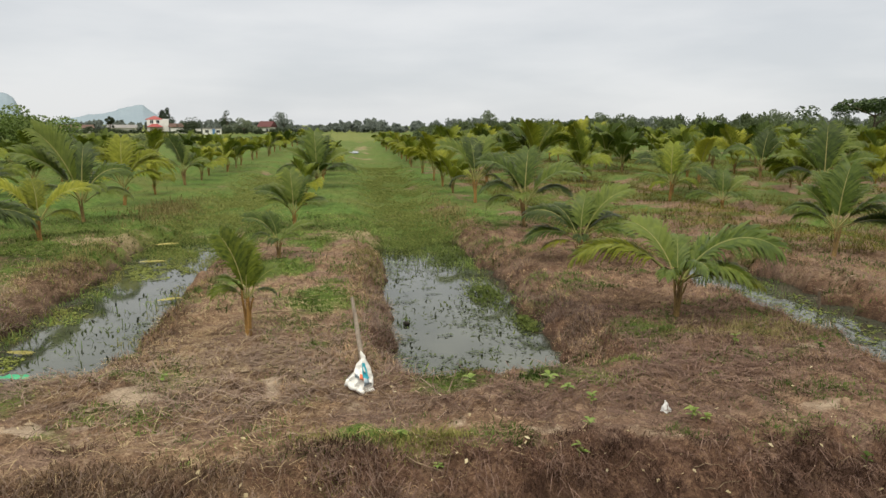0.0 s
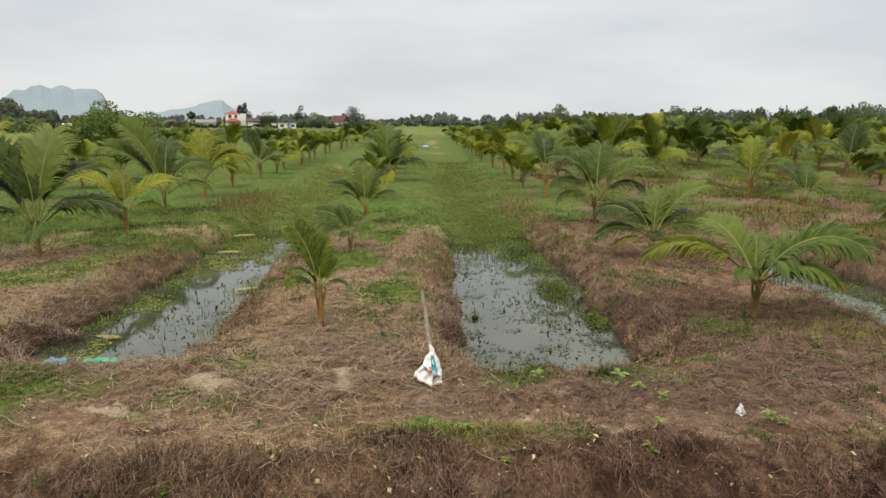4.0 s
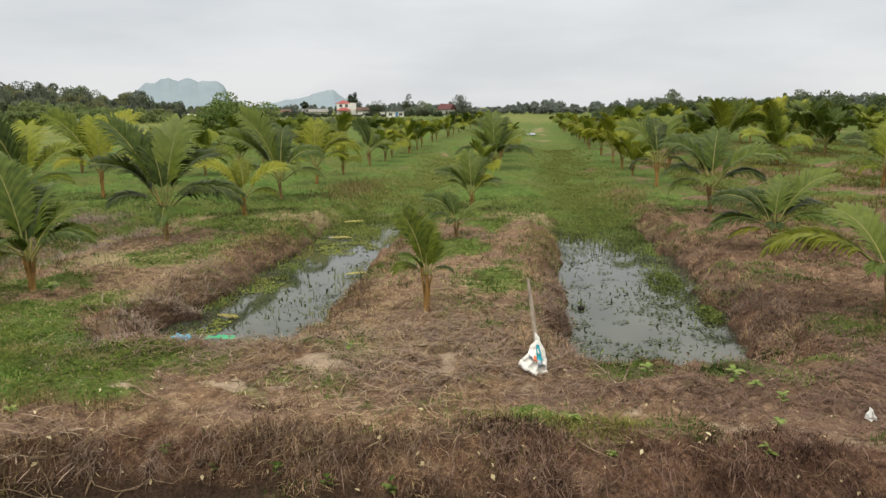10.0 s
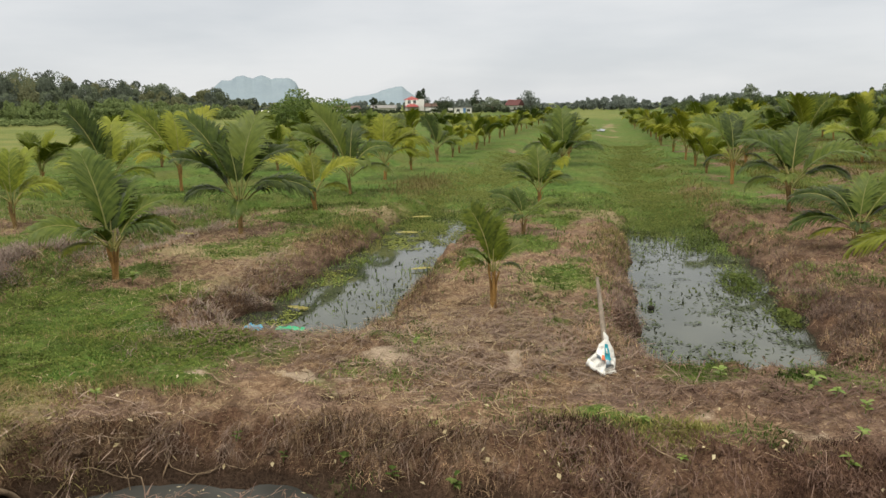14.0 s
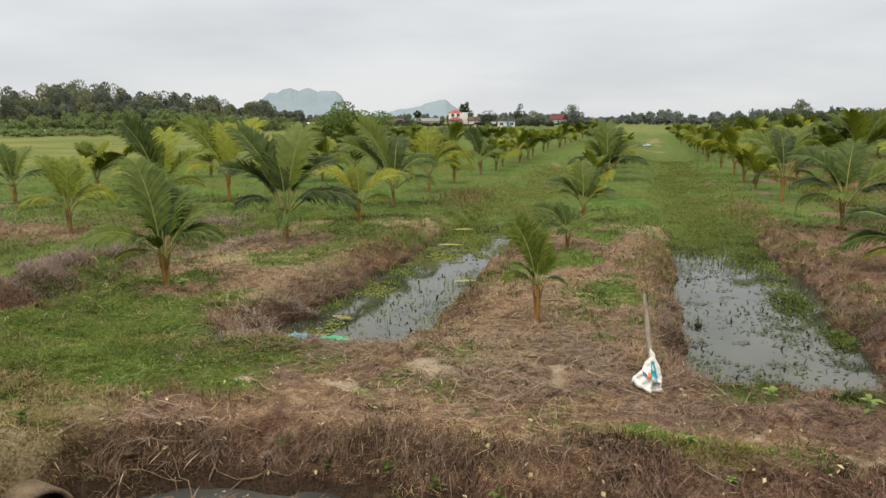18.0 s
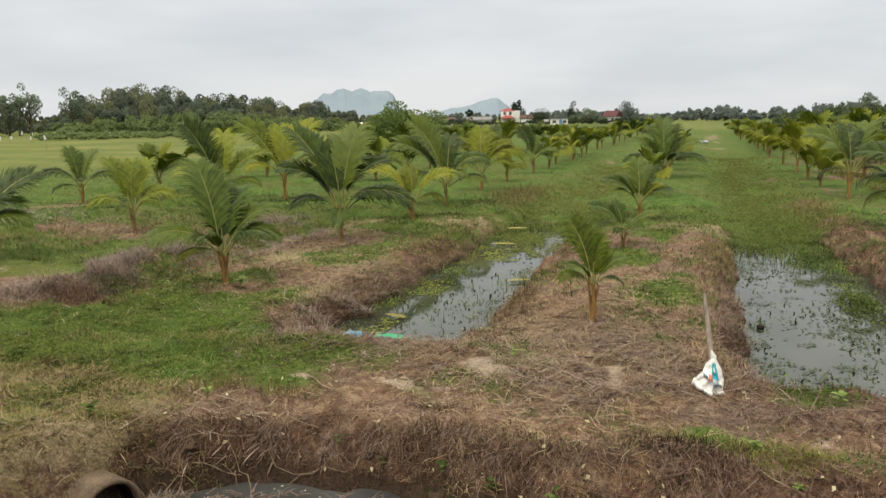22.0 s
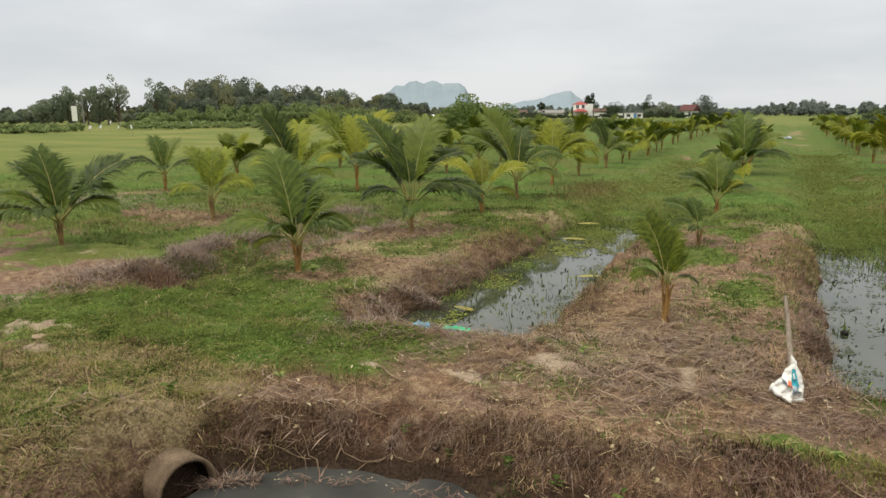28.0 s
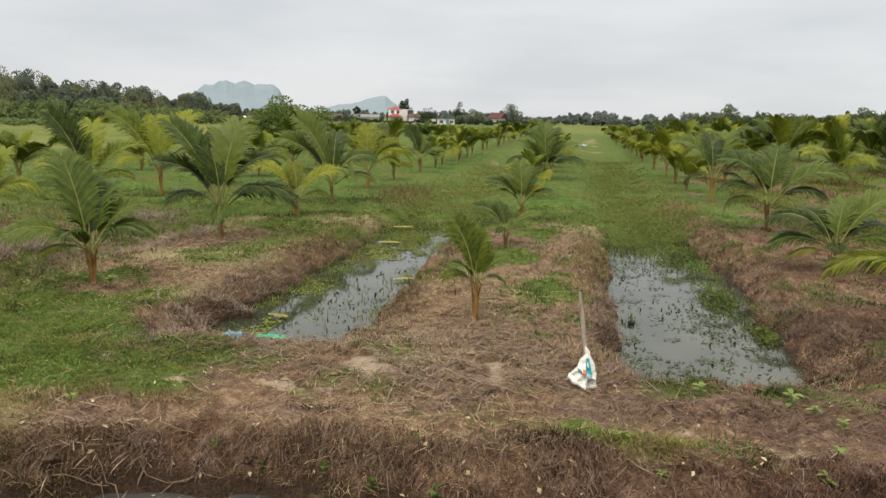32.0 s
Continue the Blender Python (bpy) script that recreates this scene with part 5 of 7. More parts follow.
# heaps of grey-purple dead brush along the left beds
for k, (cx, cy, sx, sy, n) in enumerate(((-11.2, 11.5, 0.4, 1.6, 14000), (-12.0, 18.3, 0.8, 0.7, 3500), (-9.7, 15.3, 0.4, 0.9, 4500), (-20.5, 17.2, 2.2, 0.7, 4500), (-5.5, 10.6, 0.3, 1.0, 4000))):
    r = np.random.default_rng(160 + k)
    x, y = r.normal(cx, sx, n), r.normal(cy, sy, n)
    z = ground_height(x, y)
    ok = (z > WATER_Z + 0.05) & (cover(x, y)[1] < 0.3) & (fbm(x, y, 1.5, 3, 66) > 0.42)
    m = ok.sum()
    tagged(new("dead_brush", blade_mesh("dead_brush", x[ok], y[ok], z[ok] + r.uniform(0, 0.06, m), r.uniform(0.1, 0.3, m), r.uniform(0.005, 0.012, m), r.uniform(-0.1, 1.0, m), r.uniform(0.0, 1.0, m), r, BRUSH, k > 3)), "matted grey-purple dead brush on the bed", "brush", kind="stuff")

# dry grass and roots hanging down the bund's eroded edge
rng = np.random.default_rng(21)
n = 52000
x = rng.uniform(-5.3, 7, n)
y = bank_foot(x) + (bank_top(x) - bank_foot(x)) * rng.uniform(0.05, 1.15, n)
z = ground_height(x, y)
ok = (z > -0.2 - 0.2 * rng.random(n)) & (rng.random(n) < 0.12 + 1.2 * step(0.38, 0.62, fbm(x, y, 1.6, 3, 77)))
lengths = rng.uniform(0.07, 0.24, n) * np.where(rng.random(n) < 0.04, 1.7, 1.0)
rises = np.where(rng.random(n) < 0.55, rng.uniform(-1.3, 0.3, n), rng.uniform(0, 1.2, n))
brown = x + rng.normal(0, 0.6, n) < -0.8
BANK_ROOT = leafy("brown_bank_roots", (0.04, 0.026, 0.018), (0.13, 0.085, 0.056), (0.33, 0.235, 0.155), 0.95, 0.1, 0.03, patch=2.0)
for mat, pick, label in ((BANK_ROOT, ok & brown & (rng.random(n) < 0.75), "dry brown grass and roots hanging over the eroded bank"), (DEAD_RED, ok & ~brown, "red-brown grass and roots hanging over the eroded bank")):
    m = pick.sum()
    tagged(new("bank_dead_grass", blade_mesh("bank_dead_grass", x[pick], y[pick], z[pick] + 0.02, 0.85 * lengths[pick], rng.uniform(0.003, 0.008, m), rises[pick], rng.uniform(0.1, 1.0, m), rng, mat, aim=-1.57)), label, "grass", kind="stuff")

# rough dry grass on the ditch banks
for seed, (c, w, near, far) in enumerate(DITCHES[2:6]):
    r = np.random.default_rng(140 + seed)
    n = 13000
    x = c + r.choice((-1, 1), n) * (w + r.uniform(-0.1, 0.9, n))
    y = near + (19 - near) * r.random(n) ** 1.4 - 0.3
    z = ground_height(x, y)
    ok = (z > WATER_Z + 0.03) & (r.random(n) < 0.15 + 1.3 * step(0.38, 0.62, fbm(x, y, 1.2, 3, 78 + seed)))
    m = ok.sum()
    tagged(new("bank_dead_grass", blade_mesh("bank_dead_grass", x[ok], y[ok], z[ok] + 0.01, r.uniform(0.06, 0.24, m), r.uniform(0.005, 0.011, m), r.uniform(0.0, 1.3, m), r.uniform(0.3, 1.5, m), r, DEAD)),
           "rough dry grass along the ditch bank", "grass", kind="stuff")

# pale straw strewn on the beds
STRAW = leafy("pale_straw", (0.2, 0.14, 0.075), (0.36, 0.27, 0.16), (0.5, 0.4, 0.25), 0.9, 0.1, 0.05)
r = np.random.default_rng(150)
for label, cx, cy, sx, sy, n in (("pale straw strewn over the palm bed", -2.2, 9.0, 1.1, 1.3, 1900), ("pale straw strewn over the palm bed", -6.3, 11.2, 1.0, 1.0, 1200), ("pale straw strewn over the palm bed", -7.6, 13.6, 1.6, 0.9, 1500),
                                 ("pale straw over the left beds", -8.3, 14.0, 1.8, 2.6, 3200), ("pale straw over the left beds", -14.0, 17.0, 2.5, 2.5, 2200), ("pale straw on the bund's edge", -0.5, 6.5, 1.6, 0.25, 220), ("pale straw by the culvert", -6.6, 5.5, 1.4, 0.6, 420), ("pale straw strewn over the palm bed", -1.4, 12.2, 0.9, 1.2, 1100), ("pale straw strewn over the palm bed", 4.6, 14.5, 1.2, 3.0, 700)):
    x, y = r.normal(cx, sx, n), r.normal(cy, sy, n)
    z = ground_height(x, y)
    ok = (z > WATER_Z + 0.05) & (cover(x, y)[1] < 0.3)
    m = ok.sum()
    tagged(new("straw_litter", blade_mesh("straw_litter", x[ok], y[ok], z[ok] + r.uniform(0.02, 0.06, m), r.uniform(0.08, 0.28, m), r.uniform(0.004, 0.009, m), r.uniform(-0.1, 0.25, m), r.uniform(0.0, 0.4, m), r, STRAW, True)), label, "straw", kind="stuff")

# weeds and pads on the water
PAD = leafy("floating_leaf", (0.012, 0.02, 0.008), (0.03, 0.045, 0.014), (0.075, 0.10, 0.03), 0.5, 0.05, 0.3)
rng = np.random.default_rng(22)


def floating(name, label, count, c, w, y0, y1, size, seed, mat=None, limit=0.47):
    r = np.random.default_rng(seed)
    x, y = r.uniform(c - w, c + w, count), r.uniform(y0, y1, count)
    ok = (fbm(x, y, 0.9, 3, seed) > limit) & (fbm(x, y, 2.6, 2, seed + 3) > 0.42)
    x, y = x[ok], y[ok]
    m = len(x)
    a, s = r.uniform(0, 6.28, m), size * r.uniform(0.5, 1.5, m)
    d = np.stack([np.cos(a) * s, np.sin(a) * s], 1)
    e = np.stack([-d[:, 1], d[:, 0]], 1) * r.uniform(0.3, 0.7, m)[:, None]
    z = WATER_Z + 0.006 + r.random(m) * 0.01
    P = np.stack([x, y], 1)
    V = np.stack([np.column_stack([P - d, z]), np.column_stack([P - e, z + 0.005]), np.column_stack([P + d, z + 0.02 * r.random(m)]), np.column_stack([P + e, z + 0.005])], 1).reshape(-1, 3)
    tagged(new(name, mesh_of(name, V, np.arange(m * 4).reshape(-1, 4), [mat or PAD])), label, "water plants", kind="stuff")


floating("floating_leaves", "small dark leaves floating on the ditch water", 7000, 1.85, 1.15, 9.6, 21, 0.03, 51)
floating("floating_leaves", "small dark leaves floating on the ditch water", 4500, -4.4, 1.0, 9.8, 19, 0.03, 52)
floating("floating_leaves", "small dark leaves floating on the ditch water", 2200, 8.35, 0.8, 9, 18, 0.032, 53)
SCUM = leafy("green_duckweed", (0.06, 0.085, 0.012), (0.13, 0.16, 0.022), (0.24, 0.26, 0.05), 0.6, 0.2, 0.2)
floating("duckweed", "green duckweed film along the ditch's edge", 3200, -5.1, 0.3, 9.8, 19, 0.026, 54, SCUM, 0.48)
floating("duckweed", "green duckweed film along the ditch's edge", 15000, -4.4, 1.1, 16.5, 26.5, 0.034, 55, SCUM, 0.46)
floating("duckweed", "green duckweed film along the ditch's edge", 900, 2.7, 0.5, 15, 21, 0.03, 56, SCUM, 0.52)
floating("duckweed", "green duckweed film along the ditch's edge", 2200, 8.6, 0.7, 8.5, 18, 0.035, 57, SCUM, 0.52)
for seed, (c, w, y0, y1, count, mid) in enumerate(((1.85, 1.25, 9.4, 24, 13000, (2.75, 14.5)), (-4.4, 1.15, 9.6, 26.5, 21000, (-5.0, 15)), (8.35, 0.8, 9, 20, 2200, (8.9, 9)))):
    r = np.random.default_rng(60 + seed)
    x, y = r.uniform(c - w, c + w, count), y0 + (y1 - y0) * r.random(count) ** 0.6
    edge = np.abs(x - c) / w
    dens = (0.7 if seed else 0.3) * step(0.8, 1.0, edge) + 1.1 * step(y1 - 9, y1 - 2, y) + 0.5 * blob(x, y, mid[0], mid[1], 0.3, 1.4) + 1.1 * (fbm(x, y, 0.9, 3, 80 + seed) - 0.55)
    ok = r.random(count) < dens
    m = ok.sum()
    tagged(new("water_weeds", blade_mesh("water_weeds", x[ok], y[ok], np.full(m, WATER_Z), r.uniform(0.06, 0.2, m), r.uniform(0.008, 0.022, m), r.uniform(0.3, 1.5, m), r.uniform(0.2, 1.2, m), r, GRASS)), "green weeds growing out of the ditch water", "water plants", kind="stuff")


# broad small leaves of creeping and floating weeds
def leaf_cards(name, x, y, z, size, rng, mat, tilt=0.5):
    """A bent pointed leaf at every place, two triangles each side of its fold."""
    n = len(x)
    a, t = rng.uniform(0, 6.28, n), rng.uniform(-tilt, tilt, n)
    d = np.stack([np.cos(a) * np.cos(t), np.sin(a) * np.cos(t), np.sin(t)], 1) * size[:, None]
    e = np.stack([-np.sin(a), np.cos(a), rng.uniform(-tilt, tilt, n)], 1) * (size * rng.uniform(0.4, 0.7, n))[:, None]
    P = np.stack([x, y, z], 1)
    lift = np.array([0, 0, 0.25]) * size[:, None]
    V = np.stack([P - d, P - e + lift, P + d, P + e + lift], 1).reshape(-1, 3)
    o = (np.arange(n) * 4)[:, None, None]
    return mesh_of(name, V, (np.array([[0, 1, 2], [0, 2, 3]])[None] + o).reshape(-1, 3), [mat])


CREEPER = leafy("creeping_weed_leaf", (0.05, 0.08, 0.016), (0.115, 0.16, 0.032), (0.23, 0.265, 0.07), 0.8, 0.45, 0.05)
PALE_WEED = leafy("pale_ditch_weed_leaf", (0.07, 0.095, 0.022), (0.14, 0.17, 0.042), (0.25, 0.27, 0.09), 0.7, 0.45, 0.06)
for k, (what, mat, n, x0, x1, y0, y1, lo, hi, rise) in enumerate((("low creeping green weeds with small leaves", CREEPER, 44000, -11.0, -3.6, 6.3, 11.2, 0.01, 0.028, 0.06), ("low creeping green weeds with small leaves", CREEPER, 26000, -9.5, 0.5, 11, 20, 0.02, 0.045, 0.08),
                                                                ("low creeping green weeds with small leaves", CREEPER, 16000, 0.2, 7.5, 7.4, 14, 0.012, 0.032, 0.06), ("olive creeping weeds over the culvert crossing", PALE_WEED, 26000, -10.5, -5.2, 3.2, 7.2, 0.01, 0.026, 0.07))):
    r = np.random.default_rng(600 + k)
    x, y, z, g, so, w, f = scatter(r, n, x0, x1, y0, y1)
    ok = (z > WATER_Z + 0.03) & (so < 0.25) & (r.random(n) < step(0.3, 0.6, g) * (0.25 + 1.1 * step(0.4, 0.6, fbm(x, y, 2.4, 3, 75))))
    m = ok.sum()
    tagged(new("creeping_weeds", leaf_cards("creeping_weeds", x[ok], y[ok], z[ok] + r.random(m) * (0.4 * rise + 2.2 * rise * step(0.45, 0.7, fbm(x[ok], y[ok], 1.7, 3, 76))), r.uniform(lo, hi, m), r, mat)), what, "weeds", kind="stuff")
for k, (c, half, y0, y1, n) in enumerate(((-4.4, 1.25, 17.5, 46, 52000), (2.0, 1.3, 19.0, 55, 52000), (8.5, 1.1, 20, 40, 12000), (-10.3, 0.7, 9, 22, 7000))):
    r = np.random.default_rng(620 + k)
    y = y0 + (y1 - y0) * r.random(n) ** 1.5
    x = c + half * 0.62 * r.normal(0, 1, n)
    z = np.maximum(ground_height(x, y), WATER_Z)
    ok = (r.random(n) < 0.15 + 1.2 * step(0.4, 0.6, fbm(x, y, 0.9, 3, 81 + k))) & (r.random(n) < step(y0 - 1, y0 + 4, y))
    m = ok.sum()
    tagged(new("ditch_weeds", leaf_cards("ditch_weeds", x[ok], y[ok], z[ok] + 0.01 + 0.07 * r.random(m), (0.012 + 0.0007 * y[ok]) * r.uniform(0.6, 1.4, m), r, PALE_WEED, 0.8)), "pale broad-leaved weeds choking the shallow ditch", "water plants", kind="stuff")

CLUMP = leafy("dark_clump_leaf", (0.026, 0.045, 0.011), (0.07, 0.1, 0.022), (0.17, 0.2, 0.055), 0.7, 0.35, 0.1)
# leafy clumps standing in the water and one yellow-green patch beside a palm
for k, (cx, cy, sx, sy, n, mat, label) in enumerate(((2.72, 14.3, 0.2, 0.5, 900, CLUMP, "clump of dark green leafy weeds standing in the ditch water"), (3.02, 12.1, 0.1, 0.3, 380, CLUMP, "clump of dark green leafy weeds standing in the ditch water"), (2.5, 18.4, 0.25, 0.6, 700, CLUMP, "clump of dark green leafy weeds standing in the ditch water"),
                                                     (-9.6, 11.1, 0.55, 0.16, 900, PALE_WEED, "patch of yellow-green leafy weeds beside a palm"))):
    r = np.random.default_rng(640 + k)
    x, y = r.normal(cx, sx, n), r.normal(cy, sy, n)
    z = np.maximum(ground_height(x, y), WATER_Z)
    hump = 0.16 * np.exp(-(((x - cx) / (1.4 * sx)) ** 2 + ((y - cy) / (1.4 * sy)) ** 2))
    tagged(new("leafy_clump", leaf_cards("leafy_clump", x, y, z + hump * r.random(n) + 0.02, r.uniform(0.018, 0.04, n), r, mat, 0.9)), label, "weeds", kind="stuff")

# thick dead stalks lying criss-cross on the beds
TANGLE = leafy("pale_dead_stalk", (0.07, 0.045, 0.036), (0.2, 0.138, 0.11), (0.43, 0.325, 0.262), 0.9, 0.05, 0.05)
TANGLE_RED = leafy("red_dead_stalk", (0.055, 0.031, 0.026), (0.15, 0.091, 0.075), (0.32, 0.222, 0.178), 0.9, 0.05, 0.05)
for k, (cx, cy, sx, sy, n, mat) in enumerate(((-1.6, 8.6, 1.1, 0.8, 2200, TANGLE), (-4.1, 8.5, 0.6, 0.45, 800, TANGLE), (-5.45, 11.2, 0.3, 1.3, 900, TANGLE), (-0.7, 9.6, 0.7, 0.9, 900, TANGLE), (0.5, 10.5, 0.25, 1.5, 700, TANGLE_RED), (4.2, 8.7, 1.5, 0.9, 3400, TANGLE_RED),
                                              (3.9, 11.6, 0.5, 1.4, 1200, TANGLE_RED), (6.9, 10.6, 0.7, 1.6, 1200, TANGLE_RED), (9.9, 13.0, 0.8, 2.0, 1400, TANGLE_RED), (-6.0, 13.4, 0.4, 1.2, 700, TANGLE), (2.6, 7.3, 1.4, 0.3, 700, TANGLE_RED), (-0.5, 7.6, 1.6, 0.3, 600, TANGLE), (-5.7, 4.75, 0.6, 0.4, 160, TANGLE), (-4.4, 5.75, 0.5, 0.25, 140, TANGLE))):
    r = np.random.default_rng(660 + k)
    x, y = r.normal(cx, sx, n), r.normal(cy, sy, n)
    z = ground_height(x, y)
    ok = (z > WATER_Z + 0.04) & (fbm(x, y, 1.4, 3, 93) > 0.36) & (cover(x, y)[1] < 0.3)
    m = ok.sum()
    tagged(new("dead_stalks", blade_mesh("dead_stalks", x[ok], y[ok], z[ok] + r.uniform(0.01, 0.07, m), r.uniform(0.14, 0.42, m), r.uniform(0.006, 0.014, m), r.uniform(-0.12, 0.2, m), r.uniform(-0.1, 0.4, m), r, mat)), "tangle of thick dead stalks lying on the bed", "stalks", kind="stuff")

# pale and red-brown strands hanging down the bund's face
for k, (x0, x1, n, mat, label) in enumerate(((-5.0, -3.4, 1300, TANGLE, "pale roots and stalks hanging down the eroded bank"), (-3.6, 0.4, 1300, TANGLE, "thin pale strands hanging down the bund's face"), (-0.6, 5.6, 2600, TANGLE_RED, "red-brown strands hanging down the bund's face"))):
    r = np.random.default_rng(690 + k)
    x = r.uniform(x0, x1, n)
    y = bank_foot(x) + (bank_top(x) - bank_foot(x)) * r.uniform(0.2, 1.05, n)
    z = ground_height(x, y)
    ok = (z > -0.34) & (fbm(x, y, 1.9, 2, 98) > 0.42)
    m = ok.sum()
    tagged(new("hanging_strands", blade_mesh("hanging_strands", x[ok], y[ok], z[ok] + r.uniform(0.03, 0.08, m), r.uniform(0.08, 0.26, m), r.uniform(0.004, 0.009, m), r.uniform(-0.9, 0.3, m), r.uniform(-0.2, 0.7, m), r, mat, aim=-1.57 + r.normal(0, 0.5, m))), label, "roots", kind="stuff")

# roots and litter along the water's edge beside the pipe
for k, (x0, x1, reach, n, mat) in enumerate(((-5.05, -4.5, 0.1, 260, TANGLE), (-4.4, -1.6, 0.05, 200, TANGLE_RED), (-1.8, 3.0, 0.08, 260, TANGLE_RED))):
    r = np.random.default_rng(696 + k)
    x = r.uniform(x0, x1, n)
    y = bank_foot(x) + r.uniform(-reach, 0.08, n)
    ok = fbm(x, y, 2.6, 2, 99) > 0.44
    m = ok.sum()
    z = np.maximum(ground_height(x[ok], y[ok]), -0.55)
    tagged(new("shore_litter", blade_mesh("shore_litter", x[ok], y[ok], z + r.uniform(0.0, 0.05, m), r.uniform(0.06, 0.22, m), r.uniform(0.006, 0.012, m), r.uniform(-0.05, 0.6, m), r.uniform(0.0, 0.6, m), r, mat)), "dead roots and stalks lying along the muddy water's edge", "litter", kind="stuff")

# purple-brown brush standing on the banks beside the open water
BANK_BRUSH = leafy("purple_brown_bank_brush", (0.085, 0.058, 0.05), (0.17, 0.12, 0.1), (0.29, 0.215, 0.18), 0.95, 0.15, 0.03)
for k, (cx, cy, sx, sy, n) in enumerate(((0.55, 10.6, 0.16, 1.1, 4200), (0.5, 13.8, 0.16, 1.3, 2600), (3.5, 11.5, 0.22, 1.2, 3000), (3.55, 15.0, 0.25, 1.6, 2600), (-5.55, 11.6, 0.22, 1.2, 2600), (-3.0, 10.9, 0.3, 0.8, 1500))):
    r = np.random.default_rng(670 + k)
    x, y = r.normal(cx, sx, n), r.normal(cy, sy, n)
    z = ground_height(x, y)
    ok = (z > WATER_Z + 0.02) & (fbm(x, y, 1.8, 3, 96) > 0.4)
    m = ok.sum()
    tagged(new("bank_brush", blade_mesh("bank_brush", x[ok], y[ok], z[ok] - 0.01, r.uniform(0.08, 0.24, m), r.uniform(0.005, 0.011, m), r.uniform(0.2, 1.35, m), r.uniform(0.1, 1.0, m), r, BANK_BRUSH)), "purple-brown dead brush standing on the ditch's bank", "brush", kind="stuff")

# tall dry grass along the edges of the beds
FRINGE = leafy("tan_fringe_grass", (0.1, 0.09, 0.035), (0.2, 0.17, 0.07), (0.33, 0.28, 0.13), 0.9, 0.25, 0.03)
for k, (cx, cy, sx, sy, n) in enumerate(((0.45, 16.0, 0.2, 1.5, 1300), (3.4, 25.0, 0.35, 3.0, 1300), (-6.1, 16.5, 0.3, 1.4, 1100), (-6.3, 26.5, 0.6, 1.8, 1800), (6.0, 9.8, 0.6, 0.3, 1300), (-5.1, 6.55, 0.25, 0.12, 420), (-6.5, 8.15, 0.3, 0.1, 260), (-8.0, 7.5, 0.4, 0.12, 260), (-5.5, 7.9, 0.25, 0.1, 160), (-6.6, 6.2, 0.6, 0.15, 700), (-13.5, 17.5, 1.2, 1.2, 1800), (-16.5, 14.0, 1.4, 1.2, 1600))):
    r = np.random.default_rng(680 + k)
    x, y = r.normal(cx, sx, n), r.normal(cy, sy, n)
    z = ground_height(x, y)
    ok = z > WATER_Z + 0.04
    m = ok.sum()
    size = 0.1 + 0.005 * cy
    tagged(new("dry_grass_fringe", blade_mesh("dry_grass_fringe", x[ok], y[ok], z[ok] - 0.01, size * r.uniform(0.6, 1.5, m), 0.001 * cy * r.uniform(0.4, 0.9, m) + 0.002, r.uniform(0.5, 1.5, m), r.uniform(0.2, 1.3, m), r, FRINGE)), "tan dry grass standing along the bed's edge", "grass", kind="stuff")

# rough brown and olive grass over the pipe's mound
r = np.random.default_rng(705)
for mat, label, n in ((FRINGE, "olive-tan grass over the pipe's mound", 3500), (BANK_ROOT, "brown dead grass over the pipe's mound", 2200), (PALE_WEED, "green grass over the pipe's mound", 2000)):
    x, y = r.uniform(-8.0, -4.95, n), r.uniform(3.0, 5.6, n)
    z = ground_height(x, y)
    ok = (z > -0.5) & (r.random(n) < 0.2 + 1.2 * step(0.38, 0.6, fbm(x, y, 1.5, 3, int(n / 90))))
    m = ok.sum()
    tagged(new("mound_grass", blade_mesh("mound_grass", x[ok], y[ok], z[ok] - 0.01, r.uniform(0.06, 0.15, m), r.uniform(0.007, 0.014, m), r.uniform(0.0, 0.9, m), r.uniform(0.1, 1.0, m), r, mat)), label, "grass", kind="stuff")

# pale matted straw over the culvert crossing
r = np.random.default_rng(700)
n = 5000
x, y = r.uniform(-9.6, -5.1, n), r.uniform(3.2, 6.4, n)
z = ground_height(x, y)
ok = (z > -0.3) & (cover(x, y)[1] < 0.25) & (fbm(x, y, 1.3, 3, 94) > 0.4)
m = ok.sum()
tagged(new("matted_straw", blade_mesh("matted_straw", x[ok], y[ok], z[ok] + r.uniform(0.02, 0.06, m), r.uniform(0.08, 0.22, m), r.uniform(0.005, 0.01, m), r.uniform(-0.1, 0.3, m), r.uniform(0.0, 0.5, m), r, FRINGE, True)), "pale matted straw over the culvert crossing", "straw", kind="stuff")


# ---- loose things on the bund ----
def cloth(name, fn, nu, nv, mat, wrap=False):
    u, v = np.meshgrid(np.linspace(0, 1, nu), np.linspace(0, 1, nv))
    V = fn(u, v).reshape(-1, 3)
    i = np.arange(nu * nv).reshape(nv, nu)
    F = np.stack([i[:-1, :-1], i[:-1, 1:], i[1:, 1:], i[1:, :-1]], -1).reshape(-1, 4)
    return mesh_of(name, V, F, [mat], True)


SACK = plain("woven_white_plastic", (0.6, 0.59, 0.56), (0.82, 0.81, 0.79), 14, 0.6, 0.3, 0.5)
TEAL_INK = plain("teal_print", (0.02, 0.25, 0.33), (0.05, 0.36, 0.44), 12, 0.6, 0.3, 0.3)
ORANGE_INK = plain("orange_print", (0.6, 0.13, 0.06), (0.75, 0.22, 0.12), 12, 0.6, 0.3, 0.3)
GREY_INK = plain("grey_blue_print", (0.2, 0.26, 0.32), (0.32, 0.38, 0.42), 12, 0.6, 0.3, 0.3)


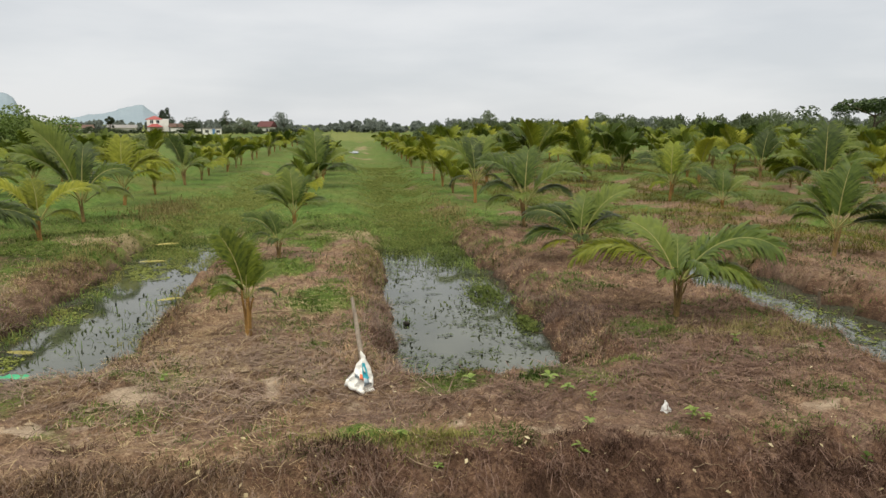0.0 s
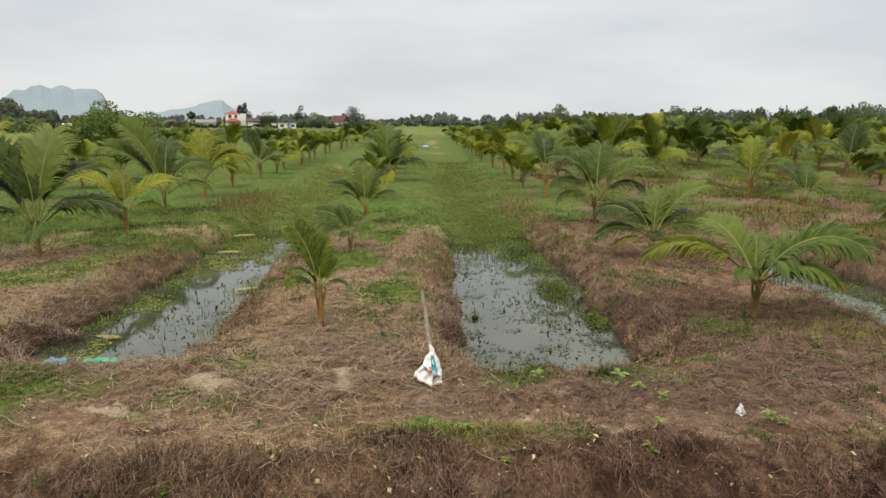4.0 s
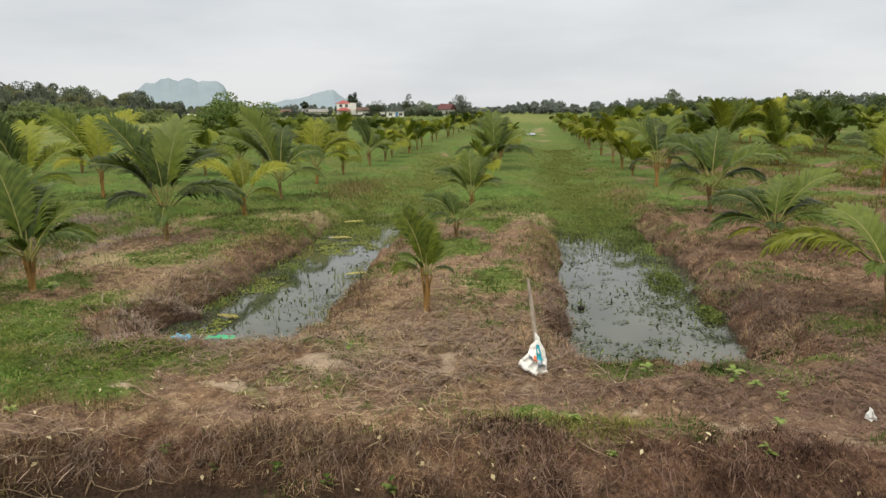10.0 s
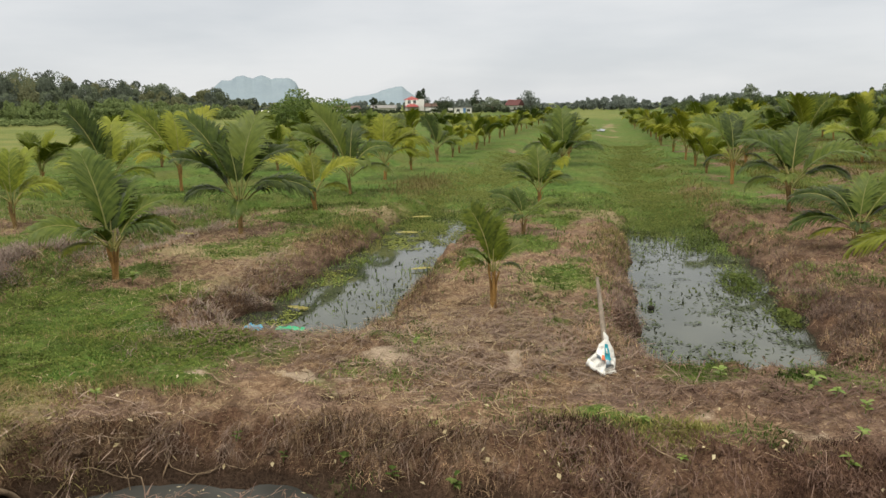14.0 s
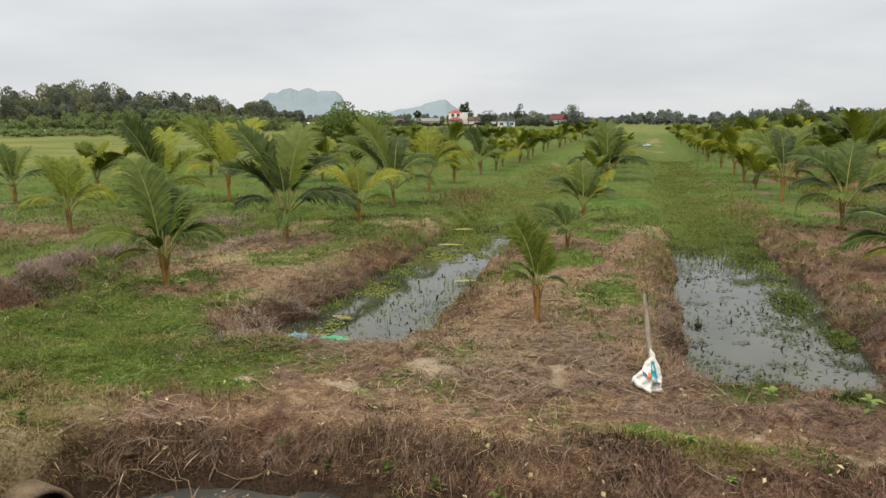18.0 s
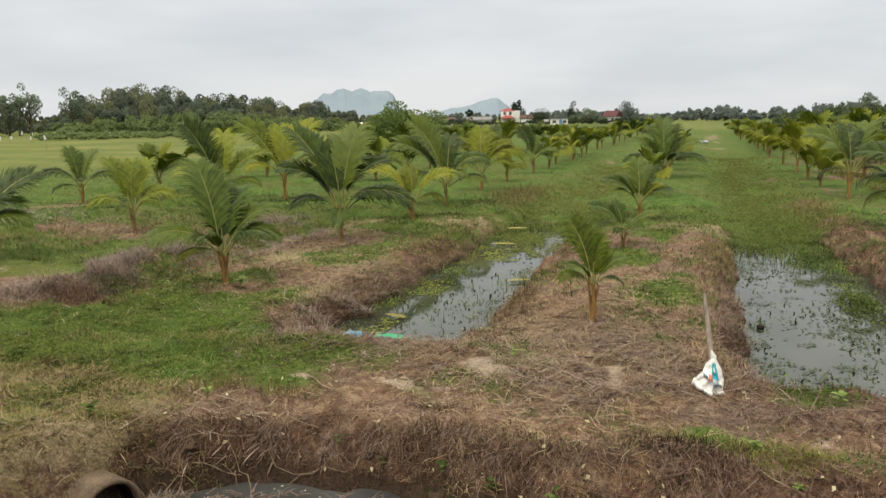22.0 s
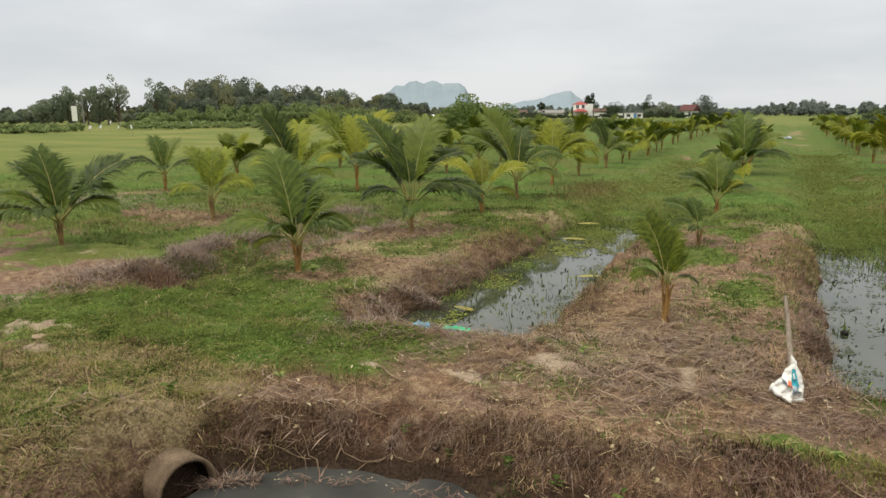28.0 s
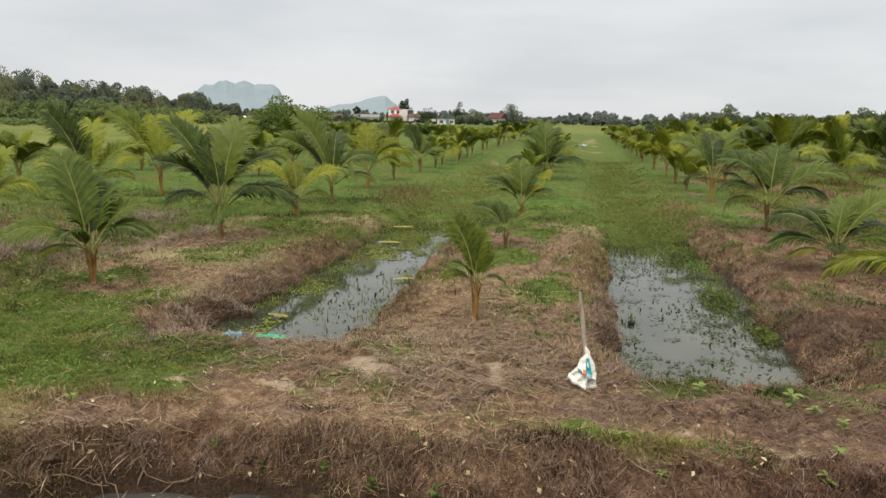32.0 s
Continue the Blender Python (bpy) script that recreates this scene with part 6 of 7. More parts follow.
def sack_shape(u, v, proud=0.0):
    """Half a sack, hung from its tied neck; its open mouth spills to one side."""
    xl = np.interp(v, [0, 0.12, 0.3, 0.6, 0.85, 1], [-0.018, -0.045, -0.085, -0.105, -0.175, -0.21])
    xr = np.interp(v, [0, 0.12, 0.3, 0.6, 0.85, 1], [0.018, 0.04, 0.075, 0.11, 0.115, 0.105])
    crease = fbm(u * 5 + v * 2, v * 6, 1.0, 3, 5) - 0.5
    x = xl + (xr - xl) * u + 0.03 * crease * v + 0.035
    y = -(0.03 + 0.12 * v ** 0.7 + proud) * np.sin(np.pi * np.clip(u * 0.9 + 0.05, 0, 1)) ** 0.7 + 0.07 * crease * np.minimum(v * 3, 1) + 0.02 * np.sin(u * 19 + v * 6) * v - 0.05 * np.exp(-((v - 0.5 - 0.25 * u) / 0.06) ** 2) * (u < 0.95)
    z = 0.385 * (1 - v) ** 0.9 + 0.015 + 0.10 * (1 - u) ** 1.6 * v + 0.03 * crease * v
    return np.stack([x, y + 0.05, z], -1)


def sack_back(u, v):
    s = sack_shape(u, v)
    s[..., 1] = 0.05 + 0.05 * v * np.sin(u * math.pi)
    return s


sack = tagged(new("sack"), "crumpled white woven plastic sack with teal and orange print", "sack")
sack.matrix_basis = pose(0.08, 8.02, float(ground_height(np.array([0.08]), np.array([8.02]))[0]) - 0.01, 0, 0, -6)
part("front", cloth("front", lambda u, v: sack_shape(u, v), 48, 40, SACK), sack)
part("back", cloth("back", sack_back, 24, 20, SACK), sack)
for nm, ink, u0, u1, v0, v1 in (("print", TEAL_INK, 0.46, 0.78, 0.13, 0.6), ("print", ORANGE_INK, 0.36, 0.52, 0.5, 0.68), ("print", GREY_INK, 0.62, 0.84, 0.6, 0.8), ("print", GREY_INK, 0.12, 0.3, 0.52, 0.68)):
    part(nm, cloth(nm, lambda u, v: sack_shape(u0 + (u1 - u0) * u + 0.1 * (v - 0.5), v0 + (v1 - v0) * v, 0.006), 10, 12, ink), sack)
part("lettering", cloth("lettering", lambda u, v: sack_shape(0.56 + 0.1 * u + 0.07 * (v - 0.5), 0.26 + 0.16 * v, 0.011), 6, 8, SACK), sack)
part("rolled_hem", mesh_of("rolled_hem", *sweep([tuple(sack_shape(np.array(q), np.array(0.96))) for q in np.linspace(0, 1, 18)], [0.03 + 0.01 * math.sin(k * 1.9) + 0.012 * (k < 4) for k in range(18)], 8), [SACK], True), sack)
part("neck", mesh_of("neck", *sweep([(0.035, 0.05, 0.37), (0.03, 0.06, 0.41), (0.01, 0.06, 0.45), (0.0, 0.06, 0.48)], [0.026, 0.03, 0.016, 0.004], 7), [SACK], True), sack)
tagged(new("wooden_handle", mesh_of("wooden_handle", *sweep([(0.15, 8.16, -0.02), (0.125, 8.3, 0.12), (0.07, 8.58, 0.46), (0.03, 8.78, 0.70), (0.0, 8.92, 0.875)], [0.033, 0.032, 0.03, 0.025, 0.02], 10), [WOOD], True)),
       "weathered grey wooden handle standing out of a sack", "tool")

litter = tagged(new("plastic_litter", cloth("plastic_litter", lambda u, v: np.stack([0.15 * (u - 0.5) * (1.05 - v) - 0.015 * v + 0.006 * np.sin(v * 11), -0.06 * (1 - v) * np.sin(u * 3.14) + 0.012 * np.sin(u * 13 + v * 6) * (1 - v), 0.15 * v + 0.008 * np.sin(u * 12) * (1 - v)], -1), 14, 12, PLASTIC)),
                "peaked scrap of crumpled white plastic on the bund", "litter")
litter.matrix_basis = pose(3.33, 7.04, float(ground_height(np.array([3.33]), np.array([7.04]))[0])) @ Matrix.Scale(0.82, 4)
BLUE_PLASTIC = plain("light_blue_plastic", (0.03, 0.22, 0.42), (0.09, 0.4, 0.6), 12, 0.4, 0.4, 0.4)
GREEN_NET = plain("green_plastic_net", (0.02, 0.24, 0.12), (0.05, 0.38, 0.2), 14, 0.6, 0.3, 0.5)


def crumple(sx, sy, h, seed):
    return lambda u, v: np.stack([sx * (u - 0.5) + 0.04 * (fbm(u * 5, v * 5, 1, 2, seed) - 0.5), sy * (v - 0.5) + 0.05 * (fbm(u * 5, v * 5, 1, 2, seed + 1) - 0.5), h * (fbm(u * 4, v * 4, 1, 3, seed + 2)) * np.sin(u * math.pi) ** 0.5], -1)


b = tagged(new("plastic_bag", cloth("plastic_bag", crumple(0.26, 0.2, 0.14, 3), 16, 12, BLUE_PLASTIC)), "crumpled light blue plastic bag at the water's edge", "litter")
b.matrix_basis = pose(-5.08, 9.72, WATER_Z + 0.1) @ Matrix.Diagonal((1.1, 1.1, 1.0, 1))
b = tagged(new("net_scrap", cloth("net_scrap", crumple(0.45, 0.15, 0.08, 9), 24, 10, GREEN_NET)), "scrap of green plastic netting at the water's edge", "litter")
b.matrix_basis = pose(-4.55, 9.9, WATER_Z + 0.08, 0, 0, 8)

# culvert pipe under the crossing
CONCRETE = plain("muddy_concrete", (0.075, 0.052, 0.036), (0.2, 0.145, 0.1), 5, 0.9, 0.2, 0.7)


def ring_tube(r0, r1, length, sides=40):
    a = np.arange(sides) / sides * 2 * np.pi
    rings = [(r1, -length), (r1, -0.02), (r1 - 0.012, 0), (r0 + 0.012, 0), (r0, -0.02), (r0, -length)]
    V = np.concatenate([np.stack([np.full(sides, x), np.cos(a) * r, np.sin(a) * r], 1) for r, x in rings])
    i = np.arange(len(rings) * sides).reshape(len(rings), sides)
    j = np.roll(i, -1, 1)
    F = np.stack([i[:-1], j[:-1], j[1:], i[1:]], -1).reshape(-1, 4)
    shut = np.stack([i[0], j[0], j[-1], i[-1]], -1)
    centre = np.stack([i[-1][:sides // 2], i[-1][::-1][:sides // 2], np.roll(i[-1][::-1], -1)[:sides // 2], np.roll(i[-1], -1)[:sides // 2]], -1)
    return V, np.concatenate([F, shut, centre[:-1]])


pipe = tagged(new("culvert_pipe", mesh_of("culvert_pipe", *ring_tube(0.27, 0.315, 2.0), [CONCRETE], True)), "mud-stained concrete culvert pipe with a dark mouth in the bank", "pipe")
pipe.matrix_basis = pose(-4.98, 4.66, -0.51, 0, 0, -14)
# Near-black puts the shade inside the pipe into the lining's colour.
PIPE_SHADE = plain("pipe_shade_black", (0.003, 0.0025, 0.002), (0.01, 0.008, 0.006), 8, 0.6, 0.2, 0.4)
V, F = ring_tube(0.25, 0.268, 1.9)
V[:, 0] -= 0.07
part("inner_wall", mesh_of("inner_wall", V, F, [PIPE_SHADE], True), pipe, label="pipe lining coloured black for the shade inside")


# Added disc, black for the unlit depth; it shuts out light from behind.
cap = bmesh.new()
bmesh.ops.create_circle(cap, cap_ends=True, segments=32, radius=0.262, matrix=pose(-1.2, 0, 0, 0, 90, 0))
part("inner_mud", from_bm("inner_mud", cap, PIPE_SHADE), pipe, label="added black disc for the pipe's shaded depth")


# ---- small plants, roots, sticks and fallen fronds ----
def weed(x, y, s, leaves, seed, mat=GRASS, label="small broad-leaved green weed"):
    r = np.random.default_rng(seed)
    z = float(ground_height(np.array([x]), np.array([y]))[0])
    root = tagged(new("weed"), label, "plant")
    root.matrix_basis = pose(x, y, z)
    part("stem", mesh_of("stem", *sweep([(0, 0, -0.02), (0.01, 0, s * 0.5), (0.02, 0.01, s)], [0.006, 0.005, 0.003], 5), [mat]), root)
    for k in range(leaves):
        a, up, zz = k * 2.4 + r.uniform(-0.4, 0.4), r.uniform(0.1, 0.9), s * r.uniform(0.3, 1.0)
        L, W = s * r.uniform(0.55, 0.9), s * r.uniform(0.16, 0.26)
        q = np.linspace(0, 1, 5)
        cx, cz = L * q * math.cos(up), L * (q * math.sin(up) - 0.35 * q ** 2)
        hw = W * np.sin(np.pi * np.clip(q * 0.92 + 0.06, 0, 1))
        V = np.concatenate([np.stack([cx, hw, cz + 0.2 * hw], 1), np.stack([cx, 0 * q, cz], 1), np.stack([cx, -hw, cz + 0.2 * hw], 1)])
        i = np.arange(15).reshape(3, 5)
        F = np.stack([i[:-1, :-1], i[:-1, 1:], i[1:, 1:], i[1:, :-1]], -1).reshape(-1, 4)
        part("leaf", mesh_of("leaf", V, F, [mat], True), root, pose(0.01, 0, zz, 0, 0, math.degrees(a)))


FRESH = leafy("fresh_weed_leaf", (0.10, 0.17, 0.03), (0.18, 0.26, 0.05), (0.28, 0.33, 0.09), 0.5, 0.3, 0.3)
for k, (x, y, s, n) in enumerate(((2.23, 7.79, 0.16, 9), (2.4, 7.6, 0.12, 7), (2.57, 7.27, 0.12, 8), (2.36, 6.73, 0.12, 7), (3.5, 6.79, 0.13, 9), (3.62, 6.72, 0.1, 7), (2.11, 6.23, 0.12, 7), (-7.7, 10.64, 0.22, 9), (-9.4, 11.1, 0.16, 9), (-9.8, 11.2, 0.16, 8),
                                  (-10.1, 11.0, 0.14, 8), (0.45, 6.6, 0.09, 9), (0.75, 6.2, 0.09, 6), (-2.23, 8.46, 0.12, 7), (1.32, 7.89, 0.14, 8), (-5.0, 6.1, 0.13, 7), (5.3, 9.2, 0.14, 8))):
    weed(x, y, s, n, 300 + k, FRESH)

ROOT = plain("dry_root", (0.1, 0.068, 0.046), (0.33, 0.245, 0.165), 10, 0.9, 0.1, 0.5)


def root_tangle(seed, n, x0, x1, spread, label):
    r = np.random.default_rng(seed)
    verts, faces, base = [], [], 0
    for k in range(n):
        x = r.uniform(x0, x1)
        y = bank_top(x) - r.uniform(-0.05, 0.5)
        z = float(ground_height(np.array([x]), np.array([y]))[0]) + 0.03
        a, pts = r.uniform(0, 6.28), []
        px, py, pz = x, y, z
        for q in range(7):
            pts.append((px, py, pz))
            a += r.uniform(-0.9, 0.9)
            px += math.cos(a) * spread * 0.16
            py = max(py + math.sin(a) * spread * 0.1, bank_foot(px) + 0.3)
            g = float(ground_height(np.array([px]), np.array([py]))[0])
            pz = max(g + r.uniform(0.01, 0.07), -0.45)
        V, F = sweep(pts, [0.0065, 0.006, 0.0055, 0.005, 0.004, 0.003, 0.0015], 5)
        verts.append(V)
        faces.append(F + base)
        base += len(V)
    return tagged(new("dry_roots", mesh_of("dry_roots", np.concatenate(verts), np.concatenate(faces), [ROOT], True)), label, "roots", kind="stuff")


root_tangle(31, 11, -5.0, -3.5, 0.75, "tangle of pale dry roots and stalks over the eroded bank")
root_tangle(32, 10, -3.6, 5.5, 0.4, "thin dry roots hanging from the bund's edge")

for k, (x, y, L, turn, rad) in enumerate(((-4.07, 6.85, 0.6, -35, 0.012), (-4.5, 5.75, 0.9, 25, 0.018), (-2.9, 6.9, 0.35, 60, 0.01), (0.5, 6.35, 0.8, -50, 0.009), (-0.5, 6.7, 0.4, 10, 0.008), (-10.9, 14.2, 0.8, -30, 0.03), (-2.2, 9.2, 0.5, 15, 0.009), (-1.2, 11.6, 0.9, 5, 0.014), (2.0, 8.3, 0.3, 40, 0.008), (3.9, 6.6, 0.35, 100, 0.01))):
    z = float(ground_height(np.array([x]), np.array([y]))[0])
    st = tagged(new("dry_stick", mesh_of("dry_stick", *sweep([(-L / 2, 0, 0.015), (-L * 0.2, 0.03 * L, 0.04), (L * 0.15, -0.02 * L, 0.035), (L / 2, 0.06 * L, 0.02)], [rad, rad * 0.9, rad * 0.7, rad * 0.4], 6), [ROOT], True)), "pale dry stick lying on the ground", "stick", "sticks on the ground")
    st.matrix_basis = pose(x, y, z, 0, 0, turn)

DRY_FROND = leafy("dry_yellow_frond", (0.2, 0.17, 0.04), (0.33, 0.29, 0.07), (0.46, 0.4, 0.13), 0.7, 0.15, 0.2)
V, F, M = frond_arrays(6, -6, 26, 77)
V[:, 2] = V[:, 2] * 0.15 + 0.02
fallen = mesh_of("fallen_frond", V, F, [DRY_FROND, ROOT], False, M)
for k, (x, y, z, s, turn) in enumerate(((-5.4, 18.4, WATER_Z + 0.06, 1.0, 10), (-5.5, 20.4, -0.3, 1.0, 30), (-5.3, 11.3, WATER_Z + 0.03, 0.7, -15), (-3.9, 14.3, WATER_Z + 0.03, 0.8, 30), (-9.0, 15.0, 0.05, 0.8, 160))):
    f = tagged(new("fallen_frond", fallen), "fallen yellow palm frond lying in the ditch", "frond", "fallen fronds")
    f.matrix_basis = pose(x, y, z, 0, 0, turn) @ Matrix.Diagonal((s * 0.75, s * 0.5, s, 1))

# clods and pale stones on the bund
STONE = plain("pale_clay_clod", (0.2, 0.145, 0.1), (0.4, 0.31, 0.22), 9, 0.95, 0.1, 0.8)
r = random.Random(9)
for k, (x, y, s) in enumerate(((-3.0, 7.9, 0.16), (-2.8, 7.75, 0.1), (-3.5, 7.3, 0.13), (-3.25, 7.4, 0.1), (-1.3, 8.6, 0.1), (2.6, 6.75, 0.11), (3.9, 6.85, 0.09), (-9.4, 6.6, 0.22), (-9.0, 6.2, 0.2), (1.6, 7.2, 0.07), (4.6, 6.9, 0.08), (-1.9, 8.9, 0.09), (-0.9, 9.6, 0.08))):
    bm = bmesh.new()
    bmesh.ops.create_icosphere(bm, subdivisions=2, radius=1)
    for v in bm.verts:
        v.co *= 1 + 0.8 * (noise.noise(v.co * 1.9 + Vector((k * 3.1, 0, 0))))
    z = float(ground_height(np.array([x]), np.array([y]))[0])
    c = tagged(new("clay_clod", from_bm("clay_clod", bm, STONE, True)), "pale lump of dry clay in the dead grass", "clod", "clods on the bund")
    c.matrix_basis = pose(x, y, z, 0, 0, r.uniform(0, 360)) @ Matrix.Diagonal((s * 0.55, s * 0.4, s * 0.16, 1))

HUSK = plain("black_rotten_husk", (0.008, 0.007, 0.006), (0.03, 0.024, 0.02), 20, 0.8, 0.2, 0.8)
bm = bmesh.new()
bmesh.ops.create_icosphere(bm, subdivisions=3, radius=0.055)
for v in bm.verts:
    v.co *= 1 + 0.25 * noise.noise(v.co * 9)
husk = tagged(new("coconut_husk", from_bm("coconut_husk", bm, HUSK, True)), "black rotten coconut husk at the ditch's edge", "husk")
husk.matrix_basis = pose(0.93, 12.3, WATER_Z + 0.03) @ Matrix.Diagonal((1.1, 0.9, 0.8, 1))
tagged(new("ditch_stake", mesh_of("ditch_stake", *sweep([(9.0, 12.7, -0.9), (9.01, 12.7, -0.35), (8.99, 12.71, -0.12)], [0.032, 0.03, 0.026], 8), [BARK], True)), "short dark stake standing in the ditch", "stake")
pud = bmesh.new()
bmesh.ops.create_circle(pud, cap_ends=True, segments=28, radius=1)
for v in pud.verts:
    v.co *= 1 + 0.3 * noise.noise(v.co * 1.6)
zz = float(ground_height(np.array([0.5]), np.array([83.0]))[0])
puddle = tagged(new("water_puddle", from_bm("water_puddle", pud, WATER)), "shallow bright puddle on the track between the palms", "water", kind="structure")
puddle.matrix_basis = pose(0.5, 83, zz + 0.06) @ Matrix.Diagonal((0.55, 3.0, 1, 1))

# pale leaf scraps strewn over the bund
SCRAP = leafy("pale_leaf_scraps", (0.22, 0.16, 0.08), (0.42, 0.34, 0.2), (0.62, 0.55, 0.38), 0.8, 0.1, 0.1)
r = np.random.default_rng(180)
n = 420
x, y = r.uniform(-6.5, 6, n), r.uniform(5.0, 9.5, n) - np.where(r.random(n) < 0.4, r.uniform(0, 1.5, n), 0)
z = ground_height(x, y)
ok = (z > -0.45) & (y > 4.9)
x, y, z = x[ok], y[ok], z[ok] + 0.03
m = len(x)
a, sz = r.uniform(0, 6.28, m), r.uniform(0.008, 0.03, m)
d = np.stack([np.cos(a) * sz, np.sin(a) * sz, r.uniform(-0.6, 0.6, m) * sz], 1)
e = np.stack([-np.sin(a) * sz * 0.45, np.cos(a) * sz * 0.45, r.uniform(-0.3, 0.3, m) * sz], 1)
P = np.stack([x, y, z], 1)
tagged(new("leaf_scraps", mesh_of("leaf_scraps", np.stack([P - d, P - e, P + d, P + e], 1).reshape(-1, 3), np.arange(m * 4).reshape(-1, 4), [SCRAP])), "pale dry leaf scraps strewn over the bund", "leaf litter", kind="stuff")
for k, (x, y, s, n) in enumerate(((-2.3, 5.95, 0.12, 7), (-1.8, 5.85, 0.1, 6), (-1.2, 5.75, 0.13, 8), (-2.9, 5.95, 0.1, 6), (0.9, 5.6, 0.11, 7), (-3.4, 6.0, 0.09, 6), (3.1, 5.5, 0.1, 6), (-5.7, 5.2, 0.15, 8), (-6.6, 4.9, 0.13, 8), (4.9, 6.0, 0.11, 7), (-8.3, 6.6, 0.14, 8), (6.3, 8.8, 0.12, 7))):
    weed(x, y, s, n, 340 + k, GRASS)

# sods breaking away along the bund's edge
SOD = plain("dark_root_sod", (0.07, 0.045, 0.031), (0.24, 0.16, 0.11), 16, 0.95, 0.1, 1.0, distance=0.03)
r = random.Random(44)
for k in range(16):
    x = -5.0 + 10.6 * (k + r.random()) / 16
    y = float(bank_top(x)) + r.uniform(-0.55, 0.05)
    y = max(y, float(bank_foot(x)) + 0.12)
    z = float(ground_height(np.array([x]), np.array([y]))[0])
    bm = bmesh.new()
    bmesh.ops.create_icosphere(bm, subdivisions=3, radius=1)
    for v in bm.verts:
        v.co *= 1 + 0.9 * noise.noise(v.co * 1.6 + Vector((k * 2.3, 0, 0))) + 0.5 * noise.noise(v.co * 4.1 + Vector((0, k * 1.7, 0)))
    s = r.uniform(0.06, 0.12)
    c = tagged(new("earth_sod", from_bm("earth_sod", bm, SOD, True)), "dark root-bound sod breaking off the bank", "clod", "sods along the bund")
    c.matrix_basis = pose(x, y, z - 0.045, r.uniform(-20, 20), 0, r.uniform(0, 360)) @ Matrix.Diagonal((s, s * 0.7, s * 0.55, 1))

TUFT = leafy("yellow_green_tuft", (0.11, 0.125, 0.028), (0.22, 0.21, 0.062), (0.39, 0.34, 0.135), 0.8, 0.35, 0.05)
for k, (cx, cy, n, s, mat, what) in enumerate(((-5.65, 5.35, 300, 0.12, TUFT, "yellow-green"), (-6.4, 5.0, 260, 0.12, TUFT, "yellow-green"), (-7.3, 5.6, 300, 0.13, TUFT, "yellow-green"), (-8.2, 5.6, 300, 0.13, TUFT, "yellow-green"), (-7.6, 6.5, 260, 0.11, DEAD, "brown"), (-4.3, 6.55, 240, 0.1, DEAD, "brown"), (-2.6, 6.75, 240, 0.09, DEAD_RED, "red-brown"),
                                              (0.85, 6.55, 420, 0.12, TUFT, "yellow-green"), (0.35, 6.6, 240, 0.1, TUFT, "yellow-green"), (-0.4, 6.7, 170, 0.09, TUFT, "yellow-green"), (0.6, 6.45, 160, 0.1, TUFT, "yellow-green"), (1.2, 8.35, 300, 0.11, GRASS, "green"), (2.3, 8.2, 320, 0.12, GRASS, "green"), (2.9, 8.0, 200, 0.12, GRASS, "green"), (-1.9, 8.3, 150, 0.08, GRASS, "green"), (-2.9, 9.6, 260, 0.1, GRASS, "green"),
                                              (0.0, 10.6, 320, 0.09, GRASS, "green"), (-3.3, 11.2, 260, 0.1, GRASS, "green"), (-0.4, 14.0, 320, 0.12, GRASS, "green"), (-0.9, 7.0, 120, 0.08, GRASS, "green"), (-0.2, 6.1, 120, 0.09, TUFT, "yellow-green"), (3.6, 8.6, 260, 0.1, GRASS, "green"), (4.3, 10.2, 400, 0.1, GRASS, "green"), (6.0, 8.5, 260, 0.1, DEAD, "brown"), (5.1, 7.55, 260, 0.08, GRASS, "green"), (5.6, 7.5, 260, 0.08, GRASS, "green"), (4.05, 9.9, 420, 0.09, GRASS, "green"), (4.4, 10.0, 300, 0.08, GRASS, "green"),
                                              (-4.6, 5.3, 160, 0.12, TUFT, "yellow-green"), (-2.2, 5.75, 160, 0.1, GRASS, "green"), (-5.3, 8.9, 240, 0.1, DEAD_RED, "red-brown"), (-6.1, 9.7, 300, 0.12, DEAD_RED, "red-brown"))):
    r = np.random.default_rng(400 + k)
    x, y = r.normal(cx, 0.17, n), r.normal(cy, 0.1, n)
    z = ground_height(x, y)
    tagged(new("grass_tuft", blade_mesh("grass_tuft", x, y, z - 0.01, s * r.uniform(0.5, 1.4, n), r.uniform(0.005, 0.011, n), r.uniform(0.4, 1.5, n), r.uniform(0.2, 1.2, n), r, mat)), f"low tuft of {what} grass on the beds", "grass", kind="stuff")

# weeds growing along the water's edges
for seed, (c0, w, near, far) in enumerate(DITCHES[3:6]):
    r = np.random.default_rng(500 + seed)
    n = (12000, 6000, 8000)[seed]
    x = c0 + r.choice((-1, 1), n) * (w + r.uniform(-0.25, 0.75, n))
    y = near + (far + 6 - near) * r.random(n) ** 1.2
    z = np.maximum(ground_height(x, y), WATER_Z)
    ok = r.random(n) < 1.2 * step(0.46 if seed else 0.4, 0.62, fbm(x, y, 0.8, 3, 90 + seed)) * (0.3 + 1.2 * step(0.4, 0.6, fbm(x, y, 3.0, 2, 95))) * (0.45 + 0.55 * step(11, 15, y))
    m = ok.sum()
    tagged(new("bank_weeds", blade_mesh("bank_weeds", x[ok], y[ok], z[ok] - 0.01, r.uniform(0.06, 0.2, m), r.uniform(0.006, 0.016, m), r.uniform(0.2, 1.3, m), r.uniform(0.2, 1.3, m), r, GRASS if seed else TUFT)), "green weeds growing along the ditch's edge", "weeds", kind="stuff")

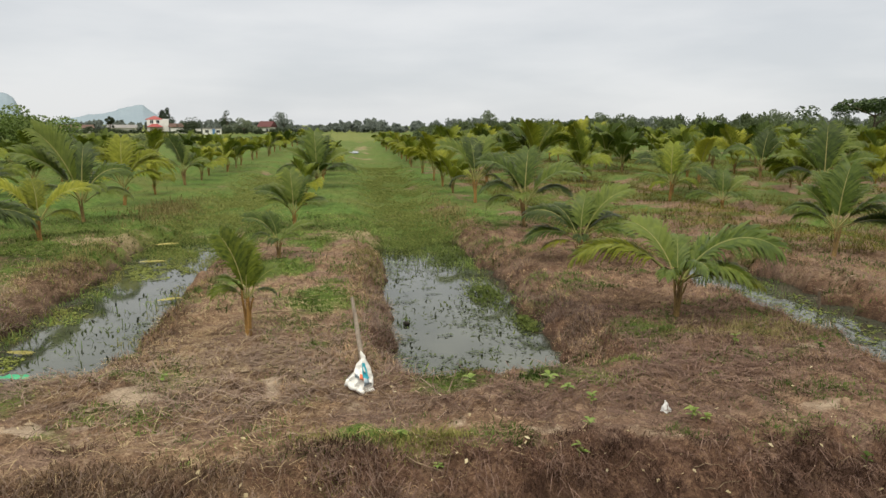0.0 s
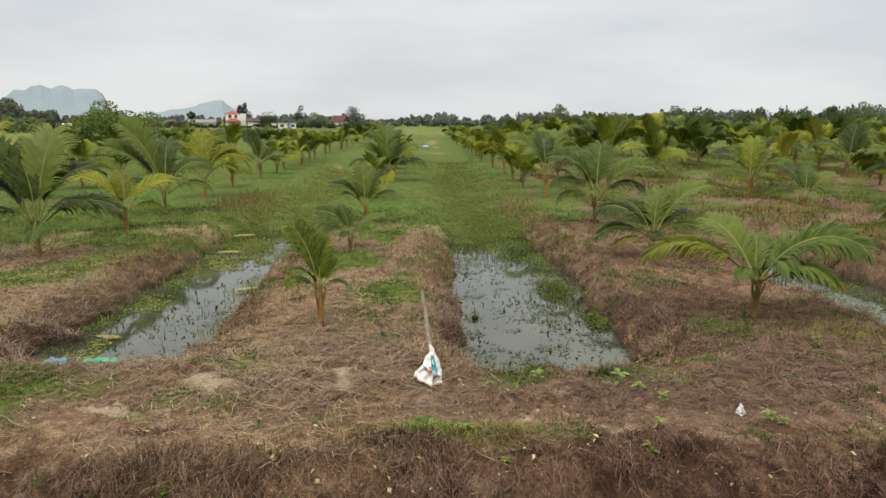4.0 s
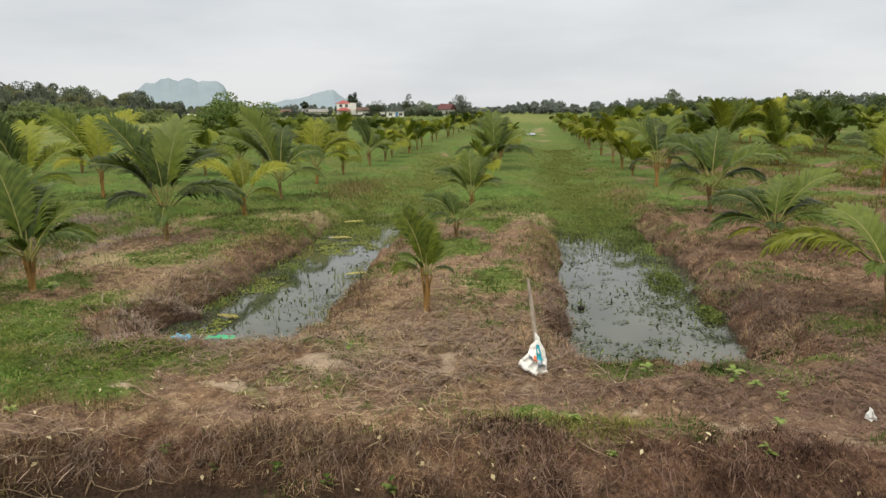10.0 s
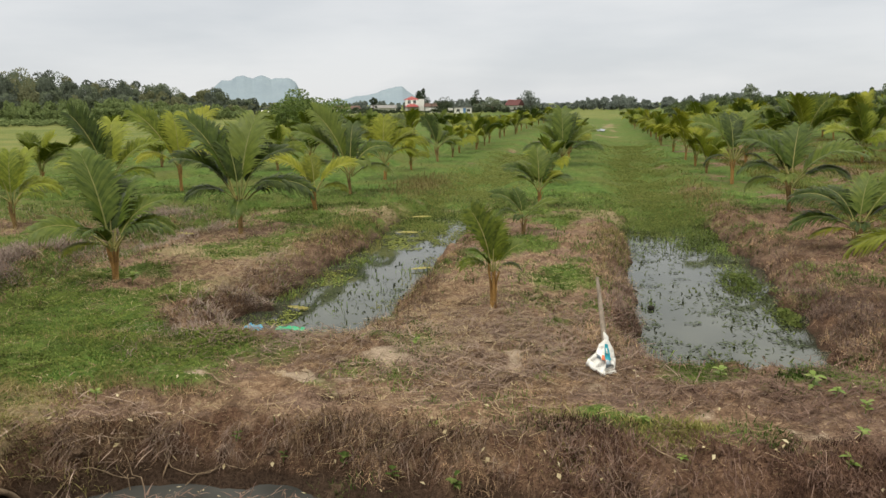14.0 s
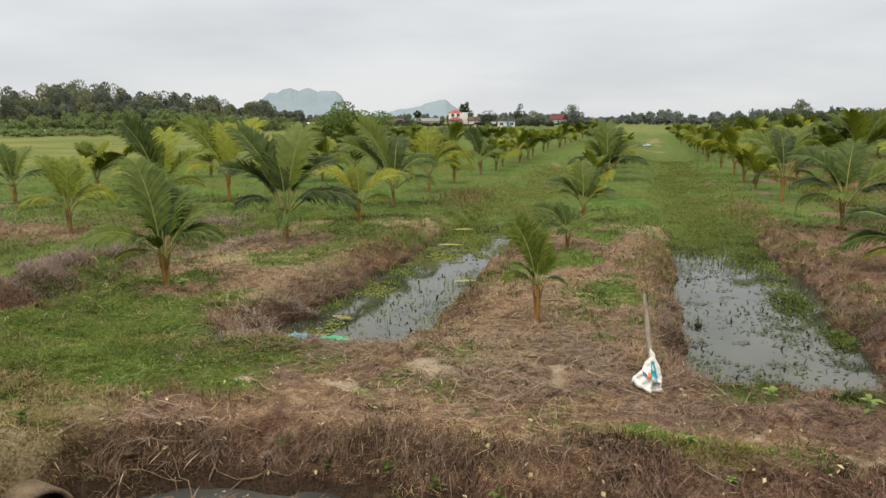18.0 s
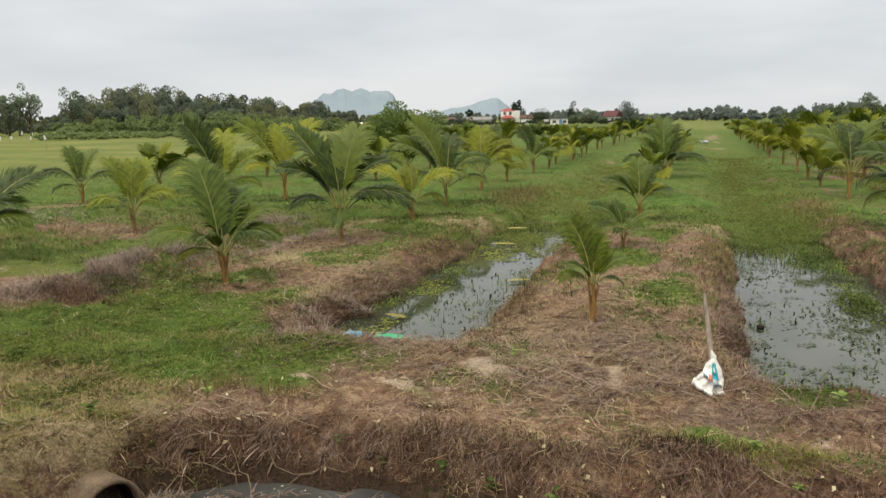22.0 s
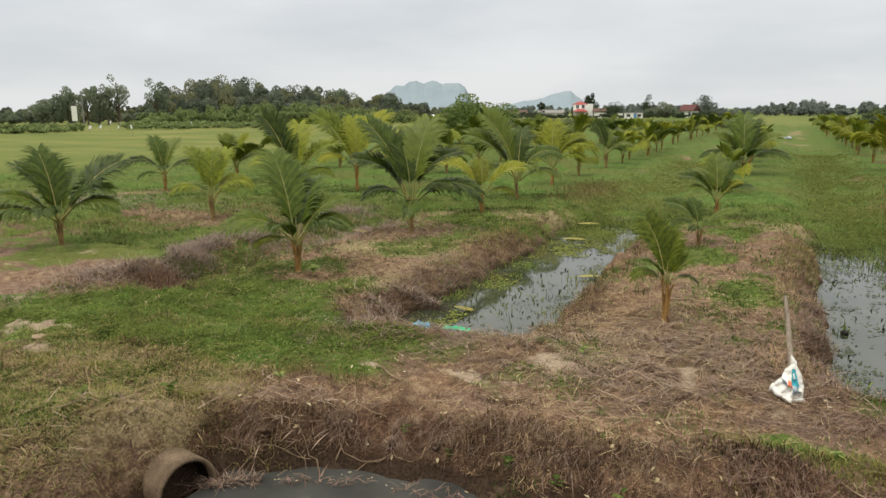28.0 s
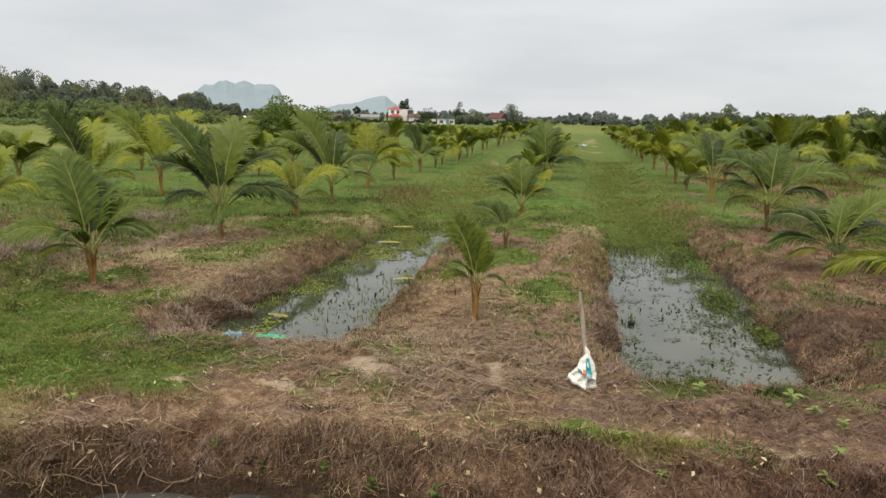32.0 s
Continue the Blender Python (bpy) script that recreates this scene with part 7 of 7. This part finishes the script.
# dark sprigs standing in the water
SPRIG = leafy("dark_water_sprig", (0.008, 0.014, 0.005), (0.022, 0.034, 0.01), (0.07, 0.085, 0.025), 0.7, 0.1, 0.1)
for seed, (c0, w, y0, y1, n) in enumerate(((1.9, 1.2, 9.3, 20, 1500), (-4.4, 1.1, 9.5, 18, 900), (8.4, 0.9, 8.5, 20, 500))):
    r = np.random.default_rng(520 + seed)
    x, y = r.uniform(c0 - w, c0 + w, n), r.uniform(y0, y1, n)
    ok = (fbm(x, y, 1.2, 2, 97 + seed) > 0.4) & (ground_height(x, y) < WATER_Z)
    m = ok.sum()
    tagged(new("water_sprigs", blade_mesh("water_sprigs", x[ok], y[ok], np.full(m, WATER_Z - 0.002), r.uniform(0.04, 0.1, m), r.uniform(0.02, 0.045, m), np.where(r.random(m) < 0.25, r.uniform(0.4, 1.2, m), r.uniform(0.03, 0.3, m)), r.uniform(0.0, 0.3, m), r, SPRIG)), "small dark sprigs standing in the ditch water", "water plants", kind="stuff")

# olive and dry grass over the culvert crossing
r = np.random.default_rng(540)
for mat, label, n, L in ((TUFT, "olive grass over the culvert crossing", 9000, 0.09), (STRAW, "short dry stalks over the culvert crossing", 12000, 0.08), (GRASS, "green grass over the culvert crossing", 6000, 0.08)):
    x, y = r.uniform(-9.0, -5.1, n), r.uniform(3.3, 6.6, n)
    z = ground_height(x, y)
    ok = (z > -0.35) & (cover(x, y)[1] < 0.25) & (r.random(n) < 0.1 + 1.3 * step(0.42, 0.62, fbm(x, y, 1.6, 3, int(n / 500))))
    m = ok.sum()
    tagged(new("rough_grass", blade_mesh("rough_grass", x[ok], y[ok], z[ok] - 0.01, L * r.uniform(0.5, 1.5, m), r.uniform(0.005, 0.011, m), r.uniform(0.1, 1.3, m), r.uniform(0.2, 1.2, m), r, mat)), label, "grass", kind="stuff")

# leaf scraps drifting along the bund's waterline
r = np.random.default_rng(560)
m = 80
x = r.uniform(-4.9, 5.5, m)
y = bank_foot(x) + 0.25 - np.abs(r.normal(0, 0.22, m))
a, sz = r.uniform(0, 6.28, m), r.uniform(0.008, 0.024, m)
P = np.stack([x, y, np.full(m, -0.542)], 1)
d = np.stack([np.cos(a) * sz, np.sin(a) * sz, r.uniform(0, 0.25, m) * sz], 1)
e = np.stack([-np.sin(a) * sz * 0.4, np.cos(a) * sz * 0.4, 0 * a], 1)
tagged(new("drifting_leaves", mesh_of("drifting_leaves", np.stack([P - d, P - e, P + d, P + e], 1).reshape(-1, 3), np.arange(m * 4).reshape(-1, 4), [SCRAP])), "pale leaf scraps drifting at the water's edge", "leaf litter", kind="stuff")

# larger curled dead leaves on the bund's face
r = np.random.default_rng(720)
n = 110
x = r.uniform(-4.6, 5.0, n)
y = bank_foot(x) + (bank_top(x) + 0.3 - bank_foot(x)) * r.random(n)
z = ground_height(x, y)
ok = z > -0.5
m = ok.sum()
tagged(new("curled_leaves", leaf_cards("curled_leaves", x[ok], y[ok], z[ok] + r.uniform(0.05, 0.11, m), r.uniform(0.012, 0.038, m), r, SCRAP, 0.7)), "pale curled dead leaves caught on the bund's face", "leaf litter", kind="stuff")
